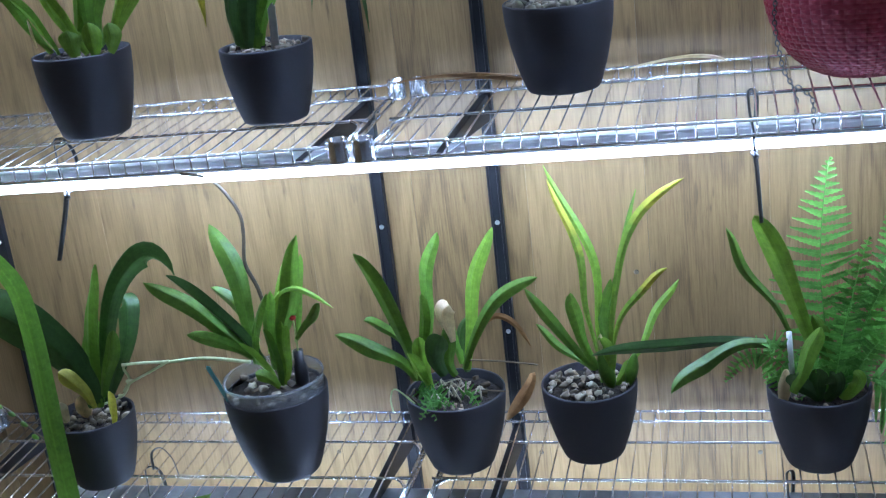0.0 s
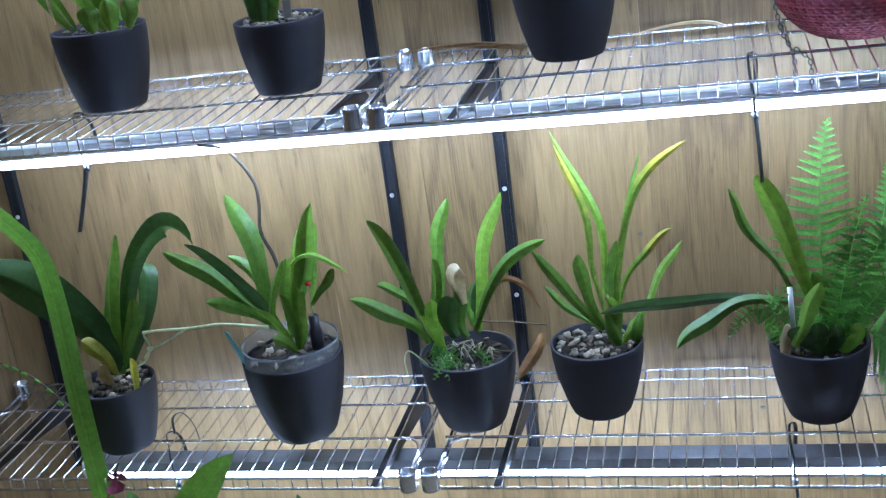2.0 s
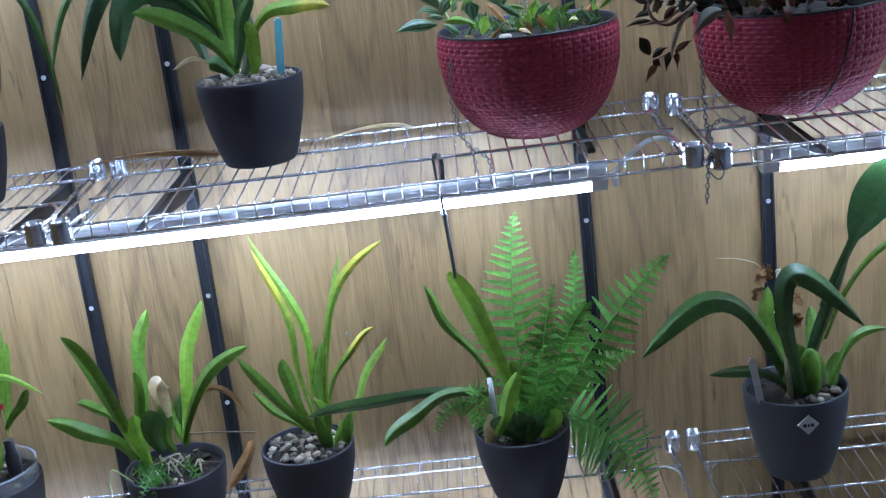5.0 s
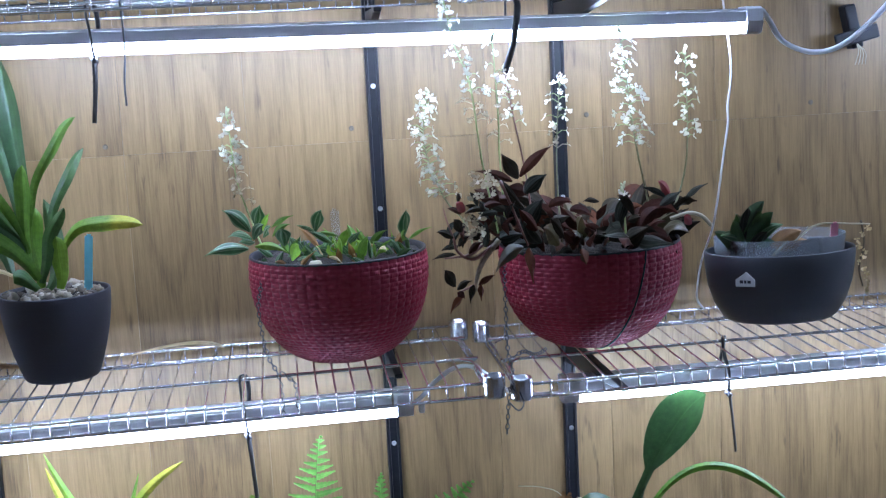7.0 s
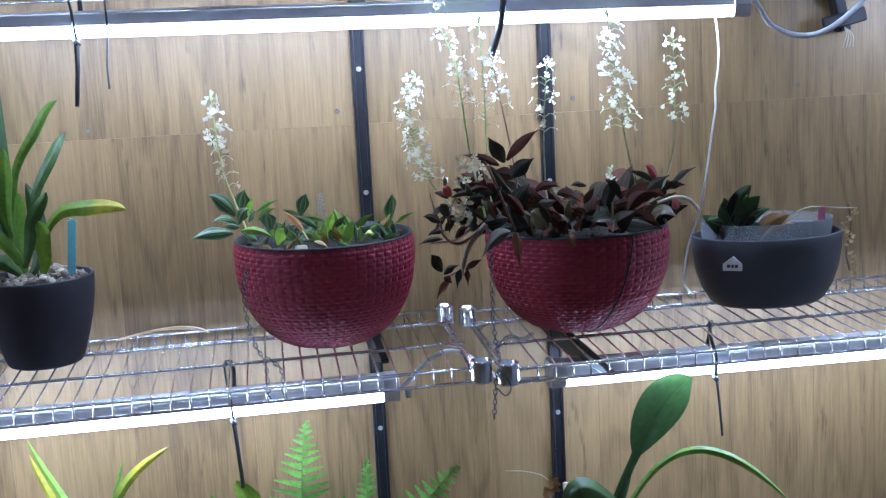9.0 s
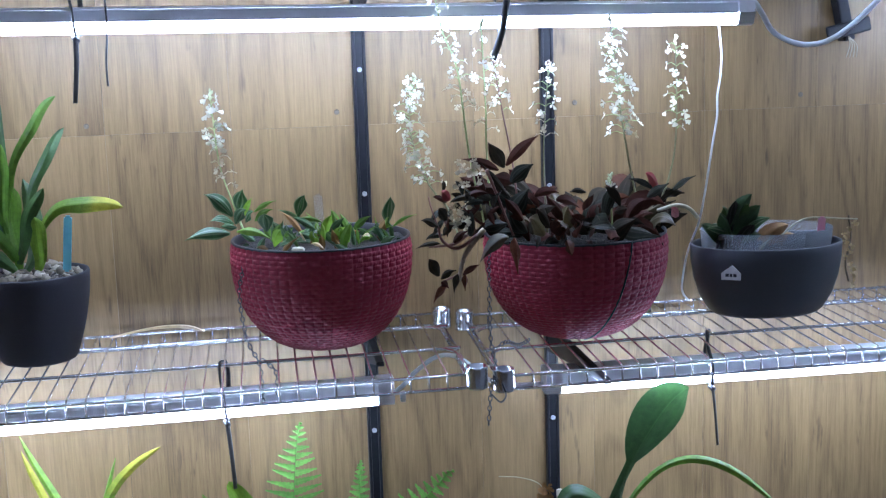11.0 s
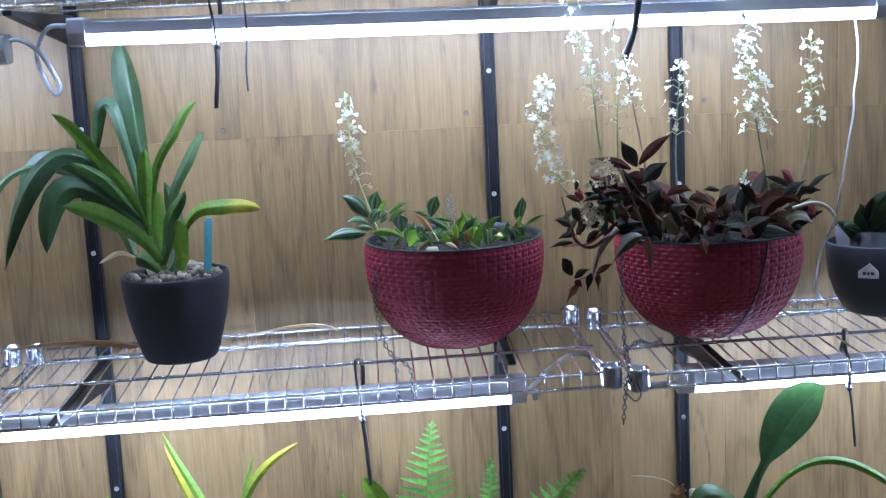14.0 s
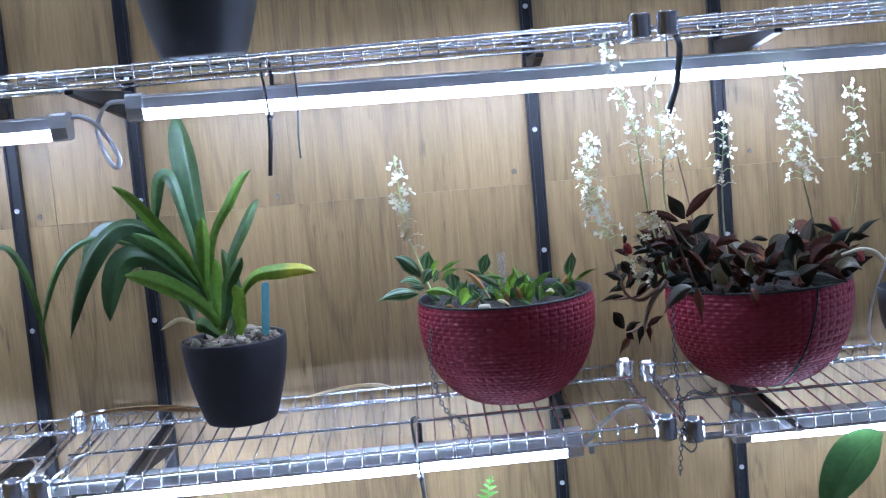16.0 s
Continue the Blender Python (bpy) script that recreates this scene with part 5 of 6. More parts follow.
def woven_planter(x, y, z, r, h, label, seam):
    """A hanging bowl of moulded wickerwork: staggered raised strands on a rounded shell."""
    t = thing("woven_planter", (x, y, z), label, "planter", "red woven planters")
    cols, rows = 54, 30
    bm = bmesh.new()
    grid = []
    nu, nv = cols * 5, rows * 4
    for k in range(nv + 1):
        t0 = k / nv
        rr = r * math.sin(0.30 + 1.45 * t0) ** 0.74
        zz = z + h * (math.cos(0.30) - math.cos(0.30 + 1.45 * t0)) / (math.cos(0.30) - math.cos(1.75))
        row_i, row_f = divmod(k, 4)
        band = (0.0, 0.75, 1.0, 0.75)[row_f] if k < nv - 4 else 0.0
        ring = []
        for j in range(nu):
            # each strand bulges over one rib and dips behind the next
            over = math.cos(math.pi * (2.0 * j / 5 + row_i))
            rib = abs(math.sin(math.pi * j / 5)) ** 0.5
            lift = 0.0019 * band * (0.55 + 0.45 * over) - 0.0014 * (1 - rib)
            a = 2 * math.pi * j / nu
            ring.append(bm.verts.new((x + (rr + lift) * math.cos(a), y + (rr + lift) * math.sin(a), zz)))
        grid.append(ring)
    for a, b in zip(grid, grid[1:]):
        for j in range(nu):
            bm.faces.new((a[j], a[(j + 1) % nu], b[(j + 1) % nu], b[j]))
    bm.faces.new(grid[0][::-1])
    part("woven_shell", bm, RED, t, "", False)
    q = r * 0.987
    part("inner_pot", lathe([(0, h * 0.4), (q * 0.8, h * 0.42), (q - 0.0035, h - 0.004), (q - 0.003, h + 0.0012), (q + 0.0002, h + 0.0016), (q + 0.0008, h - 0.001), (q - 0.0008, h - 0.0025), (q - 0.002, h - 0.006), (q * 0.78, h * 0.4), (0, h * 0.35)], (x, y, z), 64), RED_INNER, t, "dark plastic inner pot with thin rim")
    rr = r - 0.007
    bm = lathe([(0, -0.004), (rr * 0.5, -0.005), (rr, -0.009), (rr * 0.95, -0.04), (0, -0.04)], (x, y, z + h), 40)
    for v in bm.verts:
        v.co.z += 0.006 * noise.noise(v.co * 45)
    part("soil", bm, SOIL, t, "dark bark and soil")
    if seam:
        # the dark groove of the seam, drawn as a thin black tube on the shell
        pts = []
        for k in range(13):
            t0 = k / 12
            rr2 = r * math.sin(0.30 + 1.45 * t0) ** 0.74 + 0.0008
            zz = z + h * (math.cos(0.30) - math.cos(0.30 + 1.45 * t0)) / (math.cos(0.30) - math.cos(1.75))
            a = seam + 0.40 * t0 ** 0.7
            pts.append((x + rr2 * math.cos(a), y + rr2 * math.sin(a), zz))
        part("seam_line", tube(pts, 0.0015, 6), TIE, t, "dark line of the seam in the weave")
    return t


def chain(owner, points, pitch=0.0062):
    """A fine black chain of separate links."""
    path = smooth_path(points, 40)
    run, last, k = 0.0, path[0], 0
    ring = []
    for a in range(10):
        t = 2 * math.pi * a / 10
        ring.append((0.0026 * math.cos(t), 0.0042 * math.sin(t)))
    for q in path[1:]:
        run += (q - last).length
        last_d = (q - last).normalized()
        last = q
        if run >= pitch:
            run = 0.0
            k += 1
            s = last_d.cross(Vector((0, 1, 0)) if k % 2 else Vector((1, 0, 0)))
            s = s.normalized() if s.length > 0.01 else last_d.orthogonal()
            pts = [q + s * u + last_d * v for u, v in ring]
            part("link", tube(pts + pts[:1], 0.0009, 4), TIE, owner)


basket_a = woven_planter(0.7135, 1.592, deck(0.712, 1.592), 0.1335, 0.160, "wine-red woven planter with young striped jewel orchids", 0)
basket_b = woven_planter(1.096, 1.578, deck(1.096, 1.578), 0.1385, 0.155, "wine-red woven planter full of dark jewel orchids", -1.59)
chain(basket_a, [(0.60, 1.53, 1.41), (0.592, 1.50, 1.37), (0.600, 1.48, 1.31), (0.615, 1.47, 1.275), (0.617, 1.465, 1.225)])
chain(basket_a, [(0.615, 1.47, 1.285), (0.628, 1.47, 1.275), (0.637, 1.47, 1.262), (0.638, 1.465, 1.225)])
chain(basket_b, [(0.955, 1.53, 1.42), (0.945, 1.48, 1.37), (0.942, 1.46, 1.29), (0.941, 1.42, 1.265), (0.926, 1.375, 1.25), (0.921, 1.375, 1.198)])
chain(basket_b, [(0.942, 1.46, 1.275), (0.965, 1.47, 1.285), (0.99, 1.5, 1.272), (1.01, 1.52, 1.274)])
for _sx, _p in ((0.025, basket_b),):
    _pts = smooth_path([(0.926, 1.375, 1.238), (0.938, 1.375, 1.226), (0.946, 1.375, 1.235), (0.941, 1.375, 1.252)], 6)
    part("hook", tube(_pts, 0.0012, 5), TIE, _p, "black wire hanging hook")


_z = 1.434
def young(x, y, z, tx, ty, tz, w, mat):
    oval_leaf(basket_a, (x, y, z), (tx, ty, tz), w * 1.1, mat, (random.uniform(-0.3, 0.3), -1, random.uniform(0.2, 0.7)), random.uniform(0.02, 0.14), 1.6)


young(0.588, 1.520, 1.480, 0.551, 1.504, 1.515, 0.023, JEWEL)
young(0.596, 1.530, 1.486, 0.604, 1.514, 1.518, 0.023, JEWEL)
young(0.584, 1.510, 1.457, 0.523, 1.476, 1.456, 0.020, JEWEL)
young(0.618, 1.540, 1.482, 0.650, 1.507, 1.501, 0.008, LEAF)
young(0.619, 1.530, 1.470, 0.645, 1.512, 1.488, 0.010, LEAF)
young(0.635, 1.500, 1.459, 0.632, 1.480, 1.486, 0.023, JEWEL)
young(0.594, 1.480, 1.464, 0.642, 1.458, 1.453, 0.013, LEAF_LIGHT)
young(0.644, 1.475, 1.441, 0.654, 1.446, 1.468, 0.017, LEAF_LIGHT)
young(0.603, 1.520, 1.476, 0.617, 1.497, 1.507, 0.009, LEAF_LIGHT)
young(0.592, 1.510, 1.470, 0.608, 1.487, 1.493, 0.017, JEWEL)
young(0.606, 1.510, 1.472, 0.618, 1.487, 1.490, 0.013, JEWEL)
young(0.590, 1.500, 1.472, 0.558, 1.468, 1.481, 0.013, JEWEL)
young(0.594, 1.490, 1.468, 0.572, 1.464, 1.474, 0.012, JEWEL)
young(0.681, 1.580, 1.466, 0.691, 1.553, 1.501, 0.020, JEWEL)
young(0.705, 1.570, 1.448, 0.670, 1.549, 1.472, 0.012, JEWEL)
young(0.681, 1.580, 1.466, 0.652, 1.565, 1.480, 0.006, JEWEL)
young(0.716, 1.600, 1.454, 0.678, 1.584, 1.463, 0.007, LEAF)
young(0.718, 1.560, 1.442, 0.728, 1.536, 1.472, 0.015, LEAF_LIGHT)
young(0.738, 1.500, 1.431, 0.752, 1.474, 1.470, 0.014, LEAF)
young(0.701, 1.530, 1.442, 0.701, 1.500, 1.457, 0.013, JEWEL)
young(0.726, 1.580, 1.441, 0.748, 1.546, 1.467, 0.010, JEWEL)
young(0.717, 1.540, 1.436, 0.712, 1.506, 1.467, 0.010, LEAF_LIGHT)
young(0.727, 1.530, 1.437, 0.738, 1.504, 1.459, 0.010, LEAF_LIGHT)
young(0.812, 1.570, 1.452, 0.815, 1.541, 1.495, 0.023, JEWEL)
young(0.807, 1.550, 1.448, 0.808, 1.523, 1.468, 0.015, LEAF_LIGHT)
young(0.817, 1.560, 1.447, 0.851, 1.543, 1.466, 0.006, LEAF)
young(0.810, 1.540, 1.438, 0.779, 1.516, 1.449, 0.011, JEWEL)
young(0.765, 1.530, 1.428, 0.761, 1.506, 1.456, 0.006, LEAF)
young(0.767, 1.540, 1.429, 0.790, 1.510, 1.456, 0.005, LEAF)
young(0.771, 1.530, 1.441, 0.779, 1.495, 1.443, 0.009, DRY_PALE)
young(0.689, 1.530, 1.438, 0.679, 1.502, 1.457, 0.006, DRY_PALE)
young(0.696, 1.500, 1.439, 0.714, 1.468, 1.433, 0.006, DRY_PALE)
young(0.751, 1.550, 1.440, 0.737, 1.525, 1.457, 0.009, LEAF_LIGHT)
young(0.785, 1.530, 1.439, 0.769, 1.515, 1.435, 0.008, LEAF_LIGHT)
for _k in range(80):
    _a, _r = random.uniform(0, 6.283), 0.12 * math.sqrt(random.random())
    _x, _y = 0.712 + _r * math.cos(_a), 1.592 + _r * math.sin(_a)
    young(_x, _y, _z - 0.012, _x + random.uniform(-0.035, 0.035), _y + random.uniform(-0.03, 0.01), _z + random.uniform(-0.004, 0.026), random.uniform(0.006, 0.014), random.choice((JEWEL, JEWEL, LEAF, LEAF_LIGHT, LEAF_DARK, DRY_BROWN)))
label_stick(basket_a, (0.714, 1.60, _z - 0.01), (0.712, 1.60, _z + 0.062), 0.013, GLASS, "clear plastic label stake")
_bm = box((0.668, 1.485, _z - 0.016), (0.686, 1.499, _z + 0.002), 0.004)
part("bark_chip", _bm, CANE, basket_a, "pale bark chip")
flower_spike(basket_a, [(0.603, 1.54, _z + 0.02), (0.590, 1.56, 1.49), (0.573, 1.56, 1.552), (0.566, 1.555, 1.648)], 0.36, 14, 0.0092, 11)

# dark jewel orchid: many bronze leaves with red undersides, and white spikes
_rng = random.Random(11)
_c = Vector((1.096, 1.578, 1.426))
for _k in range(135):
    _a = _rng.uniform(0, 6.283)
    _r = 0.124 * math.sqrt(_rng.random())
    _up = 0.05 if _r * math.cos(_a) < -0.05 else 0.024
    _q = _c + Vector((_r * math.cos(_a), _r * math.sin(_a), _rng.uniform(-0.01, _up)))
    _out = Vector((math.cos(_a) * 0.9 + _rng.uniform(-0.6, 0.6), math.sin(_a) * 0.6 - 0.2, _rng.uniform(-0.25, 0.75)))
    _len = _rng.uniform(0.034, 0.068)
    _tip = _q + _out.normalized() * _len
    _tip.y = min(_tip.y, 1.74)
    oval_leaf(basket_b, _q, _tip, _len * _rng.uniform(0.36, 0.66), _rng.choice((JEWEL_DARK, JEWEL_DARK, JEWEL_DARK, JEWEL_RED, JEWEL_RED, JEWEL_OLIVE, JEWEL_DUSK, JEWEL_COPPER)), (_rng.uniform(-0.9, 0.9), -0.8, _rng.uniform(-0.2, 0.8)), _rng.uniform(0.0, 0.3), _rng.uniform(1.1, 1.6))
for _k in range(26):
    _q = Vector((_rng.uniform(0.875, 0.95), _rng.uniform(1.45, 1.50), _rng.uniform(1.44, 1.51)))
    _len = _rng.uniform(0.02, 0.036)
    oval_leaf(basket_b, _q, _q + Vector((_rng.uniform(-1, 0.6), _rng.uniform(-0.5, 0.2), _rng.uniform(-0.8, 1))).normalized() * _len, _len * _rng.uniform(0.3, 0.5), _rng.choice((JEWEL_DARK, JEWEL_RED, JEWEL_DUSK)), (_rng.uniform(-0.7, 0.7), -0.8, _rng.uniform(-0.2, 0.8)), 0.1)
def jewel(x, y, z, tx, ty, tz, w, mat):
    oval_leaf(basket_b, (x, y, z), (tx, ty, tz), w, mat, (_rng.uniform(-0.5, 0.5), -1, _rng.uniform(0.0, 0.7)), _rng.uniform(0.0, 0.16), 1.3)


jewel(0.974, 1.482, 1.538, 1.015, 1.456, 1.580, 0.017, JEWEL_RED)
jewel(0.972, 1.490, 1.534, 0.946, 1.466, 1.573, 0.023, JEWEL_DARK)
jewel(0.978, 1.473, 1.515, 1.008, 1.459, 1.541, 0.025, JEWEL_DUSK)
jewel(0.969, 1.516, 1.528, 0.917, 1.518, 1.546, 0.015, JEWEL_RED)
jewel(0.990, 1.508, 1.511, 0.953, 1.487, 1.522, 0.023, JEWEL_RED)
jewel(0.975, 1.497, 1.502, 0.921, 1.478, 1.511, 0.019, JEWEL_RED)
jewel(0.974, 1.479, 1.496, 0.934, 1.453, 1.545, 0.015, JEWEL_DARK)
jewel(0.976, 1.481, 1.461, 1.008, 1.488, 1.503, 0.031, JEWEL_DUSK)
jewel(0.942, 1.511, 1.446, 0.985, 1.514, 1.450, 0.029, JEWEL_DUSK)
jewel(0.932, 1.510, 1.477, 0.915, 1.488, 1.507, 0.017, JEWEL_DUSK)
jewel(0.952, 1.485, 1.490, 0.917, 1.481, 1.501, 0.019, JEWEL_DARK)
jewel(0.902, 1.507, 1.453, 0.929, 1.511, 1.457, 0.019, JEWEL_DARK)
jewel(0.897, 1.514, 1.472, 0.878, 1.487, 1.462, 0.015, JEWEL_DARK)
jewel(0.936, 1.500, 1.442, 0.912, 1.497, 1.441, 0.012, JEWEL_RED)
jewel(0.969, 1.452, 1.440, 0.924, 1.432, 1.410, 0.023, JEWEL_OLIVE)
jewel(0.978, 1.452, 1.439, 0.978, 1.432, 1.391, 0.021, JEWEL_COPPER)
jewel(1.015, 1.452, 1.438, 1.005, 1.432, 1.426, 0.015, JEWEL_DARK)
jewel(1.053, 1.452, 1.432, 1.055, 1.432, 1.412, 0.017, JEWEL_COPPER)
jewel(1.017, 1.495, 1.490, 1.047, 1.472, 1.497, 0.015, JEWEL_RED)
jewel(1.048, 1.494, 1.483, 1.076, 1.467, 1.474, 0.017, JEWEL_RED)
jewel(1.068, 1.517, 1.451, 1.039, 1.521, 1.489, 0.023, JEWEL_RED)
jewel(1.031, 1.497, 1.453, 1.004, 1.479, 1.474, 0.019, JEWEL_DARK)
jewel(1.093, 1.515, 1.464, 1.108, 1.508, 1.488, 0.013, JEWEL_RED)
jewel(1.103, 1.514, 1.440, 1.122, 1.518, 1.473, 0.023, JEWEL_RED)
jewel(1.094, 1.495, 1.443, 1.067, 1.482, 1.463, 0.017, JEWEL_RED)
jewel(1.120, 1.500, 1.456, 1.134, 1.487, 1.503, 0.021, JEWEL_DUSK)
jewel(1.138, 1.478, 1.472, 1.110, 1.460, 1.504, 0.015, JEWEL_DARK)
jewel(1.139, 1.511, 1.460, 1.151, 1.482, 1.468, 0.015, JEWEL_DARK)
jewel(1.147, 1.472, 1.456, 1.174, 1.467, 1.482, 0.023, JEWEL_RED)
jewel(1.180, 1.484, 1.483, 1.210, 1.475, 1.503, 0.017, JEWEL_DUSK)
jewel(1.199, 1.494, 1.492, 1.175, 1.477, 1.519, 0.017, RED_LEAF)
jewel(1.229, 1.520, 1.486, 1.258, 1.498, 1.509, 0.013, JEWEL_DUSK)
jewel(1.191, 1.491, 1.493, 1.147, 1.469, 1.513, 0.010, JEWEL_DUSK)
jewel(1.094, 1.502, 1.492, 1.065, 1.483, 1.496, 0.010, JEWEL_DARK)
jewel(1.123, 1.488, 1.433, 1.076, 1.488, 1.450, 0.023, JEWEL_DARK)
jewel(1.166, 1.486, 1.437, 1.137, 1.478, 1.449, 0.019, JEWEL_RED)
jewel(1.204, 1.515, 1.425, 1.206, 1.489, 1.409, 0.010, JEWEL_RED)
jewel(1.048, 1.473, 1.435, 1.028, 1.452, 1.459, 0.019, JEWEL_RED)
jewel(1.013, 1.508, 1.434, 1.029, 1.503, 1.456, 0.023, JEWEL_DARK)
jewel(1.074, 1.482, 1.435, 1.093, 1.465, 1.451, 0.019, JEWEL_DARK)
jewel(1.144, 1.479, 1.432, 1.164, 1.467, 1.444, 0.019, JEWEL_RED)
jewel(0.994, 1.472, 1.460, 0.968, 1.470, 1.494, 0.023, JEWEL_RED)
jewel(0.964, 1.515, 1.457, 0.951, 1.523, 1.481, 0.021, JEWEL_DARK)
jewel(1.022, 1.507, 1.465, 1.053, 1.515, 1.472, 0.019, JEWEL_DARK)
jewel(0.868, 1.445, 1.392, 0.854, 1.440, 1.418, 0.019, JEWEL_DARK)
jewel(0.871, 1.445, 1.388, 0.892, 1.440, 1.400, 0.013, JEWEL_DARK)
jewel(0.895, 1.445, 1.393, 0.888, 1.440, 1.368, 0.012, JEWEL_DARK)
jewel(0.906, 1.445, 1.392, 0.904, 1.440, 1.370, 0.012, JEWEL_COPPER)
jewel(0.878, 1.445, 1.376, 0.859, 1.440, 1.355, 0.013, JEWEL_COPPER)
jewel(0.902, 1.445, 1.392, 0.925, 1.440, 1.406, 0.010, JEWEL_RED)
jewel(0.871, 1.445, 1.384, 0.881, 1.440, 1.375, 0.012, JEWEL_RED)
jewel(0.869, 1.445, 1.461, 0.845, 1.440, 1.472, 0.013, JEWEL_DARK)
jewel(0.871, 1.445, 1.438, 0.836, 1.440, 1.433, 0.008, JEWEL_DARK)
jewel(0.881, 1.445, 1.469, 0.870, 1.440, 1.488, 0.017, JEWEL_DARK)
jewel(0.890, 1.445, 1.438, 0.910, 1.440, 1.454, 0.013, JEWEL_RED)
jewel(0.876, 1.445, 1.449, 0.891, 1.440, 1.463, 0.012, JEWEL_DARK)
stick(basket_b, "trailing_stem", [(0.931, 1.450, 1.450), (0.898, 1.450, 1.429), (0.876, 1.450, 1.440), (0.870, 1.450, 1.460)], 0.003, RED_STEM, "dark trailing stem over the rim", 7, 5, 0.6)
stick(basket_b, "trailing_stem", [(0.935, 1.450, 1.454), (0.916, 1.450, 1.433), (0.905, 1.450, 1.414), (0.899, 1.450, 1.392), (0.901, 1.450, 1.384)], 0.0042, STEM_BROWN, "knotted pale brown trailing stem", 7, 5, 0.6)
stick(basket_b, "trailing_stem", [(0.911, 1.450, 1.448), (0.891, 1.450, 1.435), (0.856, 1.450, 1.433)], 0.0026, RED_STEM, "dark trailing stem over the rim", 7, 5, 0.6)
stick(basket_b, "trailing_stem", [(0.940, 1.450, 1.537), (0.957, 1.450, 1.493), (0.976, 1.450, 1.442)], 0.0024, RED_STEM, "dark trailing stem over the rim", 7, 5, 0.6)
stick(basket_b, "trailing_stem", [(0.899, 1.450, 1.392), (0.876, 1.450, 1.383), (0.871, 1.450, 1.371)], 0.002, RED_STEM, "dark trailing stem over the rim", 7, 5, 0.6)
stick(basket_b, "trailing_stem", [(0.870, 1.450, 1.460), (0.861, 1.450, 1.488), (0.858, 1.450, 1.503)], 0.0014, RED_STEM, "dark trailing stem over the rim", 7, 5, 0.6)
flower_spike(basket_b, [(0.91, 1.52, 1.43), (0.90, 1.545, 1.47), (0.872, 1.56, 1.51), (0.848, 1.56, 1.59), (0.857, 1.56, 1.66)], 0.37, 46, 0.0082, 0, STEM_DULL, 0.024)
flower_spike(basket_b, [(0.955, 1.56, 1.44), (0.934, 1.56, 1.55), (0.912, 1.505, 1.670), (0.890, 1.49, 1.728), (0.876, 1.488, 1.797)], 0.48, 24, 0.009, 9, GREEN_STEM, 0.021)
flower_spike(basket_b, [(0.965, 1.56, 1.45), (0.96, 1.56, 1.56), (0.955, 1.53, 1.625), (0.946, 1.50, 1.7345)], 0.45, 9, 0.008, 9, GREEN_STEM, 0.018)
flower_spike(basket_b, [(1.003, 1.54, 1.45), (0.998, 1.555, 1.53), (0.985, 1.56, 1.61), (0.972, 1.56, 1.69)], 0.66, 15, 0.0088, 0, RED_STEM, 0.019)
flower_spike(basket_b, [(1.045, 1.54, 1.43), (1.046, 1.56, 1.51), (1.047, 1.56, 1.578), (1.055, 1.56, 1.672)], 0.55, 13, 0.0084, 5, STEM_DULL, 0.019, STEM_BROWN)
flower_spike(basket_b, [(1.192, 1.54, 1.43), (1.186, 1.56, 1.475), (1.160, 1.535, 1.577), (1.146, 1.515, 1.649), (1.131, 1.50, 1.7345)], 0.46, 42, 0.0088, 1, STEM_DULL, 0.025)
flower_spike(basket_b, [(1.20, 1.54, 1.43), (1.238, 1.56, 1.502), (1.249, 1.56, 1.574), (1.246, 1.555, 1.703)], 0.52, 20, 0.0084, 0, STEM_DULL, 0.019)
flower_spike(basket_b, [(1.132, 1.5, 1.44), (1.131, 1.5, 1.477), (1.13, 1.5, 1.51)], 0.6, 4, 0.0085, 0, GREEN_STEM, 0.008)
_spent = Vector((0.912, 1.452, 1.525))
for _k in range(26):
    _q = _spent + Vector((_rng.uniform(-0.02, 0.015) - (0.012 if _k % 2 else -0.006), _rng.uniform(-0.006, 0.006), (_rng.uniform(-0.07, -0.03) if _k % 2 else _rng.uniform(-0.01, 0.025))))
    _bm = bmesh.new()
    floret(_bm, _q, 0.008, _rng)
    part("faded_flower", _bm, PETAL_TAN, basket_b)
for _x, _zz in ((0.888, 1.495), (1.217, 1.455)):
    oval_leaf(basket_b, (_x, 1.46, _zz), (_x - 0.012, 1.45, _zz + 0.014), 0.016, RED_LEAF)
_st = stick(basket_b, "trailing_stem", [(1.20, 1.50, 1.46), (1.225, 1.49, 1.468), (1.245, 1.49, 1.462), (1.262, 1.5, 1.446)], 0.003, CANE, "pale dry runner", 6)

# grey oval planter with clear liner
GX, GY = 1.415, 1.615
GZ = deck(GX, GY)
bowl = thing("oval_planter", (GX, GY, GZ), "slate grey oval planter with clear liner and small orchid", "planter")
_prof = [(0, 0), (0.072, 0), (0.084, 0.002), (0.092, 0.008), (0.106, 0.03), (0.116, 0.06), (0.1205, 0.09), (0.1215, 0.112), (0.1205, 0.1135), (0.117, 0.1135), (0.1165, 0.111), (0.113, 0.07), (0.10, 0.03), (0.08, 0.01), (0, 0.01)]
part("pot", lathe(_prof, (GX, GY, GZ), 64, 1.0, 0.72), POT_GREY, bowl)
part("clear_liner", lathe([(0.100, 0.05), (0.108, 0.135), (0.1072, 0.1355), (0.0992, 0.05), (0.100, 0.05)], (GX, GY, GZ), 56, 0.98, 0.70), FROSTED, bowl, "cloudy clear plastic liner")
part("soil", lathe([(0, 0.05), (0.06, 0.052), (0.098, 0.048), (0.09, 0.03), (0, 0.03)], (GX, GY, GZ), 40, 0.98, 0.68), SOIL, bowl, "dark bark and soil")
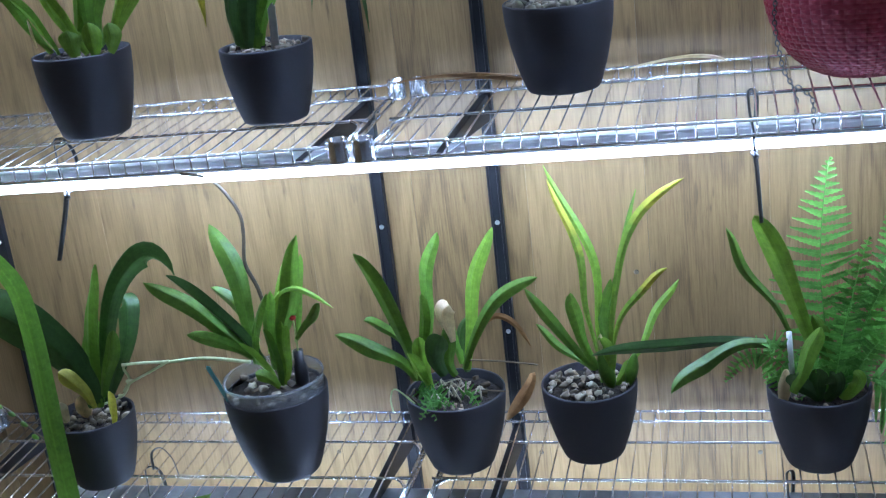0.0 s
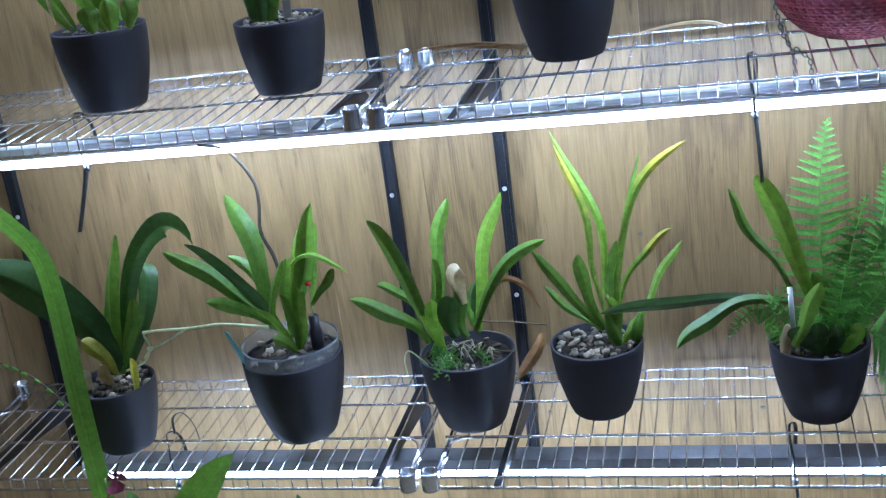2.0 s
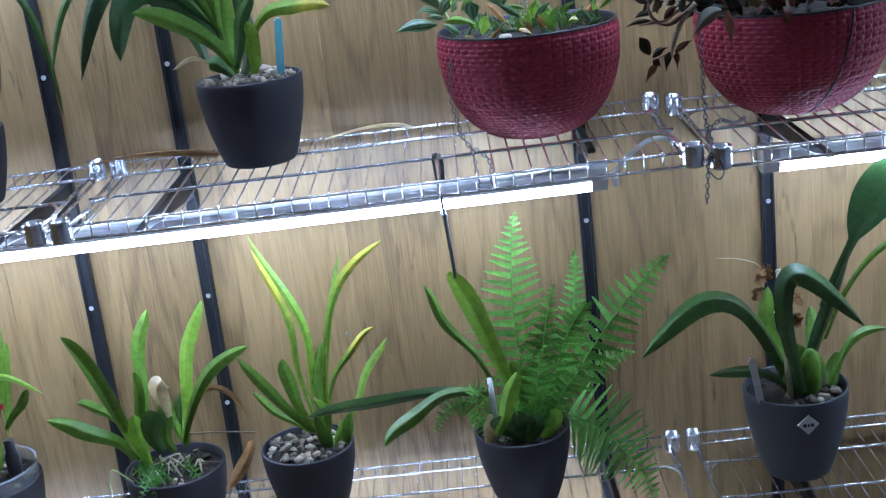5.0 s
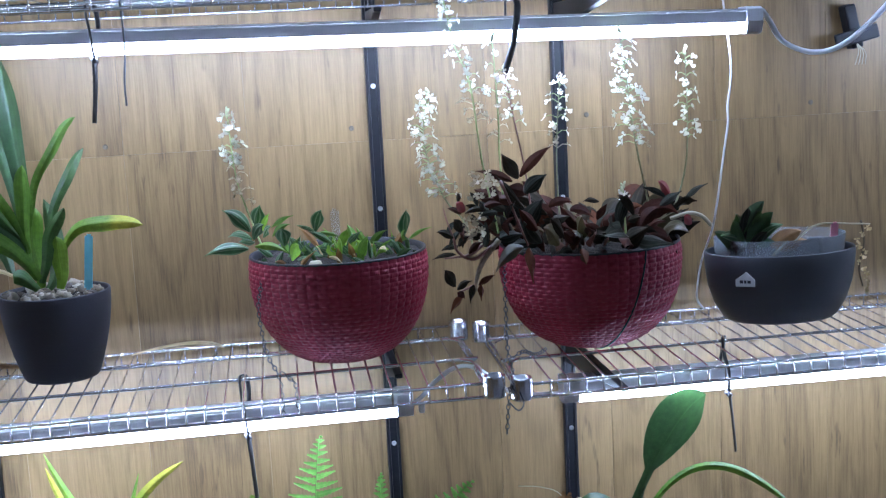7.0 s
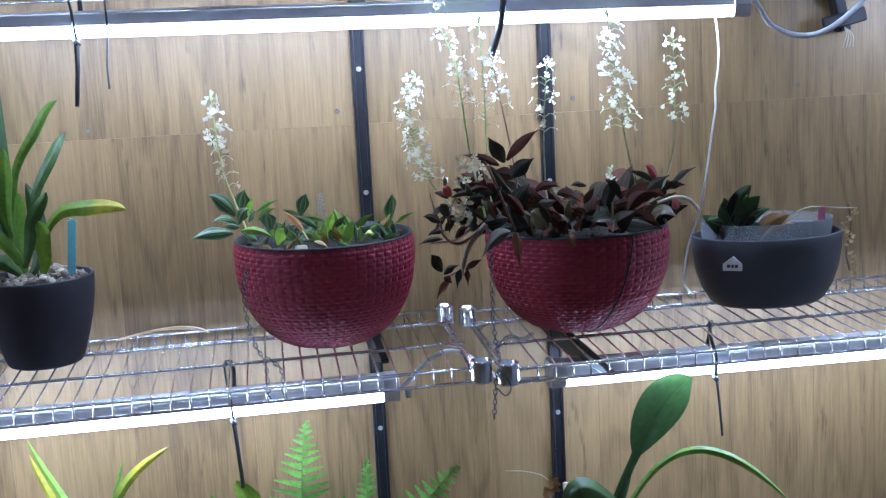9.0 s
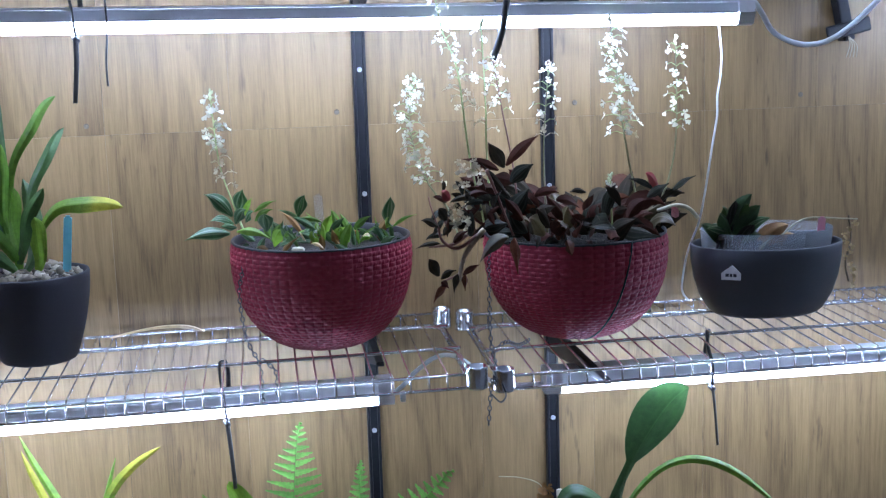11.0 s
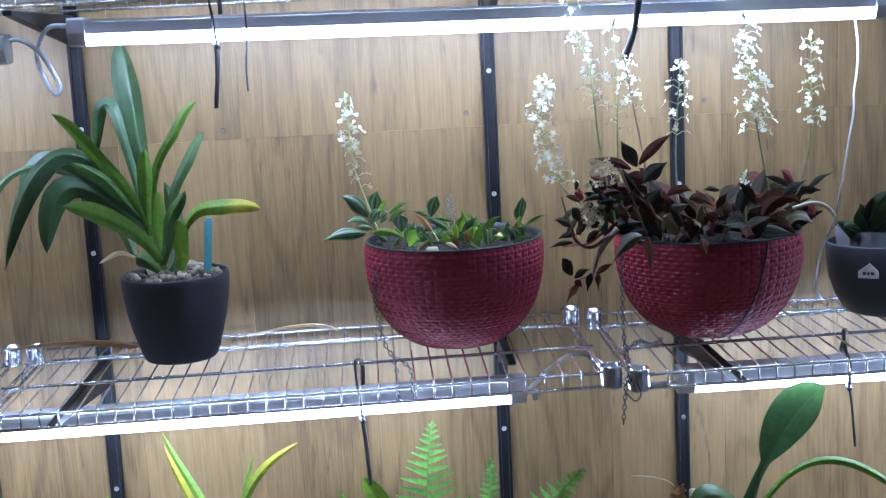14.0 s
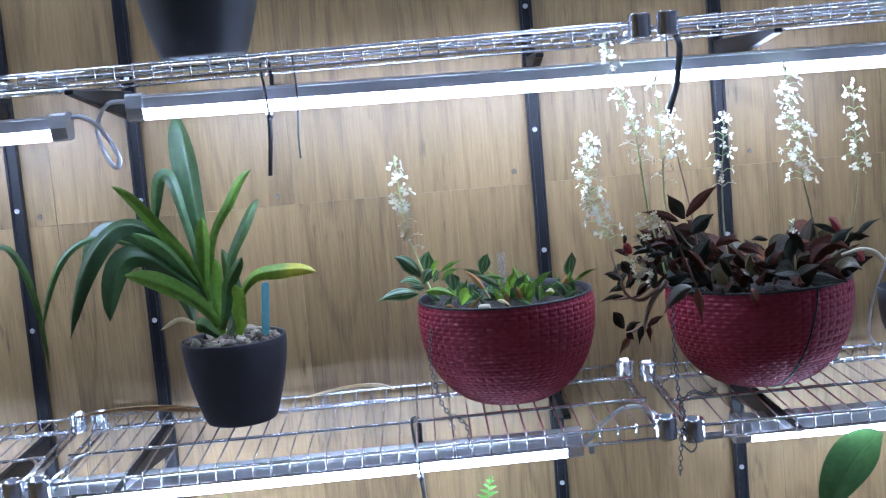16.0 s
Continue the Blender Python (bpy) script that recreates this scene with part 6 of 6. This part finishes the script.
for _x, _zz, _tx, _tz, _w, _m in ((1.345, 1.38, 1.29, 1.425, 0.026, LEAF_DEEP), (1.35, 1.40, 1.345, 1.46, 0.032, JEWEL_DUSK), (1.355, 1.39, 1.385, 1.45, 0.034, LEAF_DEEP), (1.35, 1.385, 1.32, 1.44, 0.03, LEAF_DEEP), (1.35, 1.38, 1.32, 1.40, 0.03, JEWEL_DARK), (1.355, 1.38, 1.39, 1.40, 0.032, LEAF_DEEP), (1.34, 1.40, 1.37, 1.468, 0.03, LEAF_DEEP), (1.36, 1.37, 1.375, 1.42, 0.03, JEWEL_DUSK), (1.35, 1.40, 1.30, 1.418, 0.022, JEWEL), (1.355, 1.41, 1.365, 1.452, 0.026, LEAF_DARK), (1.362, 1.40, 1.40, 1.43, 0.024, JEWEL), (1.345, 1.41, 1.325, 1.45, 0.024, LEAF_DARK), (1.39, 1.38, 1.43, 1.418, 0.034, DRY_BROWN), (1.40, 1.375, 1.445, 1.40, 0.03, DRY_BROWN), (1.41, 1.37, 1.43, 1.39, 0.028, DRY_BROWN)):
    oval_leaf(bowl, (_x, GY - 0.02, _zz), (_tx, GY - 0.05, _tz), _w, _m, (0, -1, 0.4), 0.1)
stick(bowl, "dry_runner", [(1.39, 1.58, 1.37), (1.42, 1.57, 1.40), (1.46, 1.57, 1.425), (1.52, 1.57, 1.422), (1.545, 1.57, 1.42)], 0.0018, CANE, "pale dry runner", 6, 5, 0.6)
stick(bowl, "dry_runner", [(1.535, 1.58, 1.425), (1.54, 1.58, 1.39), (1.532, 1.58, 1.35), (1.538, 1.58, 1.32)], 0.0014, DEAD_STEM)
for _k in range(12):
    _bm = bmesh.new()
    floret(_bm, (1.535 + _rng.uniform(-0.009, 0.009), 1.575, 1.315 + 0.009 * _k), 0.007, _rng)
    part("dry_leaflet", _bm, DRY_PALE, bowl)
label_stick(bowl, (1.482, 1.565, 1.385), (1.484, 1.563, 1.428), 0.012, PINK, "pink plastic plant label")
sticker(bowl, (1.331, 1.5465, 1.348), 0.0145, -0.55, ((-0.55, -0.2), (-0.1, 0.15), (0.25, 0.6)), "tag")

# ---- upper shelf ----
tall_pot = planter("potted_orchid", 0.309, 1.53, TD, 0.094, 0.17, 0.062, "large dark grey pot standing on upper wire shelf", POT_GREY, 0.02, 0)

# ---- below the shelves ----
for _name, _x, _y, _lab in (("floor_a", -0.735, 1.37, "dark green orchid in pot on the floor"), ("floor_b", -0.455, 1.36, "broad-leaved orchid with wine-red flowers on the floor"), ("floor_c", -0.20, 1.34, "dark green arching orchid in floor pot"), ("floor_d", -0.035, 1.36, "small dark green orchid in floor pot")):
    _p = planter("potted_orchid", _x, _y, FLOOR, 0.085, 0.15, 0.058, _lab, POT, 0.012, 10, "potted orchids on the floor")
    if _name == "floor_a":
        floor_a = _p
    elif _name == "floor_b":
        floor_b = _p
    elif _name == "floor_c":
        floor_c = _p
    else:
        floor_d = _p
blade(floor_a, LEAF_DARK, 0.045, (-0.802, 1.36, 0.34), (-0.647, 1.335, 0.611), (-0.585, 1.31, 0.518))
blade(floor_a, LEAF, 0.027, (-0.765, 1.33, 0.365), (-0.647, 1.315, 0.568), (-0.632, 1.3, 0.511))
blade(floor_a, LEAF_DARK, 0.0396, (-0.777, 1.33, 0.364), (-0.702, 1.32, 0.495), (-0.659, 1.31, 0.549))
blade(floor_b, LEAF, 0.054, (-0.501, 1.36, 0.358), (-0.398, 1.33, 0.579), (-0.234, 1.3, 0.765))
blade(floor_b, LEAF_DARK, 0.0414, (-0.523, 1.36, 0.356), (-0.486, 1.385, 0.529), (-0.491, 1.41, 0.631))
blade(floor_b, LEAF_DARK, 0.0504, (-0.492, 1.32, 0.388), (-0.466, 1.3, 0.508), (-0.401, 1.28, 0.632))
blade(floor_b, LEAF, 0.036, (-0.474, 1.36, 0.359), (-0.415, 1.36, 0.491), (-0.347, 1.36, 0.583))
blade(floor_b, LEAF_DARK, 0.0414, (-0.472, 1.34, 0.374), (-0.452, 1.34, 0.446), (-0.419, 1.34, 0.527))
blade(floor_c, LEAF_DARK, 0.0576, (-0.221, 1.34, 0.389), (-0.234, 1.31, 0.597), (-0.314, 1.28, 0.65))
blade(floor_c, LEAF_DARK, 0.0432, (-0.156, 1.34, 0.393), (-0.162, 1.36, 0.524), (-0.179, 1.38, 0.642))
blade(floor_c, LEAF, 0.0198, (-0.251, 1.36, 0.372), (-0.271, 1.365, 0.505), (-0.297, 1.37, 0.605))
blade(floor_c, LEAF_DARK, 0.036, (-0.257, 1.29, 0.425), (-0.263, 1.265, 0.552), (-0.324, 1.24, 0.554))
blade(floor_c, LEAF, 0.045, (-0.201, 1.34, 0.39), (-0.22, 1.34, 0.457), (-0.24, 1.34, 0.512))
blade(floor_d, LEAF_DARK, 0.036, (-0.052, 1.34, 0.399), (-0.04, 1.34, 0.51), (-0.022, 1.34, 0.62))
blade(floor_d, LEAF, 0.0414, (-0.041, 1.31, 0.422), (-0.025, 1.305, 0.503), (-0.006, 1.3, 0.586))
blade(floor_d, LEAF, 0.0324, (-0.055, 1.31, 0.421), (-0.052, 1.3, 0.494), (-0.055, 1.29, 0.554))
blade(floor_d, LEAF_DARK, 0.0162, (0.015, 1.34, 0.403), (0.018, 1.355, 0.436), (0.025, 1.37, 0.479))
stick(floor_b, "flower_stem", [(-0.50, 1.36, 0.26), (-0.545, 1.36, 0.43), (-0.524, 1.36, 0.588), (-0.49, 1.36, 0.67), (-0.466, 1.36, 0.715)], 0.0022, RED_STEM, "dark upright flower stem", 6, 5, 0.6)
for _q in ((-0.471, 1.35, 0.696), (-0.557, 1.35, 0.607)):
    _bm = bmesh.new()
    for _j in range(2):
        floret(_bm, Vector(_q) + Vector((0, -0.002 * _j, -0.004 * _j)), 0.024, random.Random(5 + _j))
    part("flower", _bm, PETAL_WINE, floor_b, "wine-red orchid flower")
stick(floor_b, "flower_stem", [(-0.524, 1.36, 0.588), (-0.54, 1.355, 0.6), (-0.557, 1.352, 0.607)], 0.0013, RED_STEM)
stick(orchid_a, "bud_spike", [(-0.556, 1.47, 0.785), (-0.565, 1.43, 0.782), (-0.575, 1.405, 0.815), (-0.60, 1.40, 0.848), (-0.632, 1.4, 0.869), (-0.67, 1.4, 0.885)], 0.0022, DEAD_STEM, "budding flower spike", 6, 5, 0.7)
for _q in ((-0.655, 1.398, 0.879), (-0.64, 1.398, 0.873), (-0.625, 1.398, 0.864), (-0.606, 1.398, 0.85), (-0.588, 1.398, 0.832), (-0.575, 1.40, 0.808)):
    bulb(orchid_a, _q, Vector(_q) + Vector((0.011, 0, -0.007)), 0.0038, LEAF)

drum = thing("storage_drum", (0.955, 1.56, FLOOR), "round greenish plastic drum with dark lid below shelf", "drum")
part("body", lathe([(0, 0), (0.16, 0), (0.172, 0.01), (0.176, 0.25), (0.18, 0.29), (0.186, 0.295), (0.186, 0.312), (0.18, 0.316), (0, 0.316)], (0.955, 1.56, FLOOR), 64), DRUM, drum)
part("lid", lathe([(0, 0.325), (0.14, 0.327), (0.16, 0.322), (0.166, 0.334), (0.176, 0.336), (0.182, 0.33), (0.183, 0.317), (0, 0.317)], (0.955, 1.56, FLOOR), 64), DRUM_LID, drum, "dark green-grey lid")
part("lid_rim", lathe([(0.1765, 0.316), (0.19, 0.316), (0.192, 0.326), (0.188, 0.337), (0.1775, 0.339), (0.1765, 0.316)], (0.955, 1.56, FLOOR), 64), GLASS, drum, "translucent pale rim")
for _a in (3.3, 4.2, 5.4):
    _q = (0.955 + 0.193 * math.cos(_a), 1.56 + 0.193 * math.sin(_a), FLOOR + 0.31)
    part("clip", box((_q[0] - 0.012, _q[1] - 0.006, _q[2] - 0.022), (_q[0] + 0.012, _q[1] + 0.006, _q[2] + 0.024), 0.003), DRUM, drum, "lid clip")


# ---- cables, ties, hook, dry leaves ----
def lone(name, bm, mat, label, category, group=""):
    return tagged(finish(name, bm, mat), label, category, group)


def flat_strap(points, w=0.0034, steps=6):
    return tube(smooth_path(points, steps), w, 6, None, 1.0, 0.4)


def tie(x, z, y, wire, tail, lean=0.0):
    """A black cable tie slung over a shelf wire and round a lamp, with its loose tail; wire: the wire's height."""
    bm = flat_strap([(x - 0.002, 1.543, wire + 0.006), (x - 0.005, 1.535, wire + 0.004), (x - 0.004, y - 0.006, wire - 0.02), (x - 0.001, y - 0.0135, z + 0.028), (x, y - 0.0135, z + 0.012), (x + 0.001, y - 0.0105, z - 0.004), (x + 0.002, y - 0.005, z - 0.011)])
    tube(smooth_path([(x - 0.002, 1.543, wire + 0.006), (x + 0.003, 1.549, wire + 0.003), (x + 0.006, y + 0.026, wire - 0.015), (x + 0.005, y + 0.036, z + 0.028), (x + 0.004, y + 0.035, z + 0.01), (x + 0.003, y + 0.016, z - 0.009), (x + 0.002, y - 0.004, z - 0.012)], 5), 0.0034, 6, bm, 1.0, 0.4)
    tube([(x - 0.001, y - 0.004, z - 0.012), (x + 0.004, y - 0.011, z - 0.019)], 0.0042, 8, bm)
    tube(smooth_path([(x + 0.002, y - 0.01, z - 0.014), (x + 0.004 + lean * 0.3, y - 0.01, z - 0.05), (x + 0.006 + lean, y - 0.006, z - tail)], 4), 0.0046, 6, bm, 0.85, 0.35)
    return lone("cable_tie", bm, TIE, "black nylon cable tie holding lamp, tail hanging", "cable tie", "cable ties on the lamps")


tie(0.561, 1.192, HANG, 1.260, 0.116, 0.002)
tie(1.294, 1.193, HANG, 1.259, 0.108, 0.006)
tie(-0.50, 1.182, HANG, 1.250, 0.125, -0.045)
tie(0.60, 0.590, HANG, 0.664, 0.145, 0.004)
tie(-0.463, 0.590, HANG, 0.664, 0.05, 0.045)
tie(0.391, 1.7475, HANG, 1.8095, 0.102, -0.012)
_bm = flat_strap([(0.981, 1.543, 1.816), (0.985, 1.534, 1.811), (0.988, 1.535, 1.794), (0.988, 1.519, 1.778), (0.983, 1.516, 1.746), (0.978, 1.518, 1.721), (0.966, 1.523, 1.685)], 0.0048)
tube(smooth_path([(0.981, 1.543, 1.816), (0.978, 1.55, 1.808), (0.98, 1.573, 1.765), (0.981, 1.571, 1.745), (0.98, 1.55, 1.725), (0.979, 1.53, 1.722)], 5), 0.0036, 6, _bm, 1.0, 0.4)
lone("cable_tie", _bm, TIE, "thick black cable tie holding lamp, tail slanting", "cable tie", "cable ties on the lamps")
lone("cable_tie", flat_strap([(0.435, 1.515, TZ + 0.012), (0.437, 1.513, 1.75), (0.434, 1.50, 1.70), (0.434, 1.50, 1.668)], 0.0018), TIE, "thin black cable tie hanging below upper shelf", "cable tie", "cable ties on the lamps")


def cable(points, r, mat, label, name="cable"):
    return lone(name, tube(smooth_path(points, 8), r, 8), mat, label, "cable")


cable([(0.188, 1.561, 1.770), (0.155, 1.561, 1.768), (0.137, 1.561, 1.735), (0.147, 1.558, 1.693), (0.161, 1.553, 1.676), (0.166, 1.549, 1.693), (0.144, 1.546, 1.736), (0.120, 1.551, 1.753), (0.103, 1.556, 1.754)], 0.0034, WHITE, "white power cable looped between two lamps")
cable([(0.809, 1.549, 1.199), (0.825, 1.552, 1.210), (0.839, 1.555, 1.224), (0.852, 1.555, 1.234), (0.870, 1.555, 1.246), (0.889, 1.555, 1.250), (0.907, 1.552, 1.246), (0.925, 1.539, 1.235), (0.941, 1.528, 1.219), (0.977, 1.534, 1.204), (1.019, 1.544, 1.198), (1.040, 1.549, 1.197)], 0.0034, WHITE, "white power cable joining two lamps")
cable([(1.358, 1.56, 1.752), (1.37, 1.565, 1.757), (1.385, 1.57, 1.74), (1.42, 1.6, 1.708), (1.475, 1.61, 1.69), (1.526, 1.6, 1.706), (1.60, 1.6, 1.77), (1.72, 1.6, 1.9)], 0.0042, WHITE, "thick white power cable sagging from lamp end")
cable([(1.318, 1.60, 1.83), (1.321, 1.59, 1.76), (1.32, 1.565, 1.69), (1.3155, 1.555, 1.65), (1.311, 1.555, 1.62), (1.311, 1.556, 1.59), (1.306, 1.56, 1.55), (1.299, 1.575, 1.47), (1.302, 1.61, 1.42), (1.312, 1.69, 1.36), (1.306, 1.70, 1.30), (1.32, 1.71, 1.275)], 0.0017, WHITE, "thin white cord hanging down to the shelf")
cable([(0.832, 1.549, 0.607), (0.885, 1.552, 0.603), (0.947, 1.544, 0.599), (1.021, 1.544, 0.603), (1.084, 1.544, 0.612)], 0.0034, WHITE, "white power cable running below lower shelf")

lone("cable_tie", flat_strap([(-0.432, 1.5, 0.69), (-0.43, 1.5, 0.72), (-0.412, 1.5, 0.731), (-0.395, 1.5, 0.712), (-0.388, 1.5, 0.678)], 0.0024), TIE, "loose black cable tie loop on wire shelf", "cable tie", "cable ties on the lamps")
lone("cable_plug", box((0.817, 1.53, 1.189), (0.825, 1.542, 1.204), 0.002), WHITE, "small white lamp connector below wire shelf", "plug")
def tilted(bm):
    bmesh.ops.rotate(bm, cent=(1.603, WALL, 1.72), matrix=Matrix.Rotation(-0.22, 3, "Y"), verts=bm.verts)
    return bm


hook = thing("wall_bracket", (1.603, WALL, 1.72), "black crosspiece bracket screwed to boards with frayed string", "bracket")
part("upright", tilted(box((1.592, WALL - 0.028, 1.692), (1.612, WALL - 0.001, 1.765), 0.003)), BLACK, hook, "", False)
part("crossbar", tilted(box((1.562, WALL - 0.034, 1.700), (1.640, WALL - 0.0285, 1.724), 0.003)), BLACK, hook, "", False)
for _k in range(4):
    stick(hook, "string", [(1.603, 1.735, 1.70), (1.604 + 0.004 * _k, 1.73, 1.685), (1.598 + 0.006 * _k, 1.73, 1.665)], 0.0007, CANE)

for _pts, _w, _lab in (([(0.012, 1.70, 1.276), (0.10, 1.69, 1.286), (0.195, 1.70, 1.277)], 0.008, "dry brown fallen leaf on wire shelf"), ([(0.385, 1.70, 1.275), (0.476, 1.70, 1.288), (0.53, 1.69, 1.277)], 0.007, "pale dry fallen leaf on wire shelf"), ([(0.11, 1.705, 1.276), (0.17, 1.69, 1.279), (0.225, 1.68, 1.273)], 0.009, "dry brown fallen leaf on wire shelf")):
    _bm = strap(bmesh.new(), *_pts, _w, (0, -0.6, 1), 0.4, 0.5)
    lone("fallen_leaf", _bm, DRY_PALE if "pale" in _lab else DRY_BROWN, _lab, "dry leaf", "fallen leaves")


# ---- boards of the wall, last ----
def board_mesh(w, h):
    bm = box((-w / 2, 0, -h / 2), (w / 2, 0.008, h / 2), 0.0004)
    me = bpy.data.meshes.new("board")
    bm.to_mesh(me)
    bm.free()
    me.materials.append(OAK)
    return me


PITCH = 0.195
ROWS = ((FLOOR + 0.001, 1.5838), (1.584, TOP - 0.001))
for lo, hi in ROWS:
    k = -13
    meshes = {}
    while True:
        a, b = 1.562 + PITCH * k, 1.562 + PITCH * (k + 1)
        k += 1
        if a >= RIGHT - 0.01:
            break
        a, b = max(a, LEFT + 0.001), min(b, RIGHT - 0.001)
        if b - a < 0.01:
            continue
        key = round(b - a, 4)
        if key not in meshes:
            meshes[key] = board_mesh(b - a - 0.0003, hi - lo)
        ob = new("board", meshes[key])
        ob.parent = north
        ob.location = ((a + b) / 2, WALL, (lo + hi) / 2)

# countersunk screws in the boards
BOARD_SCREW = SCREW.copy()
BOARD_SCREW.materials.clear()
BOARD_SCREW.materials.append(DULL_SCREW)
for x, z in ((0.365, 1.599), (0.755, 1.606), (-0.025, 1.60), (1.145, 1.606), (1.535, 1.605), (-0.2, 0.578), (0.369, 0.918), (0.56, 0.58), (0.18, 0.578), (0.25, 0.58)):
    ob = new("screw", BOARD_SCREW)
    ob.parent = north
    ob.location = (x, WALL + 0.0005, z)
